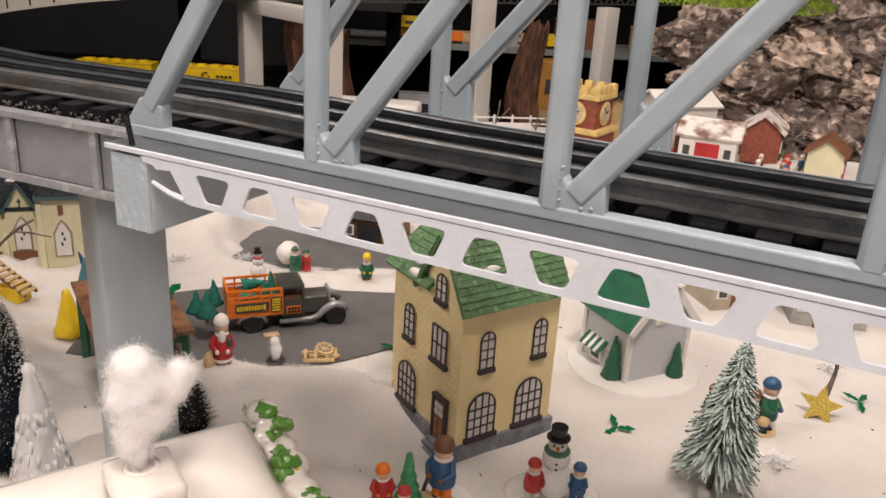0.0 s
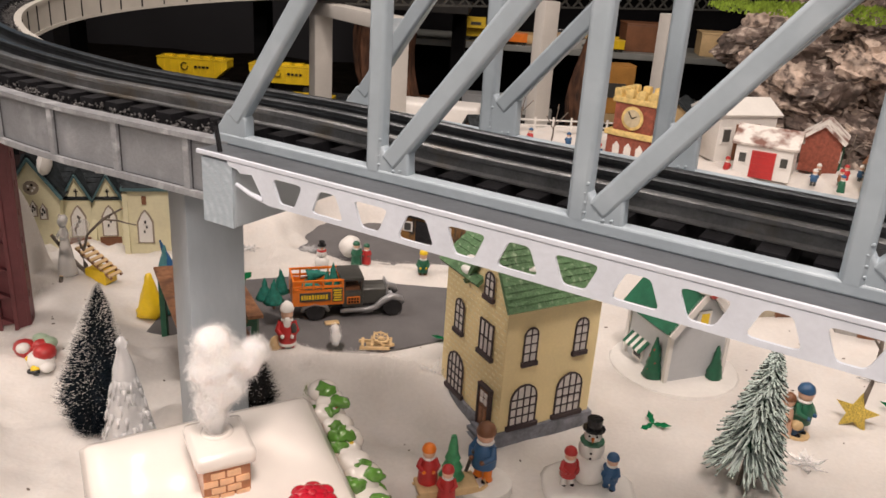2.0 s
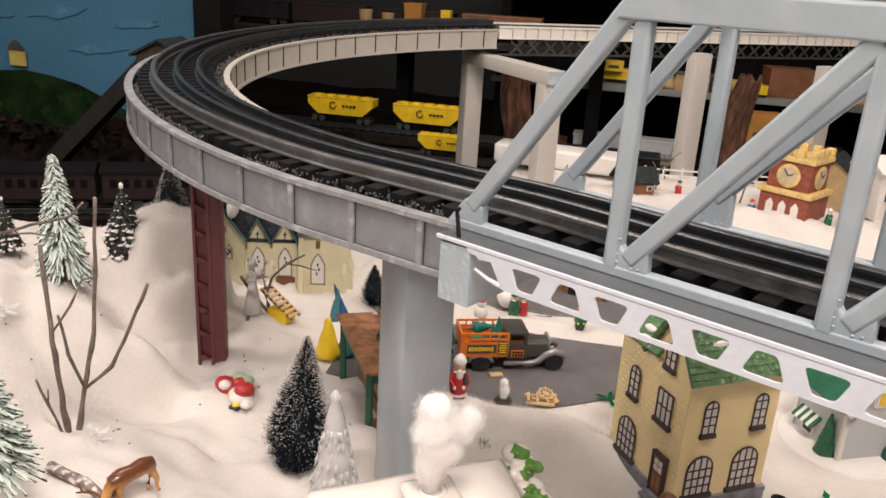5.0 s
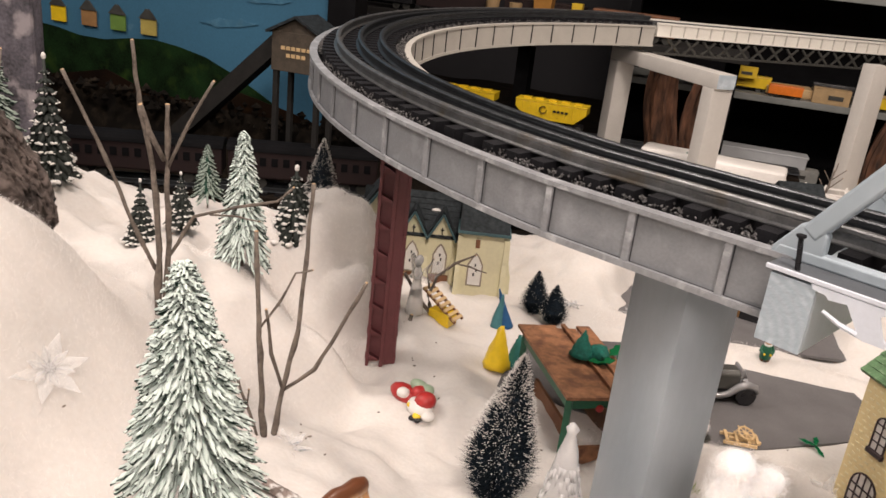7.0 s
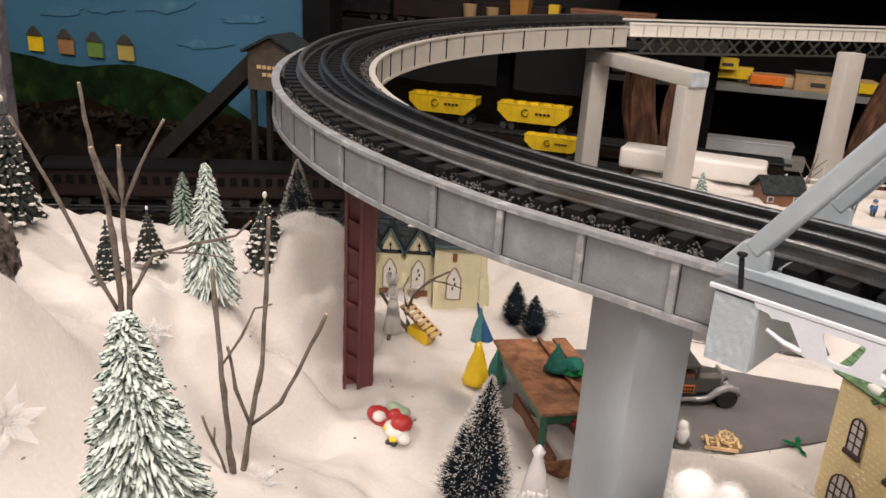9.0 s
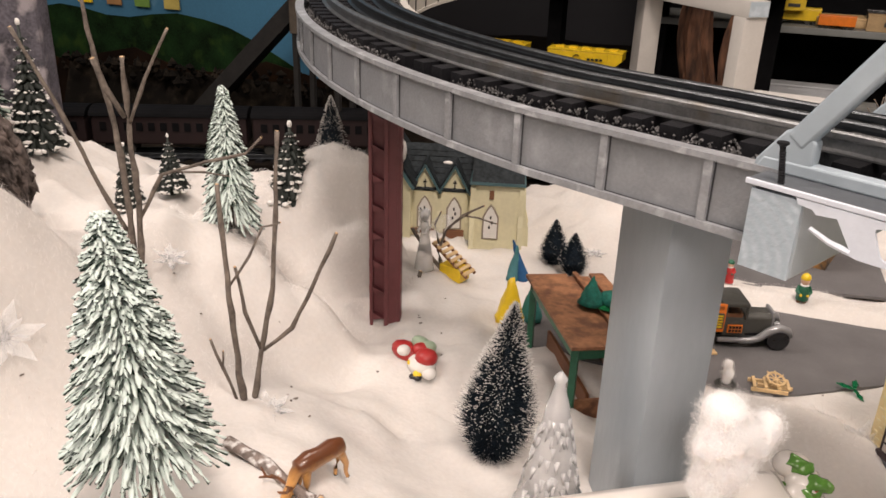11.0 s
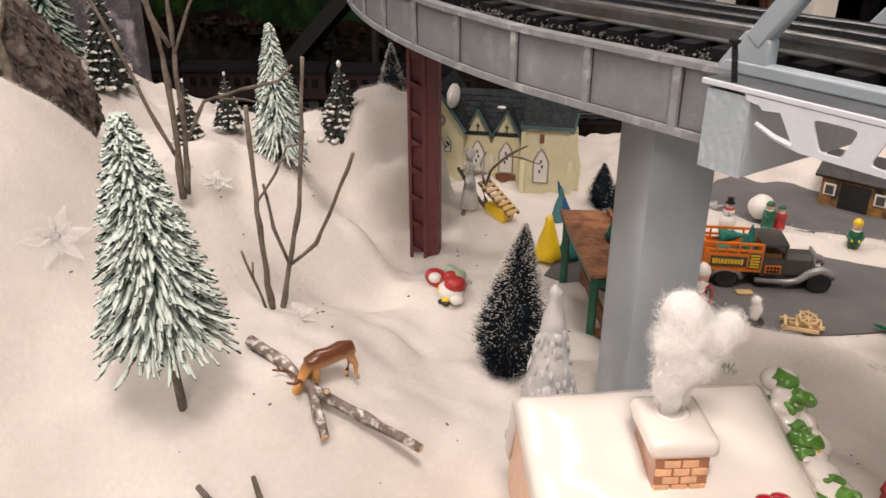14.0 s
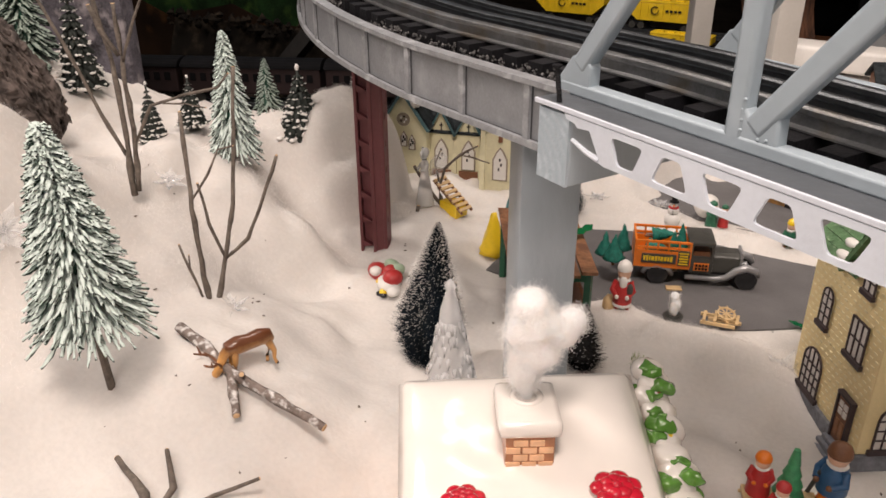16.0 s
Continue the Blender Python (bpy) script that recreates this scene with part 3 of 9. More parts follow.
def truss_bridge():
    """Flat cast members, flush in one plane: posts, braces, chords and gussets of one thickness."""
    t = thing("truss_bridge", "light grey painted metal through-truss railway bridge", "bridge")
    top = TRUSS_TOP - DECK_Z
    for off, shift, vee in ((NEAR_TRUSS, 0.0, 0.0122), (FAR_TRUSS, -0.0025, 0.0205)):
        depth = 0.0058
        first = FIRST_POST + shift
        bm = bm_new()
        bridge_poly(bm, ((-0.1530 + shift, 0.0012), (BRIDGE_FAR, 0.0012), (BRIDGE_FAR, 0.0052), (-0.1340 + shift, 0.0058), (-0.1505 + shift, 0.0058)), off, depth)
        soften(part("bottom_chord", bm, GREY, t, smooth=True), 0.0009, 3)
        bm = bm_new()
        bridge_poly(bm, ((first - PANEL - 0.010, top - 0.0105), (0.395, top - 0.0105), (0.395, top), (first - PANEL - 0.004, top)), off - 0.001, depth + 0.002)
        soften(part("top_chord", bm, GREY, t))
        bm = bm_new()
        diagonal(bm, (-0.1415 + shift, 0.0115), (-0.0750 + shift, top - 0.002), 0.0076, off, depth)
        soften(part("end_post", bm, GREY, t, smooth=True), 0.0015, 4)
        bm = bm_new()
        bridge_poly(bm, ((-0.1532 + shift, 0.0014), (-0.1346 + shift, 0.0014), (-0.1346 + shift, 0.0128), (-0.1385 + shift, 0.0172), (-0.1448 + shift, 0.0150), (-0.1494 + shift, 0.0090), (-0.1530 + shift, 0.0042)), off + 0.0003, depth - 0.0006)
        soften(part("gusset", bm, GREY, t, smooth=True), 0.0008, 3)
        for i in range(-1, 6):
            s = first + i * PANEL
            bm = bm_new()
            bridge_poly(bm, ((s - 0.0034, 0.003), (s + 0.0034, 0.003), (s + 0.0034, top - 0.006), (s - 0.0034, top - 0.006)), off, depth)
            soften(part("vertical_post", bm, GREY, t, smooth=True), 0.0015, 4)
            if i < 5:
                bm = bm_new()
                diagonal(bm, (s + 0.0060, vee - 0.0040), (s + PANEL + 0.0005, top - 0.006), 0.0074, off, depth)
                soften(part("diagonal_brace", bm, GREY, t, smooth=True), 0.0015, 4)
            bm = bm_new()
            bridge_poly(bm, ((s - 0.0034, 0.0014), (s + 0.0156, 0.0014), (s + 0.0150, 0.0062), (s + 0.0146, vee + 0.0022), (s + 0.0118, vee + 0.0034), (s + 0.0062, vee + 0.0006), (s + 0.0046, vee - 0.0002), (s + 0.0034, vee + 0.0020), (s - 0.0034, vee + 0.0030)), off + 0.0004, depth - 0.0008)
            soften(part("gusset", bm, GREY, t, smooth=True), 0.0009, 3)
            for ds, dz in ((0.0026, 0.0075), (0.0024, 0.0105), (0.0022, 0.0135), (0.0028, 0.0165), (0.0088, 0.0062), (0.0116, 0.0066)):
                bm = bm_new()
                ball(bm, on_bridge(s + ds, off + 0.0003, dz), 0.0006, (1, 0.6, 1), sub=2)
                part("rivet", bm, GREY, t, smooth=True)
    for i in range(-1, 6):
        bm = bm_new()
        s = FIRST_POST + i * PANEL
        bar(bm, on_bridge(s, NEAR_TRUSS, top - 0.004), on_bridge(s - 0.0025, FAR_TRUSS + 0.005, top - 0.004), 0.008, 0.007)
        soften(part("top_strut", bm, GREY, t))
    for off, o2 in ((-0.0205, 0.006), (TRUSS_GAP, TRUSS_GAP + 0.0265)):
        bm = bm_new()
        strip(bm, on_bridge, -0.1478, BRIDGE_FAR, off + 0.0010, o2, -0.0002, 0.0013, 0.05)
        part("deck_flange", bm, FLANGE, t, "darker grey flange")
        bm = bm_new()
        strip(bm, on_bridge, -0.1482, BRIDGE_FAR, off, off + 0.0012, -0.0004, 0.0014, 0.05)
        soften(part("flange_lip", bm, WHITE_PLATE, t, "pale lip along the flange"), 0.0003)
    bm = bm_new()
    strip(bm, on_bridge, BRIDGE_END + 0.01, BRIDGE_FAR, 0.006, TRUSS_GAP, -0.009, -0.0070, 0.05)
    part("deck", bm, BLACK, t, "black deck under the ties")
    lattice(t)
    bm = bm_new()
    a, b = Vector((-0.1003, 0.2625, 0.2058)), Vector((-0.1021, 0.2625, 0.2196))
    rod(bm, a, b, 0.0009, 0.0009, 8)
    for k in range(12):
        c = a.lerp(b, 0.12 + 0.06 * k)
        lathe(bm, [(0.0009, 0), (0.00112, 0.0003), (0.0009, 0.0006)], c, 8)
    lathe(bm, [(0.0010, -0.0008), (0.0019, 0.0), (0.0018, 0.0006), (0.0009, 0.0008)], b, 12)
    part("screw", bm, TIE, t, "black screw through the bridge end")
    return t


def lattice(t):
    """The pale side plate, pierced by rounded trapezoid holes: one panel for each hole."""
    z0, z1, off, dep = -0.0138, -0.0006, -0.0203, 0.0011
    cell, mid = 0.0190, -0.0074
    n = 40
    s, flip = -0.1010 - cell / 2, True
    while s < BRIDGE_FAR - 0.02:
        bm = bm_new()
        cx = s + cell / 2
        rings = []
        corners = [math.atan2(h_, w_) % (2 * math.pi) for w_, h_ in ((cell / 2, z1 - mid), (-cell / 2, z1 - mid), (-cell / 2, z0 - mid), (cell / 2, z0 - mid))]
        for a in sorted([2 * math.pi * k / n + 0.0001 for k in range(n)] + corners):
            c, d = math.cos(a), math.sin(a)
            r = min(cell / 2 / max(abs(c), 1e-6), ((z1 - mid) if d > 0 else (mid - z0)) / max(abs(d), 1e-6))
            # a rounded square squeezed into a trapezoid
            q = (abs(c) ** 7 + abs(d) ** 7) ** (-1 / 7)
            hx, hz = q * c, q * d
            wide = 0.0055 * (1 + (0.34 if flip else -0.34) * hz)
            rings.append(((cx + r * c, mid + r * d), (cx + hx * wide, mid + hz * 0.0045)))
        vs = [[bm.verts.new(on_bridge(p[0], off + o, p[1])) for p in pair for o in (0, dep)] for pair in rings]
        for k in range(len(vs)):
            a, b = vs[k], vs[(k + 1) % len(vs)]
            bm.faces.new((a[0], b[0], b[2], a[2]))
            bm.faces.new((a[1], a[3], b[3], b[1]))
            bm.faces.new((a[2], b[2], b[3], a[3]))
            bm.faces.new((a[0], a[1], b[1], b[0]))
        part("lattice_panel", bm, WHITE_PLATE, t)
        s, flip = s + cell, not flip
    # the cut first panel, with a bent tongue of its lower edge
    s = -0.1010 - cell / 2
    bm = bm_new()
    slab(bm, ((s, z1), (s - 0.0210, z1), (s - 0.0200, -0.0024), (s - 0.0155, -0.0030), (s - 0.0142, -0.0042), (s - 0.0080, -0.0036), (s - 0.0026, -0.0118), (s - 0.0030, z0 + 0.0006), (s, z0)), ALONG, (0, 0, 1), on_bridge(0, off, 0), ACROSS * dep)
    part("lattice_end", bm, WHITE_PLATE, t)
    bm = bm_new()
    sweep(bm, [on_bridge(s - 0.0026, off + 0.0004, z0 + 0.0014), on_bridge(s - 0.0085, off - 0.0004, z0 + 0.0028), on_bridge(s - 0.0145, off - 0.0016, z0 + 0.0058)], [0.0011, 0.0009, 0.0007], 6)
    part("bent_tongue", bm, WHITE_PLATE, t, smooth=True)


truss_bridge()
def on_bridge_track(s, off=0.0, dz=0.0):
    """The bridge's track, led over to the loop at its end."""
    f = step(-0.04, -0.128, s)
    return on_bridge(s, off - 0.0034 * f, dz + 0.0023 * f)


track_on(on_bridge_track, -0.1390, BRIDGE_FAR, "three-rail tubular track across the truss bridge")


# ---- supports ----
def pillar():
    p = thing("bridge_pillar", "square grey painted wooden pillar with a crossbeam under the bridge", "pillar", at(-0.1331, 0.3042, -0.003, 31.9))
    bm = bm_new()
    box(bm, (0.0133, 0.0237, 0.0915), (0.0266, 0.0474, 0.183), bevel=0.0012)
    part("post", bm, POST, p, smooth=True)
    return p


pillar()


def crossbeam():
    b = thing("crossbeam", "grey painted wooden crossbeam with rough end grain", "beam")
    bm = bm_new()
    bar(bm, on_bridge(-0.1378, -0.0188, -0.0146), on_bridge(-0.1378, 0.10, -0.0146), 0.0168, 0.0266)
    soften(part("beam", bm, POST, b))
    bm = bm_new()
    bar(bm, on_bridge(-0.1378, -0.0197, -0.0146), on_bridge(-0.1378, -0.0186, -0.0146), 0.0164, 0.0262)
    part("end_grain", bm, END_GRAIN, b, "rough pale blue-grey end grain")
    return b


crossbeam()


def steel_tower():
    """Two plated faces, each with a braced channel beside a flat plate."""
    t = thing("steel_tower", "oxide red metal trestle tower standing in the snow", "tower", at(-0.3195, 0.467, 0.0, 20))
    h = 0.187
    for x, w in ((-0.0205, 0.0024), (-0.0100, 0.0030), (-0.0012, 0.0026)):
        for y in (0.0, 0.0095):
            bm = bm_new()
            box(bm, (x, y, h / 2), (w, 0.0036, h))
            soften(part("leg", bm, MAROON, t), 0.0004)
    for y in (0.0, 0.0095):
        bm = bm_new()
        box(bm, (-0.0056, y, h / 2), (0.0062, 0.0016, h))
        part("face_plate", bm, MAROON, t)
        bm = bm_new()
        box(bm, (-0.0152, y + (0.0035 if y == 0 else -0.0035), h / 2), (0.0082, 0.0010, h))
        part("web_plate", bm, MAROON, t)
        for k in range(9):
            bm = bm_new()
            z = 0.012 + k * 0.0205
            slab(bm, ((-0.0192, z), (-0.0116, z + 0.0010), (-0.0192, z + 0.0052)), (1, 0, 0), (0, 0, 1), (0, y - (0.0012 if y == 0 else -0.0012), 0), (0, 0.0044 if y == 0 else -0.0044, 0))
            part("cross_brace", bm, MAROON, t)
        for k in range(4):
            bm = bm_new()
            ball(bm, (-0.0020, y - (0.0022 if y == 0 else -0.0022), 0.030 + k * 0.041), 0.0008, sub=1)
            part("bolt", bm, MAROON, t)
    for x in (-0.0212, -0.0006):
        bm = bm_new()
        box(bm, (x, 0.00475, h / 2), (0.0010, 0.0085, h))
        part("side_plate", bm, MAROON, t)
        for k in range(9):
            bm = bm_new()
            z = 0.012 + k * 0.0205
            slab(bm, ((0.002, z), (0.0075, z + 0.0006), (0.0075, z + 0.0030), (0.002, z + 0.0052)), (0, 1, 0), (0, 0, 1), (x - 0.0011, 0, 0), (0.0022, 0, 0))
            part("cross_brace", bm, MAROON, t)
    return t


steel_tower()


# ---- houses of the village ----
def arch_window(parent, m, w, h, cols, rows, arch=True):
    """An old sash window: pale pane, dark glazing bars, dark sill."""
    win = new("window")
    win.parent, win.matrix_basis = parent, m
    n = 8
    r = w / 2
    top = h - (r if arch else 0)
    head = [(r * math.cos(math.pi * i / n), top + r * math.sin(math.pi * i / n)) for i in range(n + 1)] if arch else [(r, h), (-r, h)]
    bm = bm_new()
    slab(bm, [(-r, 0), (r, 0)] + head, (1, 0, 0), (0, 0, 1), (0, 0, 0), (0, -0.0006, 0))
    part("pane", bm, PANE, win)
    t = min(0.0007, w * 0.055)
    bm = bm_new()
    for i in range(cols + 1):
        x = -r + w * i / cols
        tall = top + (math.sqrt(max(0, r * r - x * x)) if arch else 0)
        bar(bm, (x, -0.0008, 0), (x, -0.0008, max(tall, 0.001)), t if 0 < i < cols else t * 1.4, 0.0009, (0, 1, 0))
    for k in range(rows + 1):
        z = top * k / rows
        bar(bm, (-r, -0.0008, z), (r, -0.0008, z), 0.0009, t)
    pts = [(-r, top)] + head[::-1] + [(r, top)]
    for (x0, z0), (x1, z1) in zip(head, head[1:]):
        bar(bm, (x0, -0.0008, z0), (x1, -0.0008, z1), 0.0009, t * 1.4, (0, 1, 0))
    part("glazing_frame", bm, WINDOW_FRAME, win)
    bm = bm_new()
    box(bm, (0, -0.0011, -0.0014), (w * 1.22, 0.0024, 0.0030), bevel=0.0004)
    part("sill", bm, WINDOW_FRAME, win, "dark brown sill")
    return win


def shingles(bm, u, v, origin, normal, nu, nv, w, h, lift=0.0009):
    """Rows of overlapping shingles on a slope spanned by the unit vectors u (along) and v (up)."""
    u, v, o, n = Vector(u), Vector(v), Vector(origin), Vector(normal)
    for j in range(nv):
        for i in range(-1, nu):
            a, b = (i + (0.5 if j % 2 else 0)) * w, (i + (0.5 if j % 2 else 0) + 0.93) * w
            a, b = max(a, 0.0), min(b, nu * w)
            if b - a < w * 0.15:
                continue
            k = lift * random.uniform(0.7, 1.25)
            q = [o + u * a + v * (j * h) + n * k, o + u * b + v * (j * h) + n * k, o + u * b + v * (j + 1.15) * h + n * 0.0001, o + u * a + v * (j + 1.15) * h + n * 0.0001]
            low = [q[0] - n * k, q[1] - n * k]
            f = [bm.verts.new(p) for p in q + low]
            bm.faces.new(f[:4])
            bm.faces.new((f[1], f[0], f[4], f[5]))


def yellow_house():
    h = thing("yellow_house", "yellow brick model townhouse with a green shingle roof and stone base", "house", at(0.0215, 0.389, -0.003, 33.2))
    W, D, E = 0.0695, 0.0735, 0.099
    bm = bm_new()
    box(bm, (W / 2, D / 2, (0.010 + E) / 2), (W, D, E - 0.010), bevel=0.0005)
    part("wall", bm, YELLOW_WALL, h)
    bm = bm_new()
    slab(bm, ((0.0, E - 0.001), (0.042, E - 0.001), (0.021, 0.132)), (0, 1, 0), (0, 0, 1), (0.0, 0, 0), (W, 0, 0))
    part("gable_wall", bm, YELLOW_WALL, h)
    # raised bricks on the door side, in lighter mortar rows
    bm = bm_new()
    for j in range(32):
        z = 0.0145 + j * 0.0037
        y0, y1 = 0.0012, D - 0.0012
        if z > E:
            half = 0.021 * max(0.0, (0.132 - z) / (0.132 - E)) - 0.001
            y0, y1 = 0.021 - half, 0.021 + half
        y = y0 + (0.0025 if j % 2 else 0.0)
        while y < y1 - 0.0022:
            w = min(0.0027, y1 - y)
            box(bm, (-0.0001, y + w / 2, z), (0.0004, w, 0.0010))
            y += 0.0052
    tagged(part("brickwork", bm, BRICK_FACE, h, "pale raised brick faces"), kind="stuff")
    bm = bm_new()
    box(bm, (W / 2, D / 2, 0.006), (W + 0.0045, D + 0.0045, 0.0125), bevel=0.001)
    bmesh.ops.subdivide_edges(bm, edges=bm.edges[:], cuts=9, use_grid_fill=True)
    for v in bm.verts:
        v.co += noise.noise_vector(v.co * 150) * 0.0007 + noise.noise_vector(v.co * 420) * 0.0005
    part("stone_base", bm, STONE, h, "grey rough stone base", smooth=True)
    # windows
    for x, z, w, hh, c, r in ((0.0173, 0.0590, 0.0095, 0.0225, 2, 3), (0.0552, 0.0590, 0.0095, 0.0225, 2, 3), (0.0165, 0.0155, 0.0190, 0.0275, 4, 3), (0.0510, 0.0155, 0.0195, 0.0285, 4, 3)):
        arch_window(h, pose(x, -0.0002, z), w, hh, c, r)
    for y, z, w, hh, c, r, arch in ((0.0525, 0.0150, 0.0190, 0.0270, 4, 3, True), (0.0195, 0.0585, 0.0145, 0.0210, 3, 2, False), (0.0525, 0.0590, 0.0100, 0.0215, 2, 3, True), (0.0205, 0.0960, 0.0095, 0.0155, 2, 2, True)):
        arch_window(h, pose(-0.0008, y, z, 0, 0, -90), w, hh, c, r, arch)
    door = new("door")
    door.parent, door.matrix_basis = h, pose(-0.0008, 0.0145, 0.009, 0, 0, -90)
    bm = bm_new()
    box(bm, (0, -0.0008, 0.0135), (0.0115, 0.0018, 0.027), bevel=0.0004)
    part("leaf", bm, BROWN, door, "dark brown panelled door leaf")
    for x in (-0.0062, 0.0062):
        bm = bm_new()
        box(bm, (x, -0.0012, 0.0138), (0.0014, 0.0028, 0.0278))
        part("jamb", bm, WINDOW_FRAME, door)
    bm = bm_new()
    box(bm, (0, -0.0012, 0.0282), (0.0142, 0.003, 0.0016))
    part("lintel", bm, WINDOW_FRAME, door)
    for i in range(2):
        for j in range(2):
            bm = bm_new()
            box(bm, (-0.0022 + i * 0.0044, -0.0019, 0.0185 + j * 0.0045), (0.0032, 0.0008, 0.0034))
            part("pane", bm, PANE, door)
    for i in range(2):
        bm = bm_new()
        box(bm, (-0.0022 + i * 0.0044, -0.0018, 0.0085), (0.003, 0.0009, 0.010), bevel=0.0003)
        part("panel", bm, PLANK, door)
    for i in range(3):
        bm = bm_new()
        box(bm, (-0.0028 - 0.0022 * i, 0.0150, 0.0075 - 0.0027 * i), (0.0058, 0.0150 + 0.002 * i, 0.0027), bevel=0.0005)
        part("step", bm, STONE, h, "pale stone doorstep", smooth=True)
    # roofs: a steep wing over the long wall, the main roof behind
    o = 0.0035
    steep = Vector((0, 0.021 + o, 0.033 + o * 1.57)).normalized()
    for side in (1, -1):
        bm = bm_new()
        base = Vector((-o, -o if side > 0 else 0.042 + o, E - o * 1.57 + 0.001))
        v = Vector((0, steep.y * side, steep.z))
        n = Vector((0, -steep.z * side, steep.y))
        L = (Vector((0, 0.021 + o, 0.033 + o * 1.57))).length
        slab(bm, ((0, 0), (W + 2 * o, 0), (W + 2 * o, L), (0, L)), (1, 0, 0), v, base, n * 0.0022)
        slope = part("roof_slope", bm, GREEN_ROOF, h)
        bm = bm_new()
        shingles(bm, (1, 0, 0), v, base + n * 0.0022, n, 17, 11, (W + 2 * o) / 17, L / 11.2)
        tagged(part("shingling", bm, GREEN_ROOF, slope), kind="stuff")
    run = Vector((0.0345 + o, 0, 0.032)).normalized()
    for side in (1, -1):
        bm = bm_new()
        base = Vector((-o if side > 0 else W + o, 0.030, E - 0.001))
        v = Vector((run.x * side, 0, run.z))
        n = Vector((-run.z * side, 0, run.x))
        L = Vector((0.0345 + o, 0, 0.032)).length
        slab(bm, ((0, 0), (D + o - 0.030, 0), (D + o - 0.030, L), (0, L)), (0, 1, 0), v, base, n * 0.0022)
        slope = part("roof_slope", bm, GREEN_ROOF, h)
        bm = bm_new()
        shingles(bm, (0, 1, 0), v, base + n * 0.0022, n, 11, 10, (D + o - 0.030) / 11, L / 10.2)
        tagged(part("shingling", bm, GREEN_ROOF, slope), kind="stuff")
    for c, s in (((-0.001, 0.047, 0.102), (0.6, 1.5, 0.6)), ((0.005, 0.052, 0.107), (0.7, 1.2, 0.5)), ((0.022, 0.008, 0.1135), (1.7, 0.45, 0.8)), ((0.045, 0.012, 0.120), (1.3, 0.4, 0.7)), ((0.028, 0.021, 0.134), (5.5, 0.8, 0.4))):
        bm = bm_new()
        ball(bm, c, 0.0052, s)
        part("snow_patch", bm, WHITE_PAINT, h, "white painted snow patch", smooth=True)
    return h


BRICK_FACE = mat("pale_brick_face", (0.90, 0.78, 0.50), 0.6, var=0.08, size=200)
yellow_house()


def cone_tree(parent, m, height, radius, material, name="shrub"):
    bm = bm_new()
    rng = random.Random(int(height * 1e5))
    lathe(bm, [(radius * (0.55 if k == 0 else 1 - 0.92 * (k / 12) ** 1.25) * rng.uniform(0.86, 1.06), height * k / 12) for k in range(13)], seg=12)
    for v in bm.verts:
        v.co += Vector((rng.uniform(-1, 1), rng.uniform(-1, 1), rng.uniform(-1, 1))) * radius * 0.10
    return part(name, bm, material, parent, smooth="all", m=m)


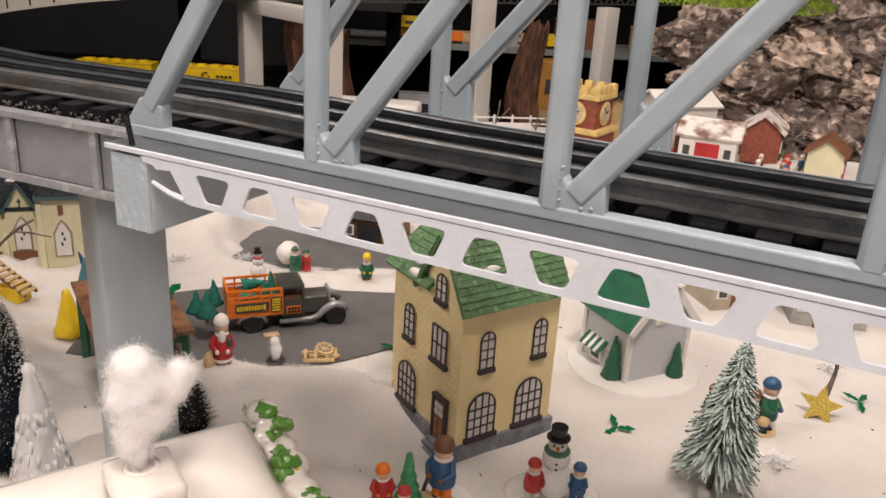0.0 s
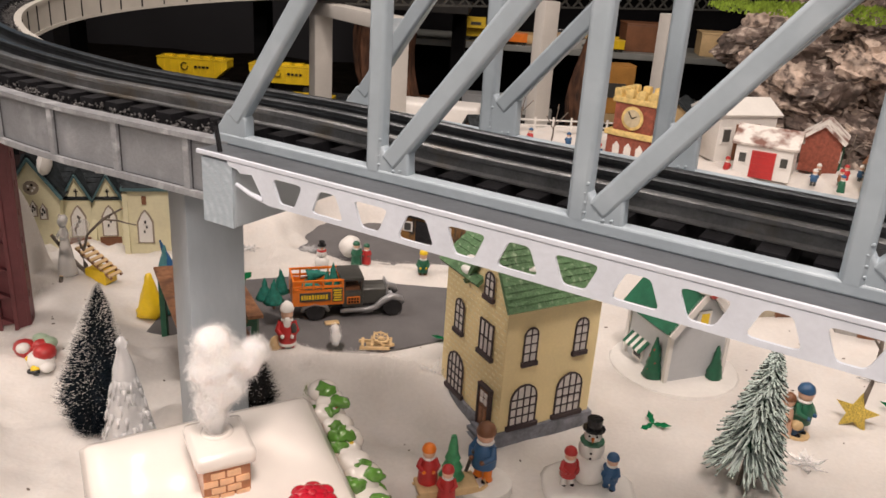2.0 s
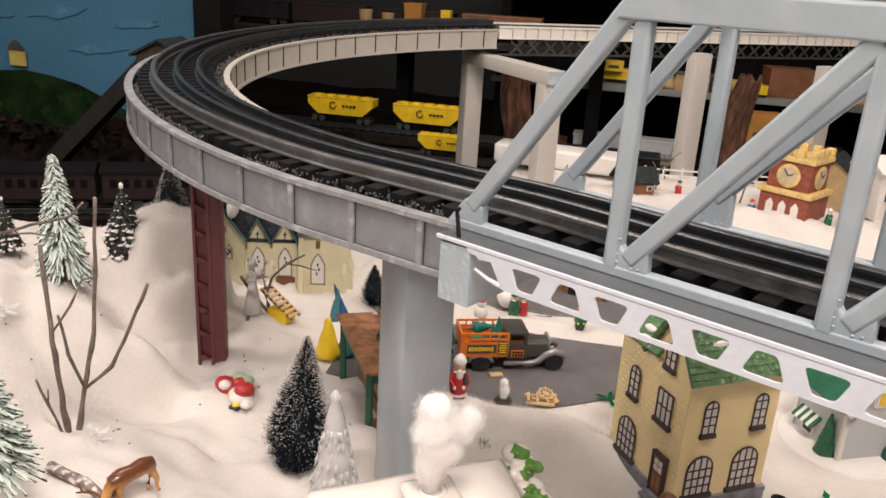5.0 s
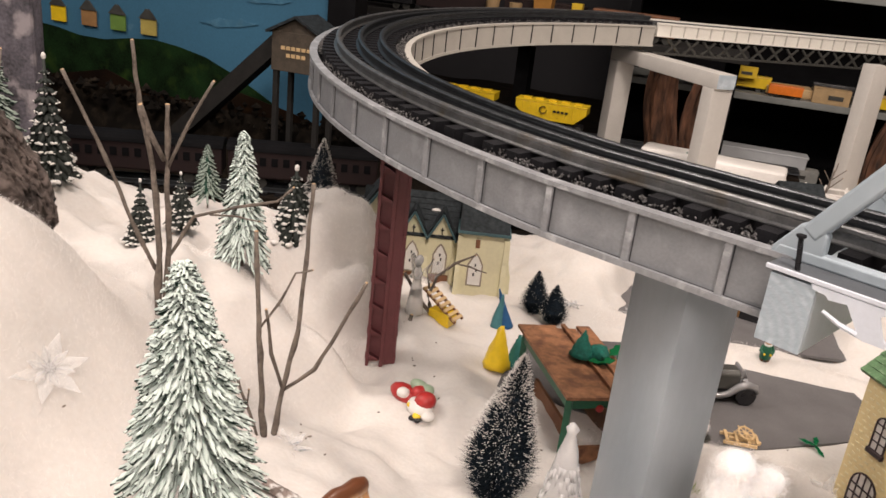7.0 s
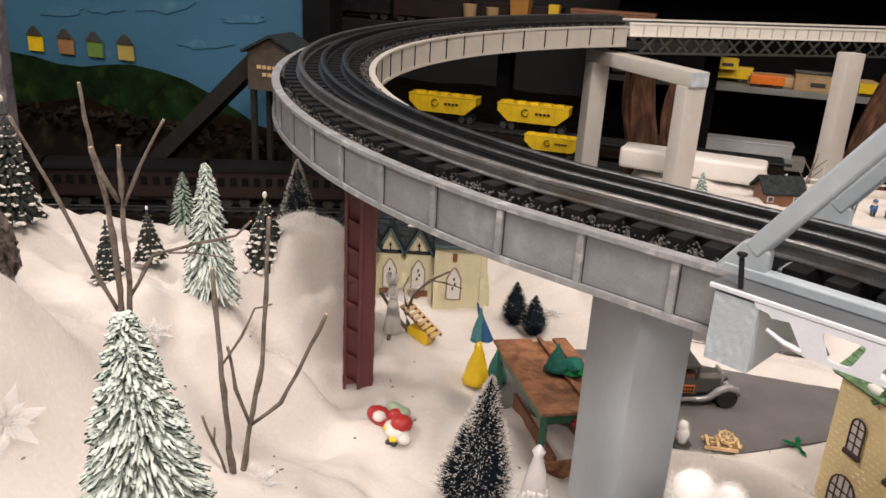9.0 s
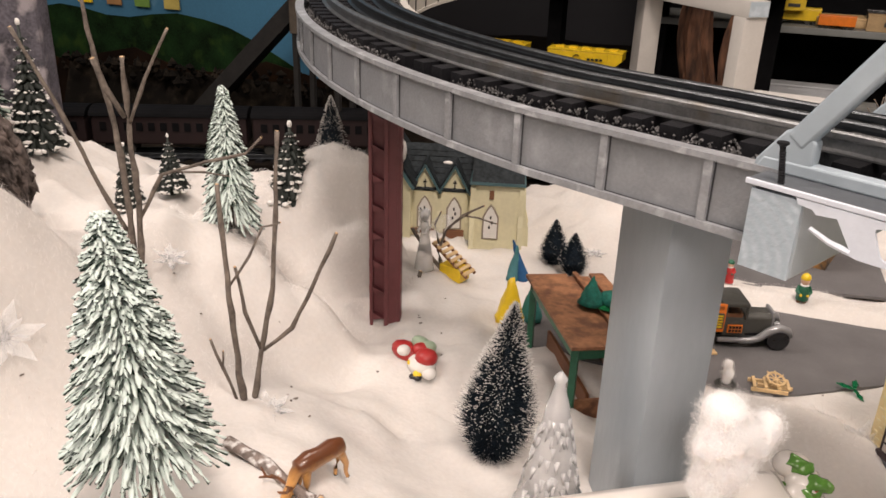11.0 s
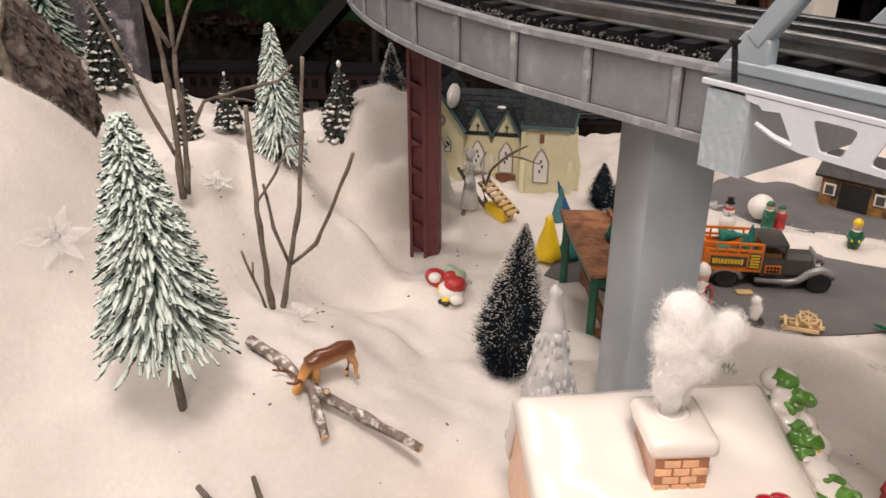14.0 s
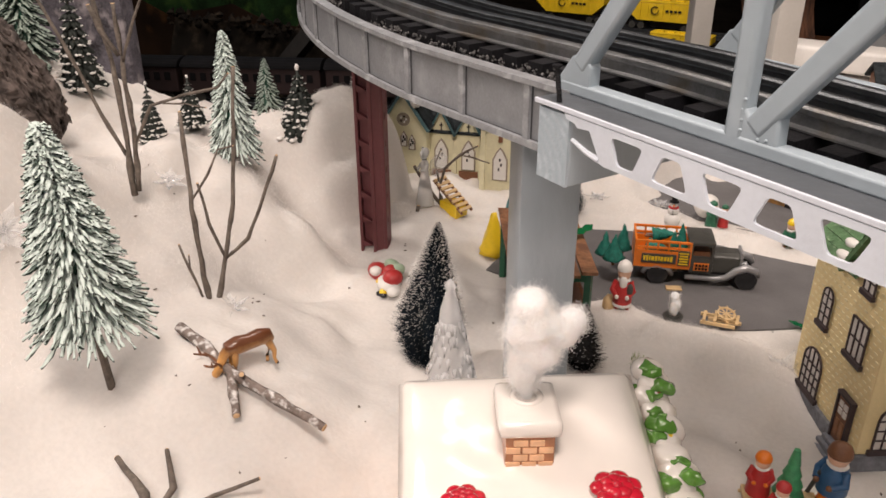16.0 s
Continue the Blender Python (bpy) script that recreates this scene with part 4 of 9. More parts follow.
def grey_shop():
    h = thing("grey_shop", "pale grey model shop with green snowy roof and striped awning", "shop", at(0.140, 0.4835, -0.001, 25.5))
    W, D, E = 0.050, 0.050, 0.046
    bm = bm_new()
    lathe(bm, [(0.047, -0.002), (0.049, 0.0), (0.047, 0.003), (0.040, 0.0045)], (W / 2, D / 2 - 0.002, 0), 24)
    part("snow_base", bm, WHITE_PAINT, h, "white painted snow base", smooth=True)
    bm = bm_new()
    box(bm, (W / 2, D / 2, E / 2), (W, D, E), bevel=0.0004)
    part("wall", bm, PALE_GREY, h)
    bm = bm_new()
    slab(bm, ((0, E - 0.001), (W, E - 0.001), (W / 2, 0.076)), (1, 0, 0), (0, 0, 1), (0, 0, 0), (0, D, 0))
    part("gable_wall", bm, PALE_GREY, h)
    for x, y in ((0, 0), (W, 0), (0, D)):
        bm = bm_new()
        box(bm, (x, y, E / 2), (0.0034, 0.0034, E), bevel=0.0005)
        part("corner_trim", bm, WHITE_PAINT, h, "white corner trim")
    slope = Vector((W / 2 + 0.004, 0, 0.034)).normalized()
    L = Vector((W / 2 + 0.004, 0, 0.034)).length
    for side in (1, -1):
        base = Vector((-0.004 if side > 0 else W + 0.004, -0.005, E - 0.0035))
        v, n = Vector((slope.x * side, 0, slope.z)), Vector((-slope.z * side, 0, slope.x))
        bm = bm_new()
        slab(bm, ((0, 0), (D + 0.010, 0), (D + 0.010, L), (0, L)), (0, 1, 0), v, base, n * 0.003)
        part("roof_slope", bm, DARK_GREEN, h)
        for k in range(5):
            bm = bm_new()
            ball(bm, base + Vector((0, 0.003 + k * 0.0135, 0)) + v * (L * 0.92) + n * 0.003, 0.006, (1.0, 1.3, 0.55))
            part("snow_patch", bm, WHITE_PAINT, h, smooth=True)
        bm = bm_new()
        slab(bm, ((0, -0.002), (L, -0.002), (L, 0.003), (0, 0.003)), v, n, base - Vector((0, 0.001, 0)), (0, 0.003, 0))
        part("verge_trim", bm, WHITE_PAINT, h, "white verge trim")
    bm = bm_new()
    ball(bm, (W / 2, -0.006, 0.074), 0.0042, (1, 0.6, 1))
    part("wreath", bm, RED, h, "red bow at the gable", smooth=True)
    win = new("window")
    win.parent = h
    bm = bm_new()
    box(bm, (W / 2, -0.0006, 0.052), (0.011, 0.0016, 0.013))
    part("window_frame", bm, WHITE_PAINT, win)
    bm = bm_new()
    box(bm, (W / 2, -0.0015, 0.052), (0.0065, 0.0008, 0.0092))
    part("pane", bm, YELLOW, win, "yellow lit pane")
    shop = new("shop_window")
    shop.parent = h
    bm = bm_new()
    box(bm, (-0.0008, 0.033, 0.0125), (0.0018, 0.012, 0.0115))
    part("window_frame", bm, WHITE_PAINT, shop)
    bm = bm_new()
    box(bm, (-0.0018, 0.033, 0.0125), (0.0008, 0.0085, 0.008))
    part("pane", bm, BLACK_ENAMEL, shop, "dark pane")
    for k in range(7):
        bm = bm_new()
        slab(bm, ((0, 0.0245), (-0.0075, 0.0175), (-0.0078, 0.0162), (0, 0.0230)), (1, 0, 0), (0, 0, 1), (0, 0.0225 + k * 0.0032, 0), (0, 0.0032, 0))
        part("awning_stripe", bm, DARK_GREEN if k % 2 == 0 else WHITE_PAINT, h, "green and white awning stripe")
    cone_tree(h, pose(-0.0035, 0.010, 0.002), 0.034, 0.0078, DARK_GREEN)
    cone_tree(h, pose(0.041, -0.0035, 0.002), 0.028, 0.0068, DARK_GREEN)
    for k in range(14):
        bm = bm_new()
        a, z = k * 2.4, 0.004 + 0.0019 * k
        r = 0.0078 * (1 - z / 0.04)
        ball(bm, (-0.0035 + r * math.cos(a), 0.010 + r * math.sin(a), z), 0.0008, sub=1)
        part("berry", bm, RED, h)
    return h


grey_shop()


def cottage_roof_point(u, v):
    """u along the ridge 0..1, v from the ridge (0) down the slope (1)."""
    return ROOF_O + ROOF_U * u + ROOF_V * v


# the ridge runs beside the pillar; the near slope faces the eye
ROOF_O = Vector((-0.167, 0.254, 0.0680))
ROOF_U = Vector((0.0895, 0.0578, 0.002))
ROOF_V = Vector((0.050, -0.078, -0.022))


def build_cottage():
    h = thing("ceramic_cottage", "glossy white ceramic cottage with a thick snow roof and brick chimney", "house")
    n = ROOF_U.cross(ROOF_V).normalized()
    n = n if n.z > 0 else -n
    nu, nv = 30, 26
    bm = bm_new()
    grid = []
    for j in range(nv + 1):
        row = []
        for i in range(nu + 1):
            u, v = i / nu, j / nv
            edge = min(u, 1 - u, v * 0.7 + 0.02, (1 - v)) * 12
            soft = 1 - math.exp(-max(edge, 0) * 1.3)
            p = cottage_roof_point(u, v)
            w = 0.0022 * noise.noise(p * 28) + 0.0012 * noise.noise(p * 70)
            wave = 0.004 * math.sin(u * 11 + 1) * (v > 0.9)
            row.append(bm.verts.new(p + n * (0.0085 * soft + w * soft) + ROOF_V.normalized() * wave))
        grid.append(row)
    for j in range(nv):
        for i in range(nu):
            bm.faces.new((grid[j][i], grid[j][i + 1], grid[j + 1][i + 1], grid[j + 1][i]))
    # the back slope and rim, down to the walls
    back = Vector((-0.012, 0.020, -0.050))
    for a, b in zip(grid[0], grid[0][1:]):
        q = [a, b, bm.verts.new(b.co + back * 0.8), bm.verts.new(a.co + back * 0.8)]
        bm.faces.new(q)
    bmesh.ops.remove_doubles(bm, verts=bm.verts[:], dist=0.00005)
    for edge in [e for e in bm.edges if e.is_boundary]:
        pass
    ob = part("snow_roof", bm, GLAZE, h, "thick white glazed snow roof", smooth="all")
    thick = ob.modifiers.new("thickness", "SOLIDIFY")
    thick.thickness, thick.offset = 0.006, -1
    # walls below
    bm = bm_new()
    c = [cottage_roof_point(u, v) for u, v in ((0.05, 0.9), (0.95, 0.9))]
    c += [cottage_roof_point(0.95, 0) + back * 0.7, cottage_roof_point(0.05, 0) + back * 0.7]
    slab(bm, [(p.x, p.y) for p in c], (1, 0, 0), (0, 1, 0), (0, 0, -0.002), (0, 0, 0.026))
    part("wall", bm, GLAZE, h)
    bm = bm_new()
    for u in (0.02, 0.98):
        a, b, d = cottage_roof_point(u, 0) - n * 0.004, cottage_roof_point(u, 0.92) - n * 0.004, cottage_roof_point(u, 0) + back * 0.7 - n * 0.003
        low = Vector((0, 0, -0.03))
        f = [a, b, Vector((b.x, b.y, 0.0)), Vector((d.x, d.y, 0.0)), d]
        vs = [bm.verts.new(p) for p in f]
        vs2 = [bm.verts.new(p + ROOF_U * (0.03 if u < 0.5 else -0.03)) for p in f]
        bm.faces.new(vs)
        bm.faces.new(vs2[::-1])
        for i in range(5):
            bm.faces.new((vs[i], vs[(i + 1) % 5], vs2[(i + 1) % 5], vs2[i]))
    part("gable_wall", bm, GLAZE_BRICK, h, "orange brown gable wall")
    return h, n


COTTAGE, ROOF_N = build_cottage()


MORTAR = mat("brown_glazed_mortar", (0.40, 0.16, 0.07), 0.3, var=0.2, size=150, coat=0.3)
BRICK_GLAZE = mat("peach_ceramic_brick", (0.80, 0.47, 0.27), 0.3, var=0.12, size=200, coat=0.3)


def chimney():
    ch = new("chimney")
    ch.parent = COTTAGE
    ch.matrix_basis = at(-0.103, 0.2525, 0.0568, 32)
    bm = bm_new()
    box(bm, (0, -0.004, 0.009), (0.0200, 0.0260, 0.030), bevel=0.0012)
    part("brick_shaft", bm, MORTAR, ch, "orange brick chimney stack", smooth=True)
    rng = random.Random(8)
    for j in range(6):
        for i in range(3):
            x = -0.0068 + i * 0.0066 + (0.003 if j % 2 else 0)
            if x > 0.0085:
                continue
            bm = bm_new()
            box(bm, (x, -0.0171, 0.0015 + j * 0.0036), (0.0058, 0.0010, 0.0029), bevel=0.0003)
            part("brick", bm, BRICK_GLAZE, ch)
    bm = bm_new()
    box(bm, (0, -0.0035, 0.0258), (0.0255, 0.0300, 0.0076), bevel=0.0030)
    lathe(bm, [(0.0066, 0.0285), (0.0070, 0.0298), (0.0056, 0.0306), (0.0042, 0.0300), (0.0040, 0.0270)], seg=20)
    part("snow_cap", bm, GLAZE, ch, "white glazed snow cap", smooth="all")
    return ch


chimney()


def cotton_smoke(name, label, puffs, m, hairs=2600, seed=2):
    """A tuft of cotton wool: a soft core wrapped in a thick fleece of curled fibres."""
    t = thing(name, label, "smoke", m)
    bm = bm_new()
    for c, r, s in puffs:
        for v in ball(bm, c, r * 0.90, s, sub=4):
            q = v.co * 140 + Vector((seed, 0, 0))
            v.co += (v.co - Vector(c)).normalized() * (noise.noise(q) * 0.24 + noise.noise(q * 2.6) * 0.10) * r
    ob = part("puff", bm, FLUFF, t, smooth="all")
    weld = ob.modifiers.new("felted", "REMESH")
    weld.mode, weld.voxel_size, weld.use_smooth_shade = "VOXEL", 0.0008, True
    soft = ob.modifiers.new("softened", "SMOOTH")
    soft.factor, soft.iterations = 0.6, 16
    rng = random.Random(seed)
    verts, faces = [], []
    weights = [r * r for c, r, s in puffs]
    for i in range(hairs):
        c, r, s = rng.choices(puffs, weights)[0]
        d = Vector((rng.gauss(0, 1), rng.gauss(0, 1), rng.gauss(0, 1))).normalized()
        p = Vector(c) + Vector([d[k] * s[k] for k in range(3)]) * r * rng.uniform(0.76, 1.10 + 0.30 * rng.random() ** 3)
        side = d.cross(Vector((rng.gauss(0, 1), rng.gauss(0, 1), rng.gauss(0, 1)))).normalized()
        step_, w = rng.uniform(0.0004, 0.0010), d.cross(side) * 0.00005
        b = len(verts)
        for k in range(4):
            verts += [p - w, p + w]
            side = (side + Vector((rng.gauss(0, 0.5), rng.gauss(0, 0.5), rng.gauss(0, 0.5))) - d * 0.12).normalized()
            p = p + side * step_
        faces += [(b + 2 * k, b + 2 * k + 1, b + 2 * k + 3, b + 2 * k + 2) for k in range(3)]
    me = bpy.data.meshes.new("stray_fibre")
    me.from_pydata(verts, [], faces)
    me.materials.append(FLEECE)
    ob = new("stray_fibre", me)
    ob.parent = t
    tagged(ob, kind="stuff")
    return t


FLEECE = mat("cotton_fibre", (0.93, 0.92, 0.91), 0.95, var=0.02, size=100, bump=0.0, spec=0.05)
SMOKE_BASE = Vector((-0.103, 0.2525, 0.0850))
cotton_smoke("cotton_smoke", "white cotton wool smoke rising from the cottage chimney", (
    ((0.0, 0, 0.001), 0.0030, (1, 1, 2.2)), ((-0.001, 0, 0.010), 0.0058, (1, 1, 1.5)), ((-0.002, 0, 0.016), 0.0080, (1, 1, 1.2)), ((0.0, 0, 0.025), 0.0098, (1.0, 0.9, 1.25)), ((-0.001, 0, 0.036), 0.0105, (1.0, 0.9, 1.1)),
    ((0.0, 0.002, 0.047), 0.0090, (1.05, 1, 1)), ((0.004, 0.002, 0.040), 0.0095, (1.2, 1, 1)), ((0.012, 0.003, 0.035), 0.0085, (1.1, 1, 1)), ((0.019, 0.004, 0.040), 0.0068, (1, 1, 1.1)), ((0.006, 0, 0.026), 0.0085, (1, 1, 1))),
    at(SMOKE_BASE.x, SMOKE_BASE.y, SMOKE_BASE.z, 25, 0.90), 42000)


def cottage_tree():
    """The glazed snowy tree at the gable, a part of the cottage."""
    rng = random.Random(5)
    base = cottage_roof_point(1.04, 0.02)
    for k in range(12):
        f = k / 11
        p = cottage_roof_point(1.045 + 0.03 * f, -0.04 + 0.72 * f) + Vector((0.004 + 0.002 * math.sin(k * 2.1), 0, -0.020 * f))
        r = 0.0068 + 0.0028 * f
        bm = bm_new()
        for v in ball(bm, p, r, (1.15, 1.0, 0.85), sub=3):
            v.co += noise.noise_vector(v.co * 160) * 0.0012
        part("tree_clump", bm, GLAZE, COTTAGE, "white glazed snowy tree clump" if k == 1 else "", smooth="all")
        for j in range(1 + k % 2):
            bm = bm_new()
            q = p + Vector((rng.uniform(-0.5, 0.8) * r, -0.55 * r, (rng.uniform(0.2, 0.6) - 0.85 * j) * r))
            for v in ball(bm, q, r * rng.uniform(0.45, 0.72), (1.2, 0.8, 0.65), sub=3):
                v.co += noise.noise_vector(v.co * 320) * 0.0022
            part("glazed_leaf", bm, GLAZE_GREEN, COTTAGE, "green glazed leaf" if k == 1 else "", smooth="all")
        if k % 3 == 1:
            bm = bm_new()
            ball(bm, p + Vector((0.004, -0.0062, 0.002)), 0.0013, sub=2)
            part("ornament", bm, GLAZE_RED if k % 2 else YELLOW, COTTAGE, smooth="all")

cottage_tree()
for u, v, s in ((0.24, 0.72, 0.009), (0.80, 0.70, 0.0105)):
    p = cottage_roof_point(u, v) + ROOF_N * 0.0105
    bm = bm_new()
    for i in range(7):
        a = i * 2 * math.pi / 7
        ball(bm, p + Vector((math.cos(a), math.sin(a), 0)) * s * 0.60, s * 0.42, (1, 1, 0.45), 2)
        ball(bm, p + Vector((math.cos(a + 0.45), math.sin(a + 0.45), 0)) * s * 0.34 + Vector((0, 0, s * 0.16)), s * 0.30, (1, 1, 0.5), 2)
    ball(bm, p + Vector((0, 0, s * 0.2)), s * 0.22, (1, 1, 0.7), 2)
    part("red_ornament", bm, GLAZE_RED, COTTAGE, "glossy red moulded poinsettia", smooth="all")


# ---- trees and twigs ----
def frosted(name, base, tip, k=500, bias=0.0):
    """Needles with flock on their upper sides and in patches."""
    m = mat(name, base, 0.85, var=0.25, size=300, bump=0.5, bump_size=1500)
    nt = m.node_tree
    b = nt.nodes["Principled BSDF"]
    geo, sep = nt.nodes.new("ShaderNodeNewGeometry"), nt.nodes.new("ShaderNodeSeparateXYZ")
    n, tc = nt.nodes.new("ShaderNodeTexNoise"), nt.nodes.new("ShaderNodeTexCoord")
    n.inputs["Scale"].default_value = k
    nt.links.new(tc.outputs["Object"], n.inputs["Vector"])
    nt.links.new(geo.outputs["Normal"], sep.inputs[0])
    add = nt.nodes.new("ShaderNodeMath")
    add.operation = "MULTIPLY_ADD"
    add.inputs[1].default_value = 0.75
    nt.links.new(sep.outputs["Z"], add.inputs[0])
    nt.links.new(n.outputs["Fac"], add.inputs[2])
    r = nt.nodes.new("ShaderNodeValToRGB")
    r.color_ramp.elements[0].position, r.color_ramp.elements[1].position = 0.34 - bias, 0.52 - bias
    nt.links.new(add.outputs[0], r.inputs["Fac"])
    mix = nt.nodes.new("ShaderNodeMix")
    mix.data_type = "RGBA"
    nt.links.new(r.outputs["Color"], mix.inputs[0])
    nt.links.new(b.inputs["Base Color"].links[0].from_socket, mix.inputs[6])
    mix.inputs[7].default_value = (*tip, 1)
    nt.links.new(mix.outputs[2], b.inputs["Base Color"])
    return m


FROSTED_PINE = frosted("frosted_green_pine", (0.012, 0.045, 0.030), (0.74, 0.85, 0.80), bias=0.02)
FROSTED_DIM = frosted("dim_frosted_pine", (0.020, 0.048, 0.036), (0.36, 0.44, 0.38), bias=-0.10)
FROSTED_LIGHT = frosted("light_frosted_pine", (0.018, 0.055, 0.040), (0.62, 0.73, 0.69), bias=-0.04)


def flocked_tree(name, label, x, y, z, height, radius, count, seed, material, trunk=0.025, lean=(0, 0), droop=0.55, thick=0.0016, sprigs=False):
    """A wired pine: whorls of drooping branches, thick with flock."""
    t = thing(name, label, "tree", pose(x, y, z, lean[0], lean[1], 0))
    rng = random.Random(seed)
    bm = bm_new()
    rod(bm, (0, 0, -0.006), (0, 0, height * 0.96), height * 0.016, height * 0.006, 7)
    part("trunk", bm, BARK, t, "thin brown stem")
    bm = bm_new()
    for i in range(count):
        f = (i + rng.random()) / count
        f = 1 - (1 - f) ** 0.85
        h = trunk + (height - trunk) * f
        reach = radius * (1 - f) ** 0.85 * rng.uniform(0.84, 1.05) + height * 0.026
        a = i * 2.39996 + rng.uniform(-0.3, 0.3)
        d = Vector((math.cos(a), math.sin(a), 0))
        turn = Vector((-d.y, d.x, 0)) * rng.uniform(-0.25, 0.25)
        drop = reach * droop * rng.uniform(0.8, 1.25) * (1 - 0.6 * f)
        pts, rad = [], []
        n = 11
        for k in range(n + 1):
            q = k / n
            p = Vector((0, 0, h)) + (d + turn * q) * reach * q + Vector((0, 0, 0.06 * reach * math.sin(q * 3.1) - drop * (1.35 * q - 0.35 * q * q)))
            pts.append(p)
            rad.append(thick * (0.55 + 0.55 * math.sin(math.pi * min(1, q * 0.75 + 0.2))) * (1.0 if k % 2 else 0.60) * rng.uniform(0.8, 1.25) * (0.75 + 0.4 * (1 - f)) if k < n else thick * 0.50)
        sweep(bm, pts, rad, 5)
        # short side sprigs
        for q in (3, 5):
            if sprigs and reach > radius * 0.35:
                for sgn in (-1, 1):
                    e = pts[q] + (d * 0.55 + Vector((-d.y, d.x, 0)) * sgn * 0.75) * reach * 0.20 + Vector((0, 0, -drop * 0.16))
                    sweep(bm, [pts[q], (pts[q] + e) / 2 + Vector((0, 0, 0.0006)), e], [thick * 0.7, thick * 0.75, thick * 0.35], 4)
    for v in bm.verts:
        v.co += noise.noise_vector(v.co * 1300) * thick * 1.05
    part("crown", bm, material, t, smooth="all")
    bm = bm_new()
    lathe(bm, [(radius * 0.30, trunk * 0.8), (radius * 0.42, trunk), (radius * 0.22, trunk + (height - trunk) * 0.5), (radius * 0.05, height * 0.97)], seg=12)
    part("inner_needles", bm, NEEDLE, t)
    return t


flocked_tree("flocked_pine", "tall white-flocked artificial pine standing in the snow", -0.307, 0.204, 0.045, 0.141, 0.0265, 980, 11, FROSTED_PINE, trunk=0.058, lean=(3, 0), droop=0.70, thick=0.00108)
flocked_tree("flocked_pine", "slim frosted artificial pine on the snow ridge", -0.418, 0.415, 0.080, 0.098, 0.0185, 480, 12, FROSTED_PINE, trunk=0.026, droop=1.15, thick=0.0010)
flocked_tree("flocked_pine", "frosted artificial pine with hanging needles beside the grey shop", 0.165, 0.374, -0.002, 0.090, 0.0225, 620, 13, FROSTED_LIGHT, trunk=0.030, droop=0.85, lean=(-6, 6), thick=0.00085)
flocked_tree("flocked_pine", "small frosted green pine behind the snow ridge", -0.612, 0.66, 0.028, 0.062, 0.017, 150, 14, FROSTED_DIM, trunk=0.012, thick=0.0012)


def bottle_brush(name, label, x, y, z, height, radius, seed, needle, count=5200, frost=900, belly=0.30, lean=(0, 0), tipmat=None, group=""):
    """A sisal brush tree: fine bristles out of a wire stem, frosted at some tips, most of all towards the top."""
    t = thing(name, label, "tree", pose(x, y, z, lean[0], lean[1], 0), group)
    rng = random.Random(seed)
    bm = bm_new()
    rod(bm, (0, 0, -0.004), (0, 0, height * 0.97), height * 0.014, height * 0.008, 6)
    part("stem", bm, GUNMETAL, t)

    def reach(f):
        return radius * (min(1.0, 0.45 + f / belly * 0.55) if f < belly else ((1 - f) / (1 - belly)) ** 0.85)
    # Added solid core that blocks light, so the brush stays dark inside.
    bm = bm_new()
    lathe(bm, [(0.55 * reach(k / 10) + 0.0003, height * (0.05 + 0.90 * k / 10)) for k in range(11)], seg=14)
    part("light_blocking_core", bm, needle, t)
    verts, faces, tv, tf = [], [], [], []
    share = frost / count
    for i in range(count):
        f = rng.random() ** 1.15
        a = rng.uniform(0, 2 * math.pi)
        L = reach(f) * rng.uniform(0.74, 1.08) + 0.001
        d = Vector((math.cos(a), math.sin(a), rng.uniform(0.15, 0.85))).normalized()
        o = Vector((0, 0, height * (0.06 + 0.92 * f) - L * 0.4))
        e = o + d * L
        o = o + d * L * 0.25
        side = d.cross(Vector((0, 0, 1))).normalized() * 0.00030
        up = side.cross(d).normalized() * 0.00024
        b = len(verts)
        verts += [o + side, o - side * 0.5 + up, o - side * 0.5 - up, e]
        faces += [(b, b + 1, b + 3), (b + 1, b + 2, b + 3), (b + 2, b, b + 3)]
        clump = noise.noise(Vector((math.cos(a) * 2.2, math.sin(a) * 2.2, f * 9 + seed)))
        if rng.random() < share * (0.35 + 1.5 * f) * max(0.1, 1 + 2.2 * clump):
            c, b = e - d * 0.0005, len(tv)
            u1, u2, long_ = side.normalized() * rng.uniform(0.00016, 0.00036), up.normalized() * rng.uniform(0.00016, 0.00036), d * rng.uniform(0.0006, 0.0018)
            for q in (long_, -long_, u1, -u1, u2, -u2):
                tv.append(c + q)
            tf += [(b + i2, b + j2, b + k2) for i2, j2, k2 in ((0, 2, 4), (2, 1, 4), (1, 3, 4), (3, 0, 4), (2, 0, 5), (1, 2, 5), (3, 1, 5), (0, 3, 5))]
    for nm, vv, ff, m, lab in (("bristle", verts, faces, needle, ""), ("frost", tv, tf, tipmat or WHITE_PAINT, "white frost on the bristle tips")):
        me = bpy.data.meshes.new(nm)
        me.from_pydata(vv, [], ff)
        me.materials.append(m)
        ob = new(nm, me)
        ob.parent = t
        tagged(ob, lab, kind="stuff")
    return t


bottle_brush("bottle_brush_tree", "dark navy bottle-brush tree with white frosted tips", -0.212, 0.347, 0.006, 0.099, 0.0240, 21, NAVY_NEEDLE, 17000, 3000, lean=(-4, 4))
bottle_brush("bottle_brush_tree", "dark bottle-brush tree behind the cotton smoke", -0.131, 0.398, 0.0, 0.050, 0.016, 22, BLACK_ENAMEL, 3200, 420)
bottle_brush("bottle_brush_tree", "small dark bottle-brush tree on the snow", -0.250, 0.634, 0.002, 0.042, 0.0160, 23, NAVY_NEEDLE, 3200, 150, group="pair of small dark trees")
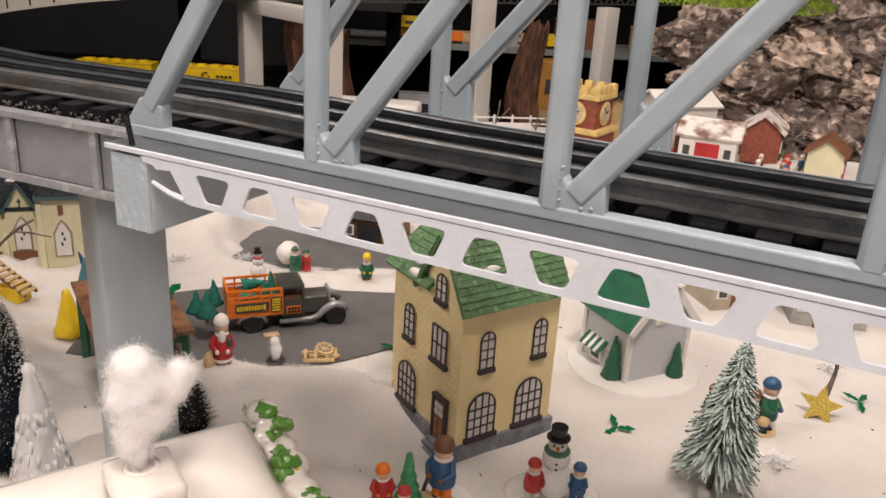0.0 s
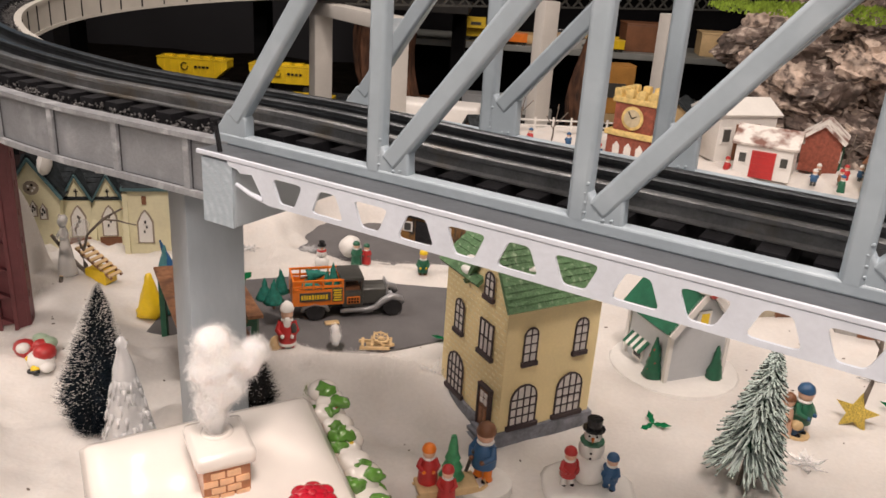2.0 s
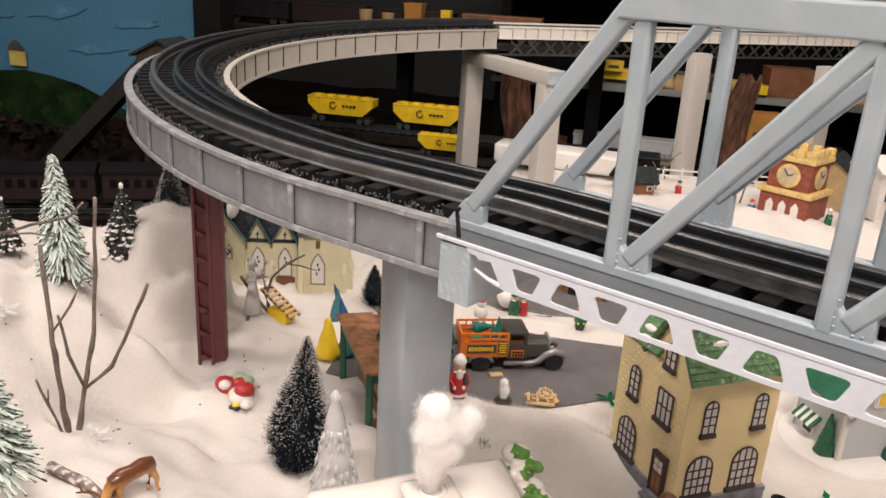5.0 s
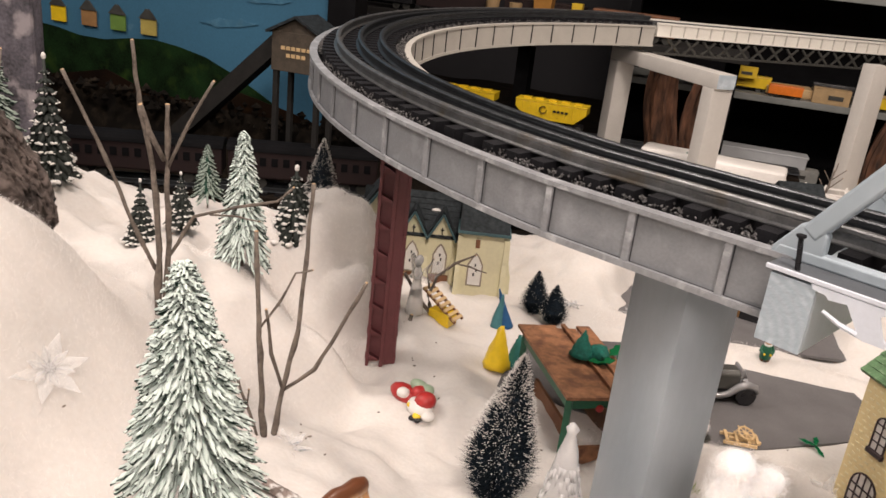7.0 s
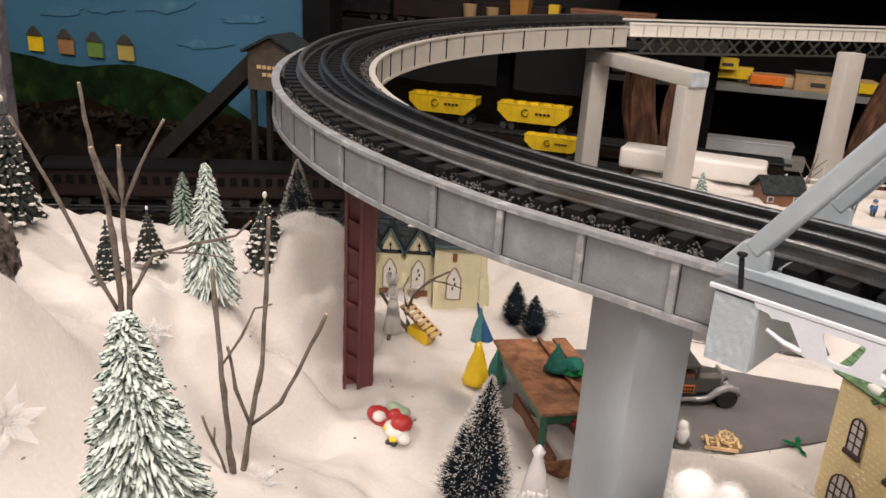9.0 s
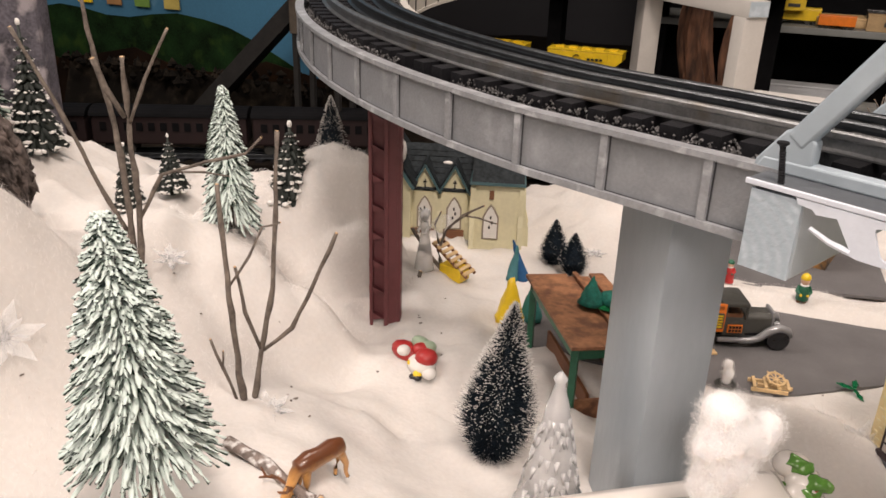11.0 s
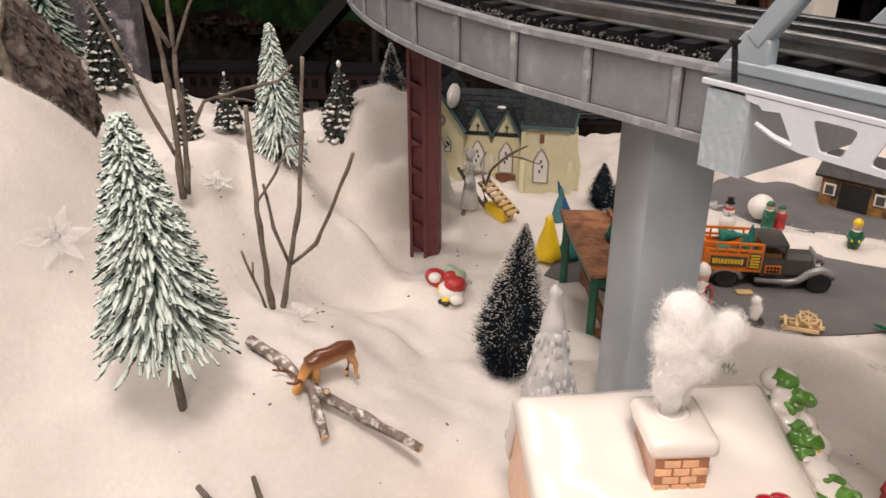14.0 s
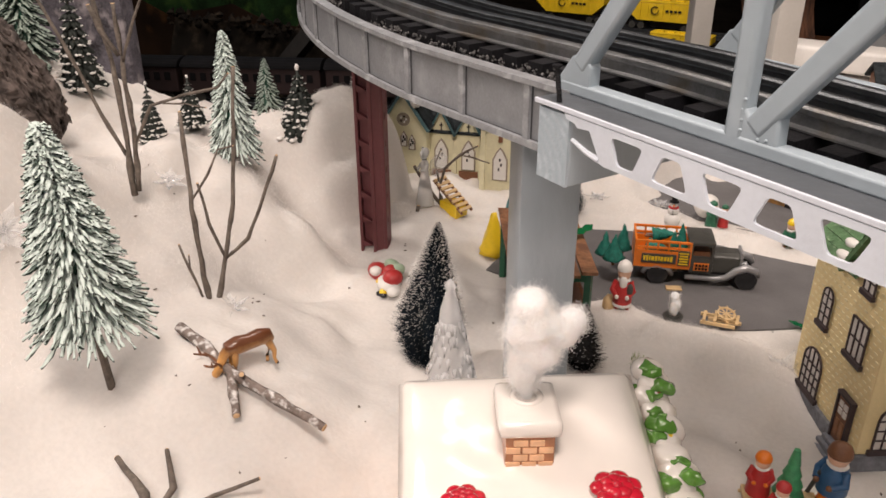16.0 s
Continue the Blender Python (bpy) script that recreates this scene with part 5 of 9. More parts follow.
bottle_brush("bottle_brush_tree", "small dark bottle-brush tree on the snow", -0.230, 0.620, 0.002, 0.038, 0.0160, 24, NAVY_NEEDLE, 3200, 150, group="pair of small dark trees")
bottle_brush("bottle_brush_tree", "grey-green frosted brush tree by the back track", -0.489, 0.676, 0.024, 0.093, 0.021, 25, NAVY_NEEDLE, 6000, 1500)


def tier_tree(x, y, z, height, radius, seed, label="dark layered pine with snow-tipped branches", tiers=9):
    """A moulded fir: tiers of dark scales, each tipped with snow."""
    t = thing("snow_tipped_fir", label, "tree", at(x, y, z, seed * 40))
    rng = random.Random(seed)
    bm, sn = bm_new(), bm_new()
    rod(bm, (0, 0, -0.004), (0, 0, height), radius * 0.2, radius * 0.05, 6)
    for k in range(tiers):
        f = k / tiers
        z0, R = height * (0.10 + 0.85 * f), radius * (1 - f * 0.88)
        n = max(5, int(15 * (1 - f * 0.6)))
        for i in range(n):
            a = 2 * math.pi * (i + 0.5 * (k % 2)) / n + rng.uniform(-0.12, 0.12)
            d = Vector((math.cos(a), math.sin(a), 0))
            tip = Vector((0, 0, z0 - R * 0.30)) + d * R * rng.uniform(0.88, 1.08)
            root = Vector((0, 0, z0 + R * 0.22))
            sweep(bm, [root, (root + tip) / 2 + Vector((0, 0, R * 0.10)), tip], [R * 0.20, R * 0.25, R * 0.09], 6)
            if rng.random() < 0.93:
                for q in range(rng.randint(2, 4)):
                    w = Vector((rng.uniform(-1, 1), rng.uniform(-1, 1), rng.uniform(-0.6, 0.6))) * R * 0.16
                    ball(sn, tip + w + Vector((0, 0, R * 0.07)) - d * R * rng.uniform(0.0, 0.16), R * 0.115 * rng.uniform(0.5, 1.35), (rng.uniform(0.7, 1.6), rng.uniform(0.7, 1.6), 0.6), 1)
    ball(sn, (0, 0, height), radius * 0.09, (1, 1, 1.6), 2)
    part("foliage", bm, NEEDLE_DARK, t, smooth="all")
    part("snow_dusting", sn, WHITE_PAINT, t, "white snow on the branch tips", smooth="all")
    return t


NEEDLE_DARK = mat("near_black_green", (0.016, 0.022, 0.018), 0.7, var=0.3, size=400)
tier_tree(-0.421, 0.494, 0.080, 0.056, 0.0205, 1, tiers=10)
tier_tree(-0.478, 0.431, 0.097, 0.038, 0.0115, 2)
tier_tree(-0.486, 0.398, 0.092, 0.044, 0.0115, 3)
tier_tree(-0.562, 0.400, 0.120, 0.087, 0.0178, 4, "tall dark layered pine with snow-tipped branches on the ridge", 12)
flocked_tree("flocked_pine", "frosted artificial pine at the end of the snow ridge", -0.600, 0.385, 0.140, 0.090, 0.024, 320, 15, FROSTED_DIM, trunk=0.012, thick=0.0014)


def felt_cone(x, y, z, height, radius, material, label, lean=(0, 0)):
    bm = bm_new()
    lathe(bm, [(radius * (1 - (k / 9) ** 1.1 * 0.9), height * k / 9) for k in range(10)], seg=14)
    for v in bm.verts:
        v.co += noise.noise_vector(v.co * 500) * radius * 0.16
    return tagged(part("felt_tree", bm, material, smooth="all", m=pose(x, y, z, lean[0], lean[1], 0)), label, "tree")


felt_cone(-0.2535, 0.518, 0.003, 0.034, 0.0112, YELLOW, "yellow felt cone tree beside the market stall")
felt_cone(-0.263, 0.588, 0.003, 0.036, 0.0055, mat("blue_felt", (0.02, 0.10, 0.25), 0.9), "slim blue felt cone tree", (0, -18))
felt_cone(-0.272, 0.586, 0.003, 0.031, 0.0058, mat("teal_felt", (0.07, 0.22, 0.25), 0.9), "teal felt cone tree", (0, 4))
felt_cone(-0.240, 0.526, 0.003, 0.026, 0.009, mat("dark_teal_felt", (0.03, 0.17, 0.15), 0.9), "dark teal felt cone tree beside the market stall")


def ice_tree():
    t = thing("ice_tree", "clear glittering acrylic fir tree", "tree", at(-0.170, 0.306, 0.002))
    rng = random.Random(6)
    bm = bm_new()
    H, R = 0.096, 0.0200
    prof = []
    for k in range(7):
        f = k / 7
        r = R * (1 - f) ** 1.15
        prof += [(r + 0.002, H * f), (r * 0.72 + 0.0018, H * (f + 0.11))]
    prof += [(0.0022, H * 0.94), (0.0008, H)]
    lathe(bm, sorted(prof, key=lambda q: q[1]), seg=22)
    for v in bm.verts:
        v.co += noise.noise_vector(v.co * 260) * 0.0028 * (1 - v.co.z / H)
    part("body", bm, FROST_GLASS, t, smooth="all")
    for i in range(220):
        f = rng.random() ** 1.3 * 0.75
        a = rng.uniform(0, 6.28)
        r = R * (1 - f) ** 1.15 + 0.001
        bm = bm_new()
        p = Vector((r * math.cos(a), r * math.sin(a), H * f + 0.002))
        rod(bm, p, p + Vector((math.cos(a) * 0.0018, math.sin(a) * 0.0018, -0.0055)), 0.0014, 0.0004, 7)
        for v in bm.verts:
            v.co += noise.noise_vector(v.co * 700) * 0.0005
        part("icicle", bm, FROST_GLASS, t, smooth="all")
    return t


FROST_GLASS = glass("frosted_acrylic", (0.98, 0.985, 0.985), 0.12)
FROST_GLASS.node_tree.nodes["Principled BSDF"].inputs["Transmission Weight"].default_value = 0.62
ice_tree()


def twig(bm, pts, r0, r1, knots=True):
    """A natural twig through the points: uneven, with nodes."""
    dense = []
    rng = random.Random(int(abs(pts[0][0]) * 1e4) + len(pts))
    for a, b in zip(pts, pts[1:]):
        a, b = Vector(a), Vector(b)
        n = max(2, int((b - a).length / 0.008))
        for k in range(n):
            dense.append(a.lerp(b, k / n) + Vector((rng.uniform(-1, 1), rng.uniform(-1, 1), 0)) * 0.0005)
    dense.append(Vector(pts[-1]))
    m = len(dense) - 1
    rad = [(r0 + (r1 - r0) * i / m) * (1.28 if knots and i % 5 == 2 else rng.uniform(0.92, 1.05)) for i in range(m + 1)]
    sweep(bm, dense, rad, 8)


def twig_bush(name, label, stems, material=BARK):
    """Each stem: points, radius at the root, radius at the tip."""
    x, y, z = stems[0][0][0]
    t = thing(name, label, "branch", at(x, y, z))
    o = Vector((x, y, z))
    for pts, r0, r1 in stems:
        bm = bm_new()
        twig(bm, [Vector(p) - o for p in pts], r0, r1)
        part("stem", bm, material, t, smooth="all")
        bm = bm_new()
        e, d = Vector(pts[-1]) - o, (Vector(pts[-1]) - Vector(pts[-2])).normalized()
        rod(bm, e - d * 0.0003, e + d * 0.0004, r1 * 0.92, r1 * 0.85, 8)
        part("cut_end", bm, CUT_WOOD, t)
    return t


twig_bush("dry_twig", "upright dry grey-brown twig stuck in the snow", (
    (((-0.324, 0.288, 0.040), (-0.327, 0.289, 0.075), (-0.330, 0.291, 0.107), (-0.334, 0.295, 0.125), (-0.339, 0.300, 0.160)), 0.00172, 0.00107),
    (((-0.322, 0.289, 0.040), (-0.323, 0.304, 0.072), (-0.320, 0.312, 0.105), (-0.321, 0.320, 0.140), (-0.323, 0.328, 0.181)), 0.00156, 0.00098),
    (((-0.323, 0.304, 0.072), (-0.307, 0.309, 0.087), (-0.296, 0.312, 0.112), (-0.284, 0.314, 0.140)), 0.00109, 0.00090),
    (((-0.323, 0.304, 0.072), (-0.328, 0.300, 0.095), (-0.331, 0.298, 0.120)), 0.00094, 0.00082),
    (((-0.331, 0.293, 0.112), (-0.324, 0.300, 0.126), (-0.319, 0.306, 0.140), (-0.312, 0.310, 0.142)), 0.00070, 0.00049),
    (((-0.327, 0.287, 0.052), (-0.333, 0.285, 0.070), (-0.339, 0.285, 0.085)), 0.00078, 0.00066),
    (((-0.333, 0.285, 0.070), (-0.332, 0.285, 0.080)), 0.00055, 0.00041)))
twig_bush("dry_twig", "branching dry twig on the snow ridge", (
    (((-0.408, 0.313, 0.092), (-0.408, 0.315, 0.130), (-0.412, 0.318, 0.160), (-0.415, 0.320, 0.174), (-0.422, 0.320, 0.205), (-0.426, 0.320, 0.240)), 0.00203, 0.00098),
    (((-0.405, 0.315, 0.095), (-0.404, 0.318, 0.135), (-0.406, 0.320, 0.175), (-0.405, 0.320, 0.210)), 0.00172, 0.00131),
    (((-0.406, 0.320, 0.176), (-0.396, 0.325, 0.200), (-0.384, 0.330, 0.224)), 0.00101, 0.00074),
    (((-0.407, 0.319, 0.180), (-0.411, 0.313, 0.196), (-0.414, 0.310, 0.210)), 0.00140, 0.00131),
    (((-0.410, 0.314, 0.118), (-0.420, 0.309, 0.145), (-0.433, 0.305, 0.180), (-0.453, 0.300, 0.223)), 0.00125, 0.00090),
    (((-0.404, 0.318, 0.126), (-0.392, 0.325, 0.150), (-0.370, 0.332, 0.158), (-0.350, 0.340, 0.163), (-0.342, 0.342, 0.172)), 0.00109, 0.00066),
    (((-0.384, 0.327, 0.152), (-0.372, 0.333, 0.152), (-0.360, 0.338, 0.150)), 0.00062, 0.00041)))
twig_bush("dry_twig", "light brown bare twigs leaning beside the bark rock", (
    (((-0.462, 0.260, 0.150), (-0.468, 0.261, 0.182), (-0.476, 0.262, 0.215), (-0.490, 0.262, 0.250)), 0.0024, 0.0013),
    (((-0.466, 0.262, 0.150), (-0.474, 0.263, 0.176), (-0.488, 0.264, 0.205)), 0.0017, 0.0010),
    (((-0.470, 0.262, 0.188), (-0.462, 0.266, 0.212), (-0.458, 0.268, 0.235)), 0.0011, 0.0007)))
twig_bush("fallen_log", "fallen whitened twig lying on the snow under the deer", (
    (((-0.307, 0.250, 0.058), (-0.285, 0.247, 0.054), (-0.263, 0.242, 0.049), (-0.235, 0.244, 0.041), (-0.207, 0.246, 0.033)), 0.0029, 0.0022),
    (((-0.263, 0.242, 0.049), (-0.254, 0.234, 0.044), (-0.244, 0.225, 0.040)), 0.0023, 0.0020),
    (((-0.256, 0.243, 0.049), (-0.253, 0.240, 0.052)), 0.0016, 0.0014)), LOG_BARK)
twig_bush("dry_twig", "dark dry twig lying on the snow near the table edge", (
    (((-0.236, 0.160, 0.026), (-0.250, 0.172, 0.030), (-0.276, 0.179, 0.034)), 0.0022, 0.0014),
    (((-0.236, 0.160, 0.026), (-0.240, 0.180, 0.032), (-0.258, 0.193, 0.036)), 0.0016, 0.0011),
    (((-0.236, 0.160, 0.026), (-0.222, 0.186, 0.030), (-0.209, 0.202, 0.034)), 0.0014, 0.0008)))
twig_bush("dry_twig", "bare twig standing beside the church", (
    (((-0.322, 0.556, 0.004), (-0.327, 0.557, 0.030), (-0.322, 0.558, 0.048), (-0.308, 0.560, 0.062), (-0.292, 0.562, 0.072)), 0.0016, 0.0008),
    (((-0.324, 0.556, 0.014), (-0.336, 0.553, 0.030), (-0.348, 0.551, 0.048)), 0.0018, 0.0015),
    (((-0.308, 0.560, 0.062), (-0.296, 0.562, 0.061), (-0.282, 0.564, 0.058)), 0.0008, 0.0005),
    (((-0.327, 0.557, 0.036), (-0.331, 0.557, 0.052), (-0.326, 0.558, 0.063)), 0.0009, 0.0006)))
twig_bush("dry_twig", "broken forked twig lying in the snow", (
    (((-0.333, 0.525, 0.004), (-0.331, 0.527, 0.014), (-0.331, 0.530, 0.022)), 0.0019, 0.0016),
    (((-0.331, 0.528, 0.012), (-0.337, 0.528, 0.009), (-0.342, 0.527, 0.004)), 0.0011, 0.0007)))
twig_bush("lamp_post", "thin bare twig post with a gold star at its foot", (
    (((0.268, 0.462, 0.0), (0.272, 0.464, 0.028), (0.273, 0.466, 0.055), (0.270, 0.468, 0.085)), 0.0016, 0.0010),
    (((0.273, 0.466, 0.052), (0.263, 0.466, 0.066), (0.258, 0.466, 0.072)), 0.0009, 0.0006)))


def multi(name, pieces, label, category, m, group=""):
    """One mesh of several painted pieces."""
    me = bpy.data.meshes.new(name)
    whole = bm_new()
    mats = []
    for bm, material in pieces:
        if material not in mats:
            mats.append(material)
        bmesh.ops.recalc_face_normals(bm, faces=bm.faces[:])
        tmp = bpy.data.meshes.new("piece")
        bm.to_mesh(tmp)
        bm.free()
        k = len(whole.faces)
        whole.from_mesh(tmp)
        whole.faces.ensure_lookup_table()
        for f in whole.faces[k:]:
            f.material_index = mats.index(material)
        bpy.data.meshes.remove(tmp)
    whole.to_mesh(me)
    whole.free()
    for x in mats:
        me.materials.append(x)
    me.polygons.foreach_set("use_smooth", [True] * len(me.polygons))
    me.set_sharp_from_angle(angle=radians(50))
    ob = new(name, me)
    ob.matrix_basis = m
    return tagged(ob, label, category, group)


def shape(fn):
    bm = bm_new()
    fn(bm)
    return bm


def figurine(label, x, y, z, h, coat, legs, hat, turn=0, skirt=False, extra=(), group="", slim=1.0):
    """A small painted figure as one plain mesh: boots, coat with trim, arms, scarf, head, hat."""
    p = []
    if not skirt:
        p.append((shape(lambda b: [lathe(b, [(h * 0.07, 0.0), (h * 0.085, h * 0.05), (h * 0.065, h * 0.10), (h * 0.075, h * 0.34)], (s * h * 0.085, 0, 0), 10) for s in (-1, 1)]), legs))
        p.append((shape(lambda b: [ball(b, (s * h * 0.09, -h * 0.03, h * 0.03), h * 0.075, (0.9, 1.35, 0.6)) for s in (-1, 1)]), BLACK_ENAMEL))
    p.append((shape(lambda b: lathe(b, [(h * (0.22 if skirt else 0.185), 0.0 if skirt else h * 0.27), (h * 0.19, h * 0.42), (h * 0.155, h * 0.60), (h * 0.07, h * 0.70)], seg=14)), coat))
    p.append((shape(lambda b: [sweep(b, [(s * h * 0.13, 0, h * 0.64), (s * h * 0.20, -h * 0.05, h * 0.50), (s * h * 0.12, -h * 0.17, h * 0.44)], [h * 0.060, h * 0.058, h * 0.046], 8) for s in (-1, 1)]), coat))
    p.append((shape(lambda b: [ball(b, (s * h * 0.10, -h * 0.19, h * 0.435), h * 0.045, sub=1) for s in (-1, 1)]), hat))
    p.append((shape(lambda b: lathe(b, [(h * 0.11, h * 0.645), (h * 0.135, h * 0.68), (h * 0.10, h * 0.715)], seg=12)), WHITE_PAINT))
    p.append((shape(lambda b: ball(b, (0, -h * 0.01, h * 0.80), h * 0.135, (1, 1, 1.05))), SKIN))
    p.append((shape(lambda b: lathe(b, [(h * 0.145, h * 0.845), (h * 0.150, h * 0.875), (h * 0.12, h * 0.95), (h * 0.05, h * 1.0)], seg=14)), hat))
    p += list(extra)
    return multi("figurine", p, label, "figurine", at(x, y, z, turn) @ Matrix.Diagonal((slim, slim, 1, 1)), group)


figurine("painted figurine in a red white-trimmed coat with a sack", -0.1330, 0.4755, 0.0, 0.0440, RED, RED, WHITE_PAINT, 15, slim=0.78, extra=(
    (shape(lambda b: lathe(b, [(0.0082, 0.0105), (0.0086, 0.0120), (0.0078, 0.0135)], seg=14)), WHITE_PAINT),
    (shape(lambda b: ball(b, (0, -0.0050, 0.0290), 0.0036, (1, 0.7, 1.5))), WHITE_PAINT),
    (shape(lambda b: lathe(b, [(0.0078, 0.0180), (0.0078, 0.0196)], seg=14)), BLACK_ENAMEL),
    (shape(lambda b: ball(b, (0.0060, -0.0050, 0.0240), 0.0034, (0.9, 0.8, 1.5))), GUNMETAL),
    (shape(lambda b: ball(b, (-0.0095, 0.004, 0.0075), 0.0075, (1.0, 0.9, 1.1))), PALE_WOOD)))
figurine("painted figurine in a blue coat and brown hat", 0.014, 0.349, 0.004, 0.038, BLUE, ORANGE, BROWN, -35, extra=(
    (shape(lambda b: lathe(b, [(0.0055, 0.0312), (0.0058, 0.0320), (0.0040, 0.0330)], seg=14)), BROWN),
    (shape(lambda b: rod(b, (-0.009, -0.006, 0), (-0.004, -0.005, 0.02), 0.0011)), GUNMETAL),
    (shape(lambda b: lathe(b, [(0.016, -0.004), (0.0155, 0.0), (0.010, 0.0015)], (0.002, 0, 0), 16)), WHITE_PAINT)))
figurine("tiny painted figurine in a dark green coat and blue cap", 0.219, 0.437, 0.0, 0.038, DARK_GREEN, BLUE, BLUE, 40, group="couple by the shop", extra=(
    (shape(lambda b: lathe(b, [(0.009, -0.001), (0.0085, 0.001)], seg=12)), PALE_WOOD),))
figurine("tiny painted figurine in a pink dress with basket", 0.2095, 0.437, 0.0, 0.030, SKIN, BROWN, BROWN, 30, True, group="couple by the shop", extra=(
    (shape(lambda b: ball(b, (0.003, -0.008, 0.010), 0.004)), PALE_WOOD),))
figurine("tiny dark painted figurine behind the frosted pine", 0.186, 0.440, 0.0, 0.030, BLACK_ENAMEL, BROWN, BROWN, 0)
figurine("small figurine in a green coat sitting by the road", -0.0510, 0.634, 0.002, 0.030, DARK_GREEN, BROWN, YELLOW, 10, slim=0.85)
figurine("small painted figurine in red beside a snowball", -0.1065, 0.657, 0.004, 0.020, RED, BROWN, DARK_GREEN, 0, True)
figurine("small painted figurine in green beside a snowball", -0.1155, 0.653, 0.004, 0.023, DARK_GREEN, BROWN, DARK_GREEN, 30, True)
bm = bm_new()
for v in ball(bm, (0, 0, 0.009), 0.0105, sub=3):
    v.co += noise.noise_vector(v.co * 150) * 0.001
tagged(part("snowball", bm, WHITE_PAINT, smooth="all", m=at(-0.1235, 0.666, 0.007)), "big white snowball rolled by small figurines", "snowball")


def snowman(label, x, y, z, h, hat, scarf, turn=0):
    p = [(shape(lambda b: [ball(b, (0, 0, h * 0.24), h * 0.25), ball(b, (0, 0, h * 0.56), h * 0.18)]), WHITE_PAINT),
         (shape(lambda b: ball(b, (0, 0, h * 0.76), h * 0.125)), WHITE_PAINT),
         (shape(lambda b: lathe(b, [(h * 0.15, h * 0.84), (h * 0.15, h * 0.86), (h * 0.10, h * 0.865), (h * 0.105, h * 1.0)], seg=14)), hat),
         (shape(lambda b: lathe(b, [(h * 0.15, h * 0.63), (h * 0.165, h * 0.67), (h * 0.13, h * 0.70)], seg=14)), scarf),
         (shape(lambda b: rod(b, (0, -h * 0.11, h * 0.76), (0, -h * 0.19, h * 0.75), h * 0.028, h * 0.006, 6)), ORANGE),
         (shape(lambda b: [ball(b, (s * h * 0.05, -h * 0.11, h * 0.79), h * 0.018, sub=1) for s in (-1, 1)] + [ball(b, (0, -h * 0.19, h * q), h * 0.018, sub=1) for q in (0.5, 0.58)]), BLACK_ENAMEL)]
    return multi("snowman", p, label, "snowman", at(x, y, z, turn))


snowman("small white snowman figurine with a black hat and red scarf", -0.1445, 0.637, 0.003, 0.027, BLACK_ENAMEL, RED, 12)
snowman("white painted snowman with a black top hat and green scarf", 0.0745, 0.3605, 0.001, 0.043, BLACK_ENAMEL, DARK_GREEN, -8)
figurine("child figurine in a red coat beside the snowman", 0.0625, 0.3545, 0.002, 0.026, RED, WHITE_PAINT, RED, 20, group="children with the snowman")
figurine("child figurine in a navy coat and cap beside the snowman", 0.0865, 0.3545, 0.002, 0.0245, BLUE, BLUE, BLUE, -30, group="children with the snowman")
bm = bm_new()
lathe(bm, [(0.027, -0.003), (0.0275, 0.0005), (0.025, 0.0022), (0.012, 0.003)], seg=22)
for v in bm.verts:
    v.co += noise.noise_vector(v.co * 120) * 0.0018
tagged(part("snow_mound", bm, WHITE_PAINT, smooth="all", m=at(0.0745, 0.356, 0.0)), "white painted snow base under the snowman group", "base")
figurine("painted figurine with orange hair in a red coat on a sled", -0.0165, 0.3365, 0.006, 0.027, RED, RED, ORANGE, 10, True)
figurine("painted child figurine in a red coat near the cottage", -0.005, 0.326, 0.004, 0.024, RED, RED, RED, 0, True)
bm = bm_new()
for k in range(4):
    lathe(bm, [(0.0075 - k * 0.0015, 0.006 + k * 0.0058), (0.0015, 0.0145 + k * 0.0058)], seg=10)
tagged(part("painted_tree", bm, mat("bright_green_enamel", (0.06, 0.30, 0.13), 0.4, var=0.3, size=200), smooth=True, m=at(-0.0035, 0.342, 0.004)), "bright green painted miniature tree on a sled", "tree")
bm = bm_new()
for y in (-0.006, 0.006):
    bar(bm, (-0.018, y, 0.003), (0.018, y, 0.003), 0.0018, 0.002)
    sweep(bm, [(0.018, y, 0.003), (0.022, y, 0.006), (0.020, y, 0.010)], [0.001, 0.001, 0.0008], 6)
box(bm, (0, 0, 0.0055), (0.034, 0.015, 0.003), bevel=0.0006)
tagged(part("sled", bm, PALE_WOOD, m=at(-0.006, 0.337, 0.002, 20)), "small wooden sled under the figurines", "sled")


def sleeping_pair():
    """The painted group lying on the snow slope."""
    p = [(shape(lambda b: [ball(b, (-0.010, 0, 0.006), 0.009, (1.3, 0.8, 0.8)), ball(b, (0.0005, 0.003, 0.012), 0.0055), ball(b, (0.010, -0.001, 0.0125), 0.0068)]), RED),
         (shape(lambda b: [ball(b, (0.008, -0.003, 0.006), 0.0085, (1.1, 0.9, 0.9)), ball(b, (-0.006, -0.005, 0.011), 0.0042), ball(b, (0.016, -0.004, 0.004), 0.0045)]), WHITE_PAINT),
         (shape(lambda b: [ball(b, (-0.004, 0.006, 0.014), 0.0058, (1.2, 0.8, 0.8)), ball(b, (0.002, 0.007, 0.013), 0.0050)]), mat("pale_green_enamel", (0.36, 0.46, 0.33), 0.5)),
         (shape(lambda b: [ball(b, (0.012, -0.009, 0.0035), 0.0028), ball(b, (0.004, -0.008, 0.008), 0.002)]), YELLOW),
         (shape(lambda b: [ball(b, (0.0135, -0.010, 0.0015), 0.0024), ball(b, (0.010, -0.011, 0.0012), 0.0022)]), BLACK_ENAMEL)]
    return multi("figurine", p, "small painted figurine group in red and white half sunk in snow", "figurine", at(-0.283, 0.412, 0.015, -28, 0.98) @ Matrix.Diagonal((1.1, 1.1, 0.85, 1)))


sleeping_pair()


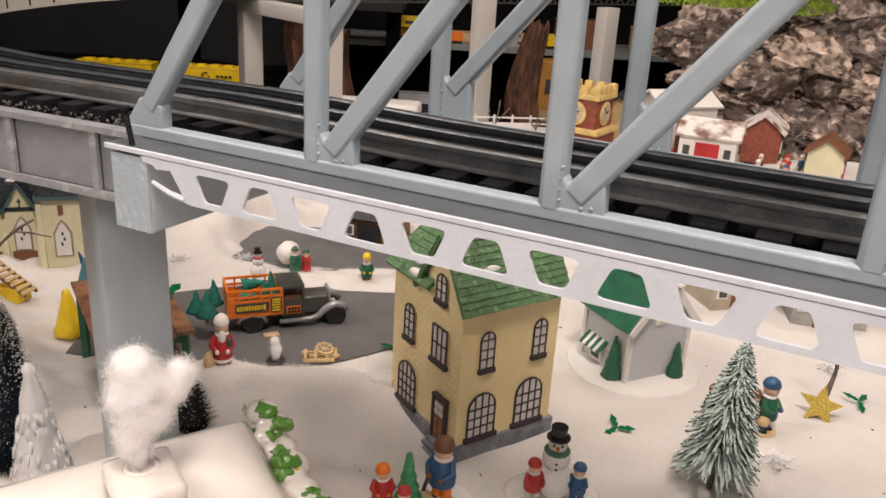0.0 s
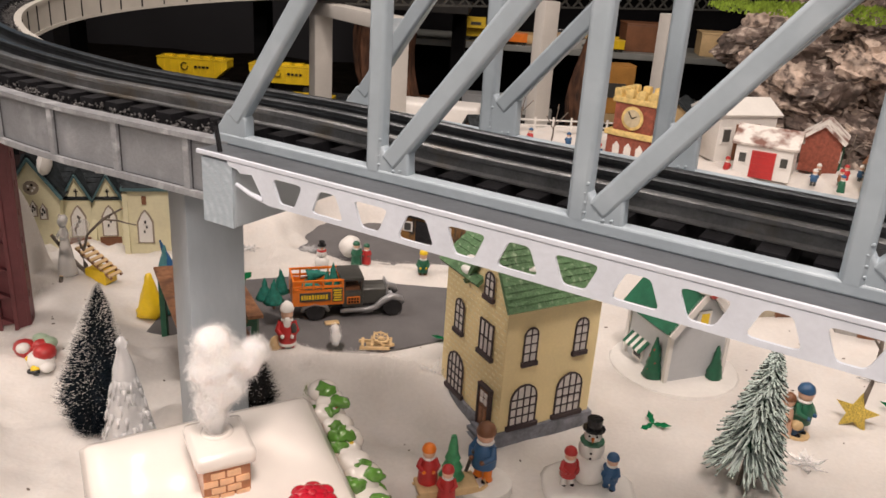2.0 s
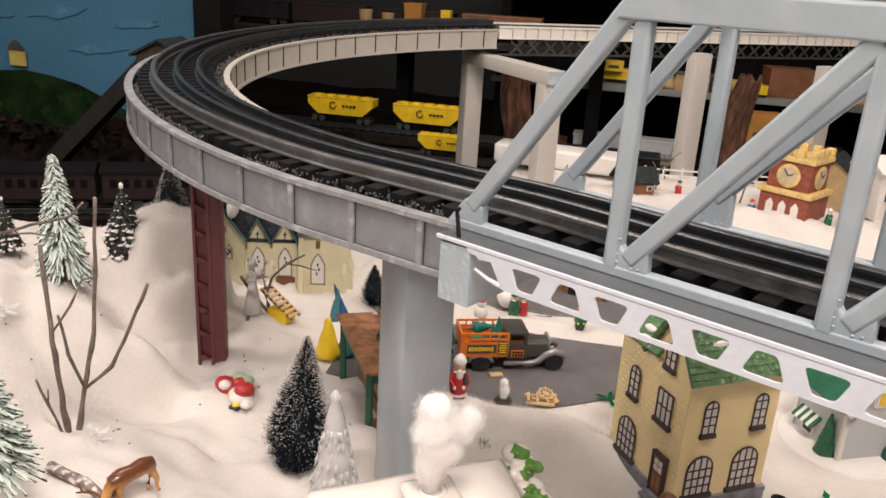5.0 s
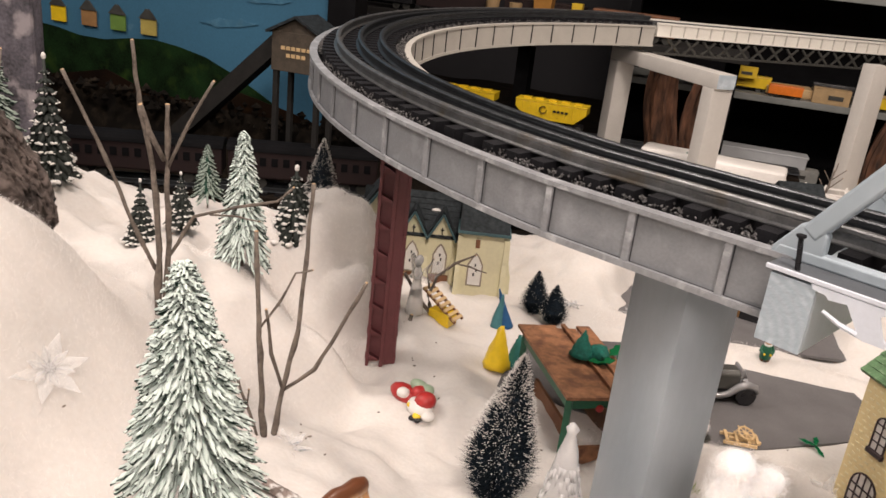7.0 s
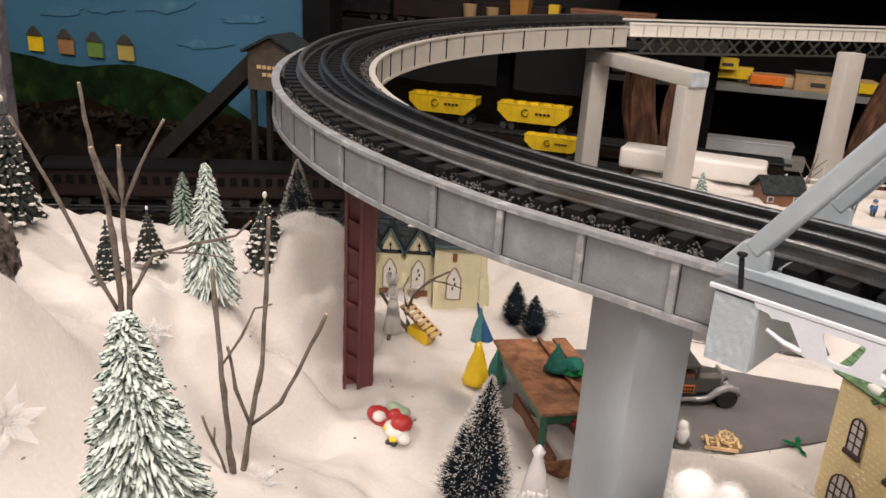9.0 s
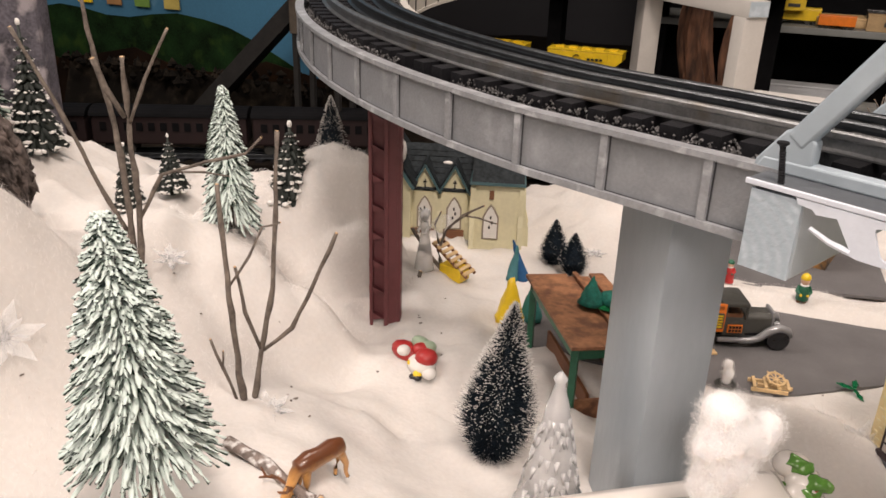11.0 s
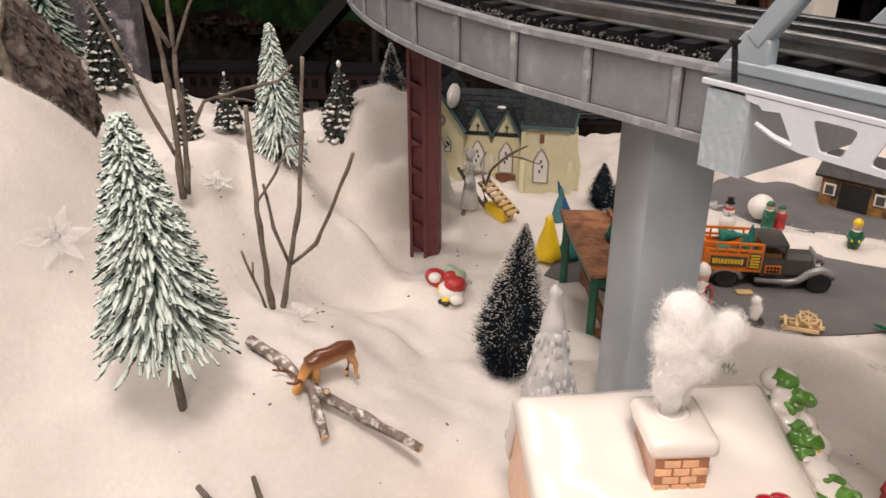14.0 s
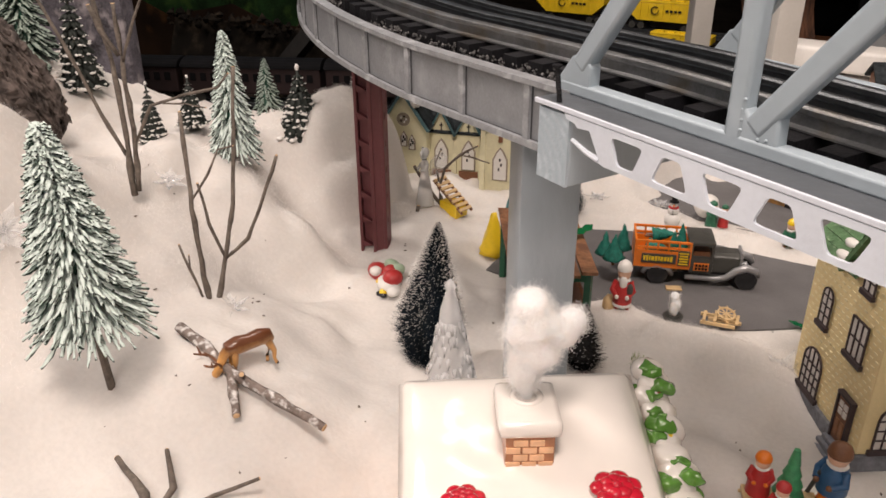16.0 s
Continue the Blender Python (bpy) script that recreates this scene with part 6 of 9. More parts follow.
def deer():
    """A grazing plastic deer, one plain body."""
    def body(b):
        sweep(b, [(-0.017, 0, 0.0205), (-0.015, 0, 0.0225), (-0.008, 0, 0.0235), (0.000, 0, 0.0230), (0.008, 0, 0.0238), (0.0135, 0, 0.0225), (0.016, 0, 0.019)],
              [0.0022, 0.0053, 0.0064, 0.0056, 0.0060, 0.0057, 0.0032], 14)
        sweep(b, [(-0.0125, 0, 0.0235), (-0.0175, 0, 0.020), (-0.021, 0, 0.0135), (-0.0235, 0, 0.0085)], [0.0046, 0.0036, 0.0028, 0.0026], 10)
        sweep(b, [(-0.0215, 0, 0.0115), (-0.025, 0, 0.0075), (-0.0285, 0, 0.0025)], [0.0033, 0.0030, 0.0016], 10)
        for x, top, dx in ((-0.0115, 0.021, -0.002), (0.0125, 0.021, 0.003)):
            for s in (-1, 1):
                sweep(b, [(x, s * 0.003, top), (x + dx * 0.3 + (0.003 if x > 0 else 0), s * 0.0034, top * 0.55), (x + dx * 0.8 - s * 0.0012, s * 0.0032, top * 0.25), (x + dx - s * 0.002, s * 0.0032, 0.001)], [0.0030, 0.0019, 0.0012, 0.0012], 8)

    def antlers(b):
        for s in (-1, 1):
            a = Vector((-0.0215, s * 0.002, 0.0135))
            pts = [a, a + Vector((-0.003, s * 0.004, 0.0045)), a + Vector((-0.0085, s * 0.0075, 0.0065)), a + Vector((-0.013, s * 0.007, 0.0085))]
            sweep(b, pts, [0.0009, 0.0009, 0.0008, 0.0004], 6)
            for q, d in ((1, (-0.004, s * 0.001, 0.004)), (2, (-0.001, s * 0.003, 0.0055)), (2, (-0.005, -s * 0.001, 0.003))):
                sweep(b, [pts[q], pts[q] + Vector(d)], [0.0008, 0.0004], 6)
    return multi("deer", [(shape(body), DEER), (shape(antlers), BROWN),
                          (shape(lambda b: [ball(b, (x - s * 0.002, s * 0.0032, 0.0012), 0.0014, sub=1) for x in (-0.0135, 0.0155) for s in (-1, 1)]), BLACK_ENAMEL)],
                 "glossy tan and brown plastic deer grazing over a log", "deer", at(-0.2628, 0.2565, 0.0415, 68) @ Matrix.Scale(0.77, 4))


def deer_coat():
    """Tan below, brown along the back."""
    m = mat("deer_plastic", (0.60, 0.31, 0.10), 0.28, var=0.12, size=70, bump=0.05, coat=0.3)
    nt = m.node_tree
    b = nt.nodes["Principled BSDF"]
    tc, sep, r, mix, nz = (nt.nodes.new("ShaderNode" + k) for k in ("TexCoord", "SeparateXYZ", "ValToRGB", "Mix", "TexNoise"))
    nz.inputs["Scale"].default_value = 260
    mix.data_type = "RGBA"
    add = nt.nodes.new("ShaderNodeMath")
    add.operation = "MULTIPLY_ADD"
    add.inputs[1].default_value = 0.004
    nt.links.new(tc.outputs["Object"], sep.inputs[0])
    nt.links.new(tc.outputs["Object"], nz.inputs["Vector"])
    nt.links.new(nz.outputs["Fac"], add.inputs[0])
    nt.links.new(sep.outputs["Z"], add.inputs[2])
    r.color_ramp.elements[0].position, r.color_ramp.elements[1].position = 0.0205, 0.0275
    nt.links.new(add.outputs[0], r.inputs["Fac"])
    nt.links.new(r.outputs["Color"], mix.inputs[0])
    nt.links.new(b.inputs["Base Color"].links[0].from_socket, mix.inputs[6])
    mix.inputs[7].default_value = (0.12, 0.042, 0.018, 1)
    nt.links.new(mix.outputs[2], b.inputs["Base Color"])
    return m


DEER = deer_coat()
deer()


def snowflake(x, y, z, r, label, tilt=(0, 0), petals=6):
    t = thing("snowflake_ornament", label, "ornament", pose(x, y, z, tilt[0], tilt[1], 15))
    for layer in range(2):
        for i in range(petals):
            a = 2 * math.pi * (i + 0.5 * layer) / petals
            d, s = Vector((math.cos(a), math.sin(a), 0.18 + 0.25 * layer)), Vector((-math.sin(a), math.cos(a), 0))
            L = r * (1.0 if layer == 0 else 0.62)
            bm = bm_new()
            pts = [Vector((0, 0, 0.001)), d * L * 0.5 + s * L * 0.20, d * L, d * L * 0.5 - s * L * 0.20]
            up = Vector((0, 0, r * 0.10))
            top = bm.verts.new(d * L * 0.5 + up)
            bot = bm.verts.new(d * L * 0.5 - up * 0.5)
            vs = [bm.verts.new(p) for p in pts]
            for k in range(4):
                bm.faces.new((vs[k], vs[(k + 1) % 4], top))
                bm.faces.new((vs[(k + 1) % 4], vs[k], bot))
            part("petal", bm, CRYSTAL, t)
    bm = bm_new()
    ball(bm, (0, 0, r * 0.12), r * 0.14)
    part("centre", bm, CRYSTAL, t)
    return t


snowflake(-0.392, 0.217, 0.108, 0.0175, "clear faceted acrylic snowflake lying on the snow bank", (25, 40))
snowflake(-0.312, 0.292, 0.047, 0.0135, "clear faceted acrylic snowflake at the foot of the twigs", (5, 5))
snowflake(-0.410, 0.344, 0.091, 0.0125, "clear faceted acrylic snowflake on the snow ridge", (10, 20))
snowflake(-0.022, 0.4465, 0.010, 0.0150, "clear faceted acrylic snowflake leaning on the yellow house", (60, -20))
snowflake(0.212, 0.399, 0.002, 0.0150, "clear faceted acrylic snowflake lying on the snow")
snowflake(-0.352, 0.177, 0.040, 0.0150, "clear faceted acrylic snowflake half buried in the snow", (20, 10))
snowflake(-0.165, 0.672, 0.006, 0.0125, "clear faceted acrylic snowflake lying beyond the road")
snowflake(-0.22, 0.66, 0.006, 0.0125, "clear faceted acrylic snowflake lying on the snow")
snowflake(0.30, 0.52, 0.002, 0.0125, "clear faceted acrylic snowflake lying near the star")


def star():
    bm = bm_new()
    pts = [((0.0145 if i % 2 == 0 else 0.0062) * math.sin(math.pi * i / 5), (0.0145 if i % 2 == 0 else 0.0062) * math.cos(math.pi * i / 5)) for i in range(10)]
    slab(bm, pts, (1, 0, 0), (0, 0, 1), (0, -0.0012, 0), (0, 0.0024, 0))
    m = mat("gold_glitter", (0.75, 0.50, 0.10), 0.35, 0.6, 0.5, 900, 1.0, 1500)
    return tagged(part("gold_star", bm, m, m=pose(0.264, 0.457, 0.008, -32, 8, -20)), "gold glitter star lying against the twig post", "star")


star()


def holly(x, y, turn):
    t = thing("holly_sprig", "shiny green metallic holly confetti on the snow", "confetti", at(x, y, 0.003, turn))
    m = mat("green_foil", (0.02, 0.36, 0.14), 0.15, 0.7, 0.2)
    for a in (90, 200, -20):
        bm = bm_new()
        c, s = math.cos(radians(a)), math.sin(radians(a))
        out = [(0, 0), (0.25, 0.16), (0.4, 0.10), (0.6, 0.20), (0.75, 0.10), (1, 0)]
        poly = out + [(u, -w) for u, w in out[-2:0:-1]]
        slab(bm, [((u * c - w * s) * 0.0115, (u * s + w * c) * 0.0115) for u, w in poly], (1, 0, 0.15), (0, 1, 0.25), (0, 0, 0), (0, 0, 0.0004))
        part("leaf", bm, m, t)
    return t


holly(0.1235, 0.427, 10)
holly(0.300, 0.475, 60)
holly(-0.020, 0.520, 100)


# ---- the delivery truck ----
def truck():
    t = thing("delivery_truck", "orange and black diecast stake-bed delivery truck carrying toy trees", "truck", at(-0.1255, 0.5330, 0.0012, 20.5))
    W = 0.029
    bm = bm_new()
    box(bm, (0.030, W / 2, 0.010), (0.074, W * 0.55, 0.003))
    part("chassis", bm, BLACK_ENAMEL, t)
    bed = new("stake_bed")
    bed.parent = t
    bm = bm_new()
    box(bm, (0.002, W / 2, 0.0150), (0.040, W, 0.0022))
    part("floor", bm, ORANGE, bed)
    for y in (0.0006, W - 0.0006):
        bm = bm_new()
        box(bm, (0.002, y, 0.0215), (0.040, 0.0014, 0.0115))
        part("side_board", bm, ORANGE, bed)
        for i in range(6):
            bm = bm_new()
            box(bm, (-0.017 + i * 0.0076, y, 0.0305), (0.0013, 0.0014, 0.0085))
            part("stake", bm, ORANGE, bed)
        for z in (0.0295, 0.0345):
            bm = bm_new()
            box(bm, (0.002, y, z), (0.040, 0.0015, 0.0016))
            part("rail", bm, ORANGE, bed)
    for x in (-0.0175, 0.0215):
        bm = bm_new()
        box(bm, (x, W / 2, 0.0255), (0.0014, W, 0.0195))
        part("end_board", bm, ORANGE, bed)
    sign = new("sign")
    sign.parent = t
    bm = bm_new()
    box(bm, (-0.0005, -0.0004, 0.0215), (0.0245, 0.0010, 0.0072))
    part("board", bm, GUNMETAL, sign)
    bm = bm_new()
    x = -0.0115
    rng = random.Random(9)
    while x < 0.0095:
        w = rng.uniform(0.0011, 0.0021)
        box(bm, (x + w / 2, -0.0010, 0.0215), (w, 0.0006, rng.uniform(0.0032, 0.0042)))
        x += w + 0.0006
    part("lettering_bar", bm, YELLOW, sign, "row of yellow bars")
    bm = bm_new()
    box(bm, (0.0170, -0.0004, 0.0225), (0.0082, 0.0010, 0.0115))
    part("board", bm, GUNMETAL, sign)
    for k in range(5):
        bm = bm_new()
        box(bm, (0.0170, -0.0010, 0.0183 + k * 0.0021), (0.0066 - 0.0008 * (k % 2), 0.0006, 0.0011))
        part("lettering_bar", bm, YELLOW, sign)
    cab = new("cab")
    cab.parent = t
    bm = bm_new()
    box(bm, (0.0300, W / 2, 0.0170), (0.0165, W * 0.92, 0.0130), bevel=0.0012)
    part("cab_body", bm, GUNMETAL, cab, smooth=True)
    for x in (0.0225, 0.0372):
        for y in (W * 0.06, W * 0.94):
            bm = bm_new()
            bar(bm, (x, y, 0.0230), (x, y, 0.0335), 0.0016, 0.0016, (0, 1, 0))
            part("pillar", bm, GUNMETAL, cab)
    bm = bm_new()
    box(bm, (0.0292, W / 2, 0.0343), (0.0188, W * 0.98, 0.0030), bevel=0.0014)
    part("cab_roof", bm, GUNMETAL, cab, smooth=True)
    bm = bm_new()
    box(bm, (0.0300, W / 2, 0.0240), (0.012, W * 0.7, 0.006), bevel=0.001)
    part("seat", bm, BROWN, cab)
    bm = bm_new()
    box(bm, (0.0300, 0.0004, 0.0165), (0.0105, 0.0008, 0.0060))
    part("door_sign", bm, ORANGE, cab, "orange door sign")
    for k in range(2):
        bm = bm_new()
        for i in range(4):
            box(bm, (0.0266 + i * 0.0023, -0.0003, 0.0152 + k * 0.0027), (0.0017, 0.0006, 0.0017))
        part("lettering_bar", bm, BLACK_ENAMEL, cab)
    hood = new("hood")
    hood.parent = t
    bm = bm_new()
    slab(bm, ((0.0, 0.010), (0.0, 0.0225), (0.004, 0.0250), (0.013, 0.0250), (0.017, 0.0225), (0.017, 0.010)), (0, 1, 0), (0, 0, 1), (0.0375, 0.006, 0), (0.0205, 0, 0))
    soften(part("bonnet", bm, GUNMETAL, hood), 0.0012)
    bm = bm_new()
    box(bm, (0.0588, W / 2, 0.0185), (0.0022, 0.0155, 0.0165), bevel=0.001)
    part("radiator", bm, SILVER, hood, "grey radiator shell", smooth=True)
    for y in (0.0055, W - 0.0055):
        bm = bm_new()
        lathe(bm, [(0.0014, -0.0018), (0.0026, 0.0), (0.0028, 0.0014), (0.0012, 0.0022)], seg=12)
        part("headlight", bm, STEEL, hood, "chrome headlight", smooth=True, m=pose(0.0605, y, 0.0185, 0, 90, 0))
    bm = bm_new()
    box(bm, (0.0665, W / 2, 0.0092), (0.0014, W * 0.96, 0.0024), bevel=0.0005)
    part("bumper", bm, SILVER, t, "grey bumper")
    for y, s in ((0.0, 1), (W, -1)):
        bm = bm_new()
        sweep(bm, [(0.0705, y + s * 0.0025, 0.0105), (0.0685, y + s * 0.0025, 0.0150), (0.062, y + s * 0.0025, 0.0172), (0.055, y + s * 0.0025, 0.0140), (0.049, y + s * 0.0025, 0.0085), (0.043, y + s * 0.0025, 0.0068), (0.020, y + s * 0.0025, 0.0066)], [0.0022, 0.0030, 0.0032, 0.0030, 0.0026, 0.0021, 0.0019], 8)
        part("front_fender", bm, SILVER, t, "pale grey curved fender", smooth="all")
        bm = bm_new()
        sweep(bm, [(-0.0105, y + s * 0.0022, 0.0080), (-0.0085, y + s * 0.0022, 0.0125), (-0.001, y + s * 0.0022, 0.0148), (0.0075, y + s * 0.0022, 0.0125), (0.0105, y + s * 0.0022, 0.0075)], [0.0016, 0.0022, 0.0024, 0.0022, 0.0016], 8)
        part("rear_fender", bm, SILVER, t, "pale grey curved fender", smooth="all")
        for x in (0.0, 0.0625):
            wheel = new("wheel")
            wheel.parent = t
            wheel.matrix_basis = pose(x, y + s * 0.0022, 0.0080, 90, 0, 0)
            bm = bm_new()
            lathe(bm, [(0.0050, -0.0019), (0.0072, -0.0020), (0.0080, -0.0012), (0.0080, 0.0012), (0.0072, 0.0020), (0.0050, 0.0019)], seg=24)
            part("tyre", bm, BLACK_ENAMEL, wheel, "black tyre", smooth=True)
            bm = bm_new()
            lathe(bm, [(0.0052, -0.0014), (0.0046, -0.0009), (0.0016, -0.0010), (0.0014, -0.0018), (0.0014, 0.0018), (0.0016, 0.0010), (0.0046, 0.0009), (0.0052, 0.0014)], seg=20)
            part("rim", bm, GUNMETAL, wheel, smooth=True)
    return t


truck()


def toy_tree(x, y, z, h, r, lean=(0, 0), group="teal toy trees"):
    t = thing("toy_tree", "small teal green flocked toy tree", "tree", pose(x, y, z, lean[0], lean[1], 0), group)
    bm = bm_new()
    rod(bm, (0, 0, -0.002), (0, 0, h * 0.3), r * 0.16, r * 0.12, 6)
    part("trunk", bm, BROWN, t)
    bm = bm_new()
    lathe(bm, [(r * (1 - (k / 8) ** 0.9 * 0.95) * (1.06 if k % 2 == 0 else 0.92), h * (0.16 + 0.84 * k / 8)) for k in range(9)], seg=12)
    for v in bm.verts:
        v.co += noise.noise_vector(v.co * 700 + Vector((x * 99, y * 77, 0))) * r * 0.16
    part("crown", bm, TEAL_GREEN, t, smooth="all")
    return t


def truck_at(u, v, w):
    a = radians(20.5)
    return (-0.1255 + u * math.cos(a) - v * math.sin(a), 0.5330 + u * math.sin(a) + v * math.cos(a), w + 0.0012)


toy_tree(*truck_at(0.010, 0.008, 0.0162), 0.024, 0.0075)
toy_tree(*truck_at(0.016, 0.016, 0.0162), 0.027, 0.0070)
toy_tree(*truck_at(-0.010, 0.012, 0.0240), 0.024, 0.0070, (10, 80))
toy_tree(*truck_at(-0.008, 0.020, 0.0300), 0.022, 0.0065, (-15, 78))
toy_tree(-0.1630, 0.5210, 0.020, 0.020, 0.0068)
toy_tree(-0.1540, 0.5350, 0.020, 0.023, 0.0068)
toy_tree(-0.1540, 0.5150, 0.020, 0.022, 0.0078)
toy_tree(-0.186, 0.462, 0.0535, 0.022, 0.0085)
toy_tree(-0.176, 0.470, 0.0545, 0.018, 0.0080, (60, 30))


def brazier():
    t = thing("barrel", "small dark metal barrel with cotton smoke on the road", "barrel", at(-0.0985, 0.4795, 0.0, 0, 0.78))
    bm = bm_new()
    lathe(bm, [(0.0050, 0.0), (0.0052, 0.001), (0.0050, 0.0012), (0.0064, 0.0130), (0.0067, 0.0135), (0.0067, 0.0142), (0.0058, 0.0142), (0.0050, 0.0060)], seg=20)
    part("drum", bm, GUNMETAL, t, smooth=True)
    for k in range(4):
        bm = bm_new()
        r = 0.0053 + 0.00035 * k * 3
        lathe(bm, [(r, 0.003 + k * 0.003), (r + 0.0003, 0.0036 + k * 0.003), (r, 0.0042 + k * 0.003)], seg=20)
        part("hoop", bm, GUNMETAL, t, smooth=True)
    return t


brazier()
cotton_smoke("cotton_smoke", "small wisp of white cotton smoke above the barrel", (((0, 0, 0.004), 0.0036, (1, 1, 1.3)), ((0.0004, 0, 0.010), 0.0044, (1, 1, 1.3)), ((-0.0006, 0, 0.017), 0.0036, (1, 1, 1.3))), at(-0.0985, 0.4795, 0.0095, 0, 0.85), 1600, 5)


def wooden_sled():
    t = thing("wooden_sled", "pale laser-cut wooden sled with a spoked wheel on the road", "sled", pose(-0.0710, 0.4985, 0.0035, 0, 0, 12))
    for x0, x1, y in ((-0.013, 0.009, -0.006), (-0.013, 0.011, 0.0055), (-0.008, 0.013, 0.0)):
        bm = bm_new()
        bar(bm, (x0, y, 0.001), (x1, y - 0.003, 0.002), 0.0018, 0.0020)
        part("runner", bm, PALE_WOOD, t)
    for x in (-0.011, -0.004, 0.004, 0.010):
        bm = bm_new()
        bar(bm, (x, -0.007, 0.003), (x + 0.001, 0.006, 0.003), 0.0020, 0.0012)
        part("slat", bm, PALE_WOOD, t)
    wheel = new("wheel")
    wheel.parent, wheel.matrix_basis = t, pose(0.003, 0.001, 0.006, 14, 8, 0)
    bm = bm_new()
    pts = [(0.0055 * math.cos(a), 0.0055 * math.sin(a), 0) for a in [2 * math.pi * k / 18 for k in range(19)]]
    sweep(bm, pts, [0.0008] * 19, 5)
    part("rim", bm, PALE_WOOD, wheel)
    for k in range(4):
        bm = bm_new()
        a = math.pi * k / 4
        rod(bm, (-0.0075 * math.cos(a), -0.0075 * math.sin(a), 0), (0.0075 * math.cos(a), 0.0075 * math.sin(a), 0), 0.0005, seg=5)
        part("spoke", bm, PALE_WOOD, wheel)
    return t


wooden_sled()
bm = bm_new()
box(bm, (0, 0, 0.0015), (0.011, 0.006, 0.0012), bevel=0.0002)
tagged(part("wood_chip", bm, PALE_WOOD, m=at(-0.112, 0.531, 0.001, 25)), "small loose pale wood chip on the road", "wood")


# ---- market stall ----
def market_stall():
    t = thing("market_stall", "small market stall with a brown plank roof and green posts", "stall")
    A, B = Vector((-0.236, 0.490, 0.0525)), Vector((-0.184, 0.404, 0.0525))
    U, V = (B - A), Vector((0.047, 0.0285, -0.002))
    for k, (v0, v1) in enumerate(((0.0, 0.52), (0.535, 0.80), (0.815, 1.0))):
        bm = bm_new()
        a, b = A + V * v0, A + V * v1
        e = U.normalized() * (-0.001, 0.0015, 0.0)[k] + Vector((0, 0, (0.0, -0.0010, 0.0004)[k]))
        slab(bm, ((0, 0), (1, 0)) + ((1, 1), (0, 1)), U, b - a, a + e, (0, 0, 0.0016 + random.uniform(0, 0.0006)))
        part("plank", bm, PLANK, t)
    bm = bm_new()
    bar(bm, A + V * 0.62 + Vector((0, 0, 0.003)), A + V * 0.62 + U + Vector((0, 0, 0.003)), 0.003, 0.002)
    part("batten", bm, PLANK, t)
    for u, v in ((0.06, 0.08), (0.94, 0.08), (0.06, 0.92), (0.94, 0.92)):
        p = A + U * u + V * v
        bm = bm_new()
        bar(bm, (p.x, p.y, -0.002), (p.x, p.y, p.z), 0.0042, 0.0042, (0, 1, 0))
        part("post", bm, DARK_GREEN, t, "dark green post")
    for u0, v0, u1, v1, z in ((0.06, 0.08, 0.94, 0.08, 0.047), (0.94, 0.08, 0.94, 0.92, 0.047), (0.06, 0.92, 0.94, 0.92, 0.047)):
        bm = bm_new()
        a, b = A + U * u0 + V * v0, A + U * u1 + V * v1
        bar(bm, (a.x, a.y, z), (b.x, b.y, z), 0.0032, 0.0055)
        part("rail", bm, DARK_GREEN, t)
    for u0, v0, u1, v1, m, z0, h in ((0.1, 0.3, 0.9, 0.3, BROWN, 0.0, 0.016), (0.92, 0.1, 0.92, 0.9, PLANK, 0.0, 0.014), (0.1, 0.9, 0.9, 0.9, BROWN, 0.0, 0.030)):
        bm = bm_new()
        a, b = A + U * u0 + V * v0, A + U * u1 + V * v1
        bar(bm, (a.x, a.y, z0 + h / 2), (b.x, b.y, z0 + h / 2), 0.0022, h)
        part("counter_board", bm, m, t)
    bm = bm_new()
    p = A + U * 0.93 + V * 0.45
    ball(bm, (p.x + 0.001, p.y - 0.002, 0.044), 0.0028)
    part("bow", bm, RED, t, "small red bow", smooth=True)
    return t


market_stall()
for x, y, a in ((-0.180, 0.455, 20), (-0.168, 0.470, 70)):
    bm = bm_new()
    out = [(0, 0), (0.3, 0.18), (0.5, 0.12), (0.75, 0.18), (1, 0)]
    slab(bm, [(u * 0.018, w * 0.018) for u, w in out + [(u, -w) for u, w in out[-2:0:-1]]], (1, 0, 0.1), (0, 1, 0.2), (0, 0, 0), (0, 0, 0.0006))
    tagged(part("green_leaf", bm, mat("green_foil_leaf", (0.02, 0.28, 0.10), 0.2, 0.6), m=at(x, y, 0.057, a)), "shiny green foil leaf on the stall roof", "confetti")


# ---- church, angel and ramp ----
def lancet(parent, m, w, h):
    win = new("window")
    win.parent, win.matrix_basis = parent, m
    bm = bm_new()
    slab(bm, ((-w / 2 - 0.0014, -0.0012), (w / 2 + 0.0014, -0.0012), (w / 2 + 0.0014, h * 0.66), (w * 0.28, h * 0.93), (0, h + 0.0016), (-w * 0.28, h * 0.93), (-w / 2 - 0.0014, h * 0.66)), (1, 0, 0), (0, 0, 1), (0, 0, 0), (0, -0.0011, 0))
    part("surround", bm, mat_stone, win, "grey stone surround")
    bm = bm_new()
    slab(bm, ((-w / 2, 0), (w / 2, 0), (w / 2, h * 0.64), (w * 0.22, h * 0.88), (0, h), (-w * 0.22, h * 0.88), (-w / 2, h * 0.64)), (1, 0, 0), (0, 0, 1), (0, -0.0010, 0), (0, -0.0008, 0))
    part("pane", bm, WHITE_PAINT, win, "white window pane")
    for dx, z in ((-0.0010, 0.35), (0.0012, 0.5), (0.0, 0.66)):
        bm = bm_new()
        box(bm, (dx, -0.0020, h * z), (0.0016, 0.0006, 0.0030), bevel=0.0003)
        part("dark_light", bm, BLACK_ENAMEL, win)
    return win


mat_stone = mat("greige_stone_trim", (0.30, 0.25, 0.20), 0.7, var=0.2)


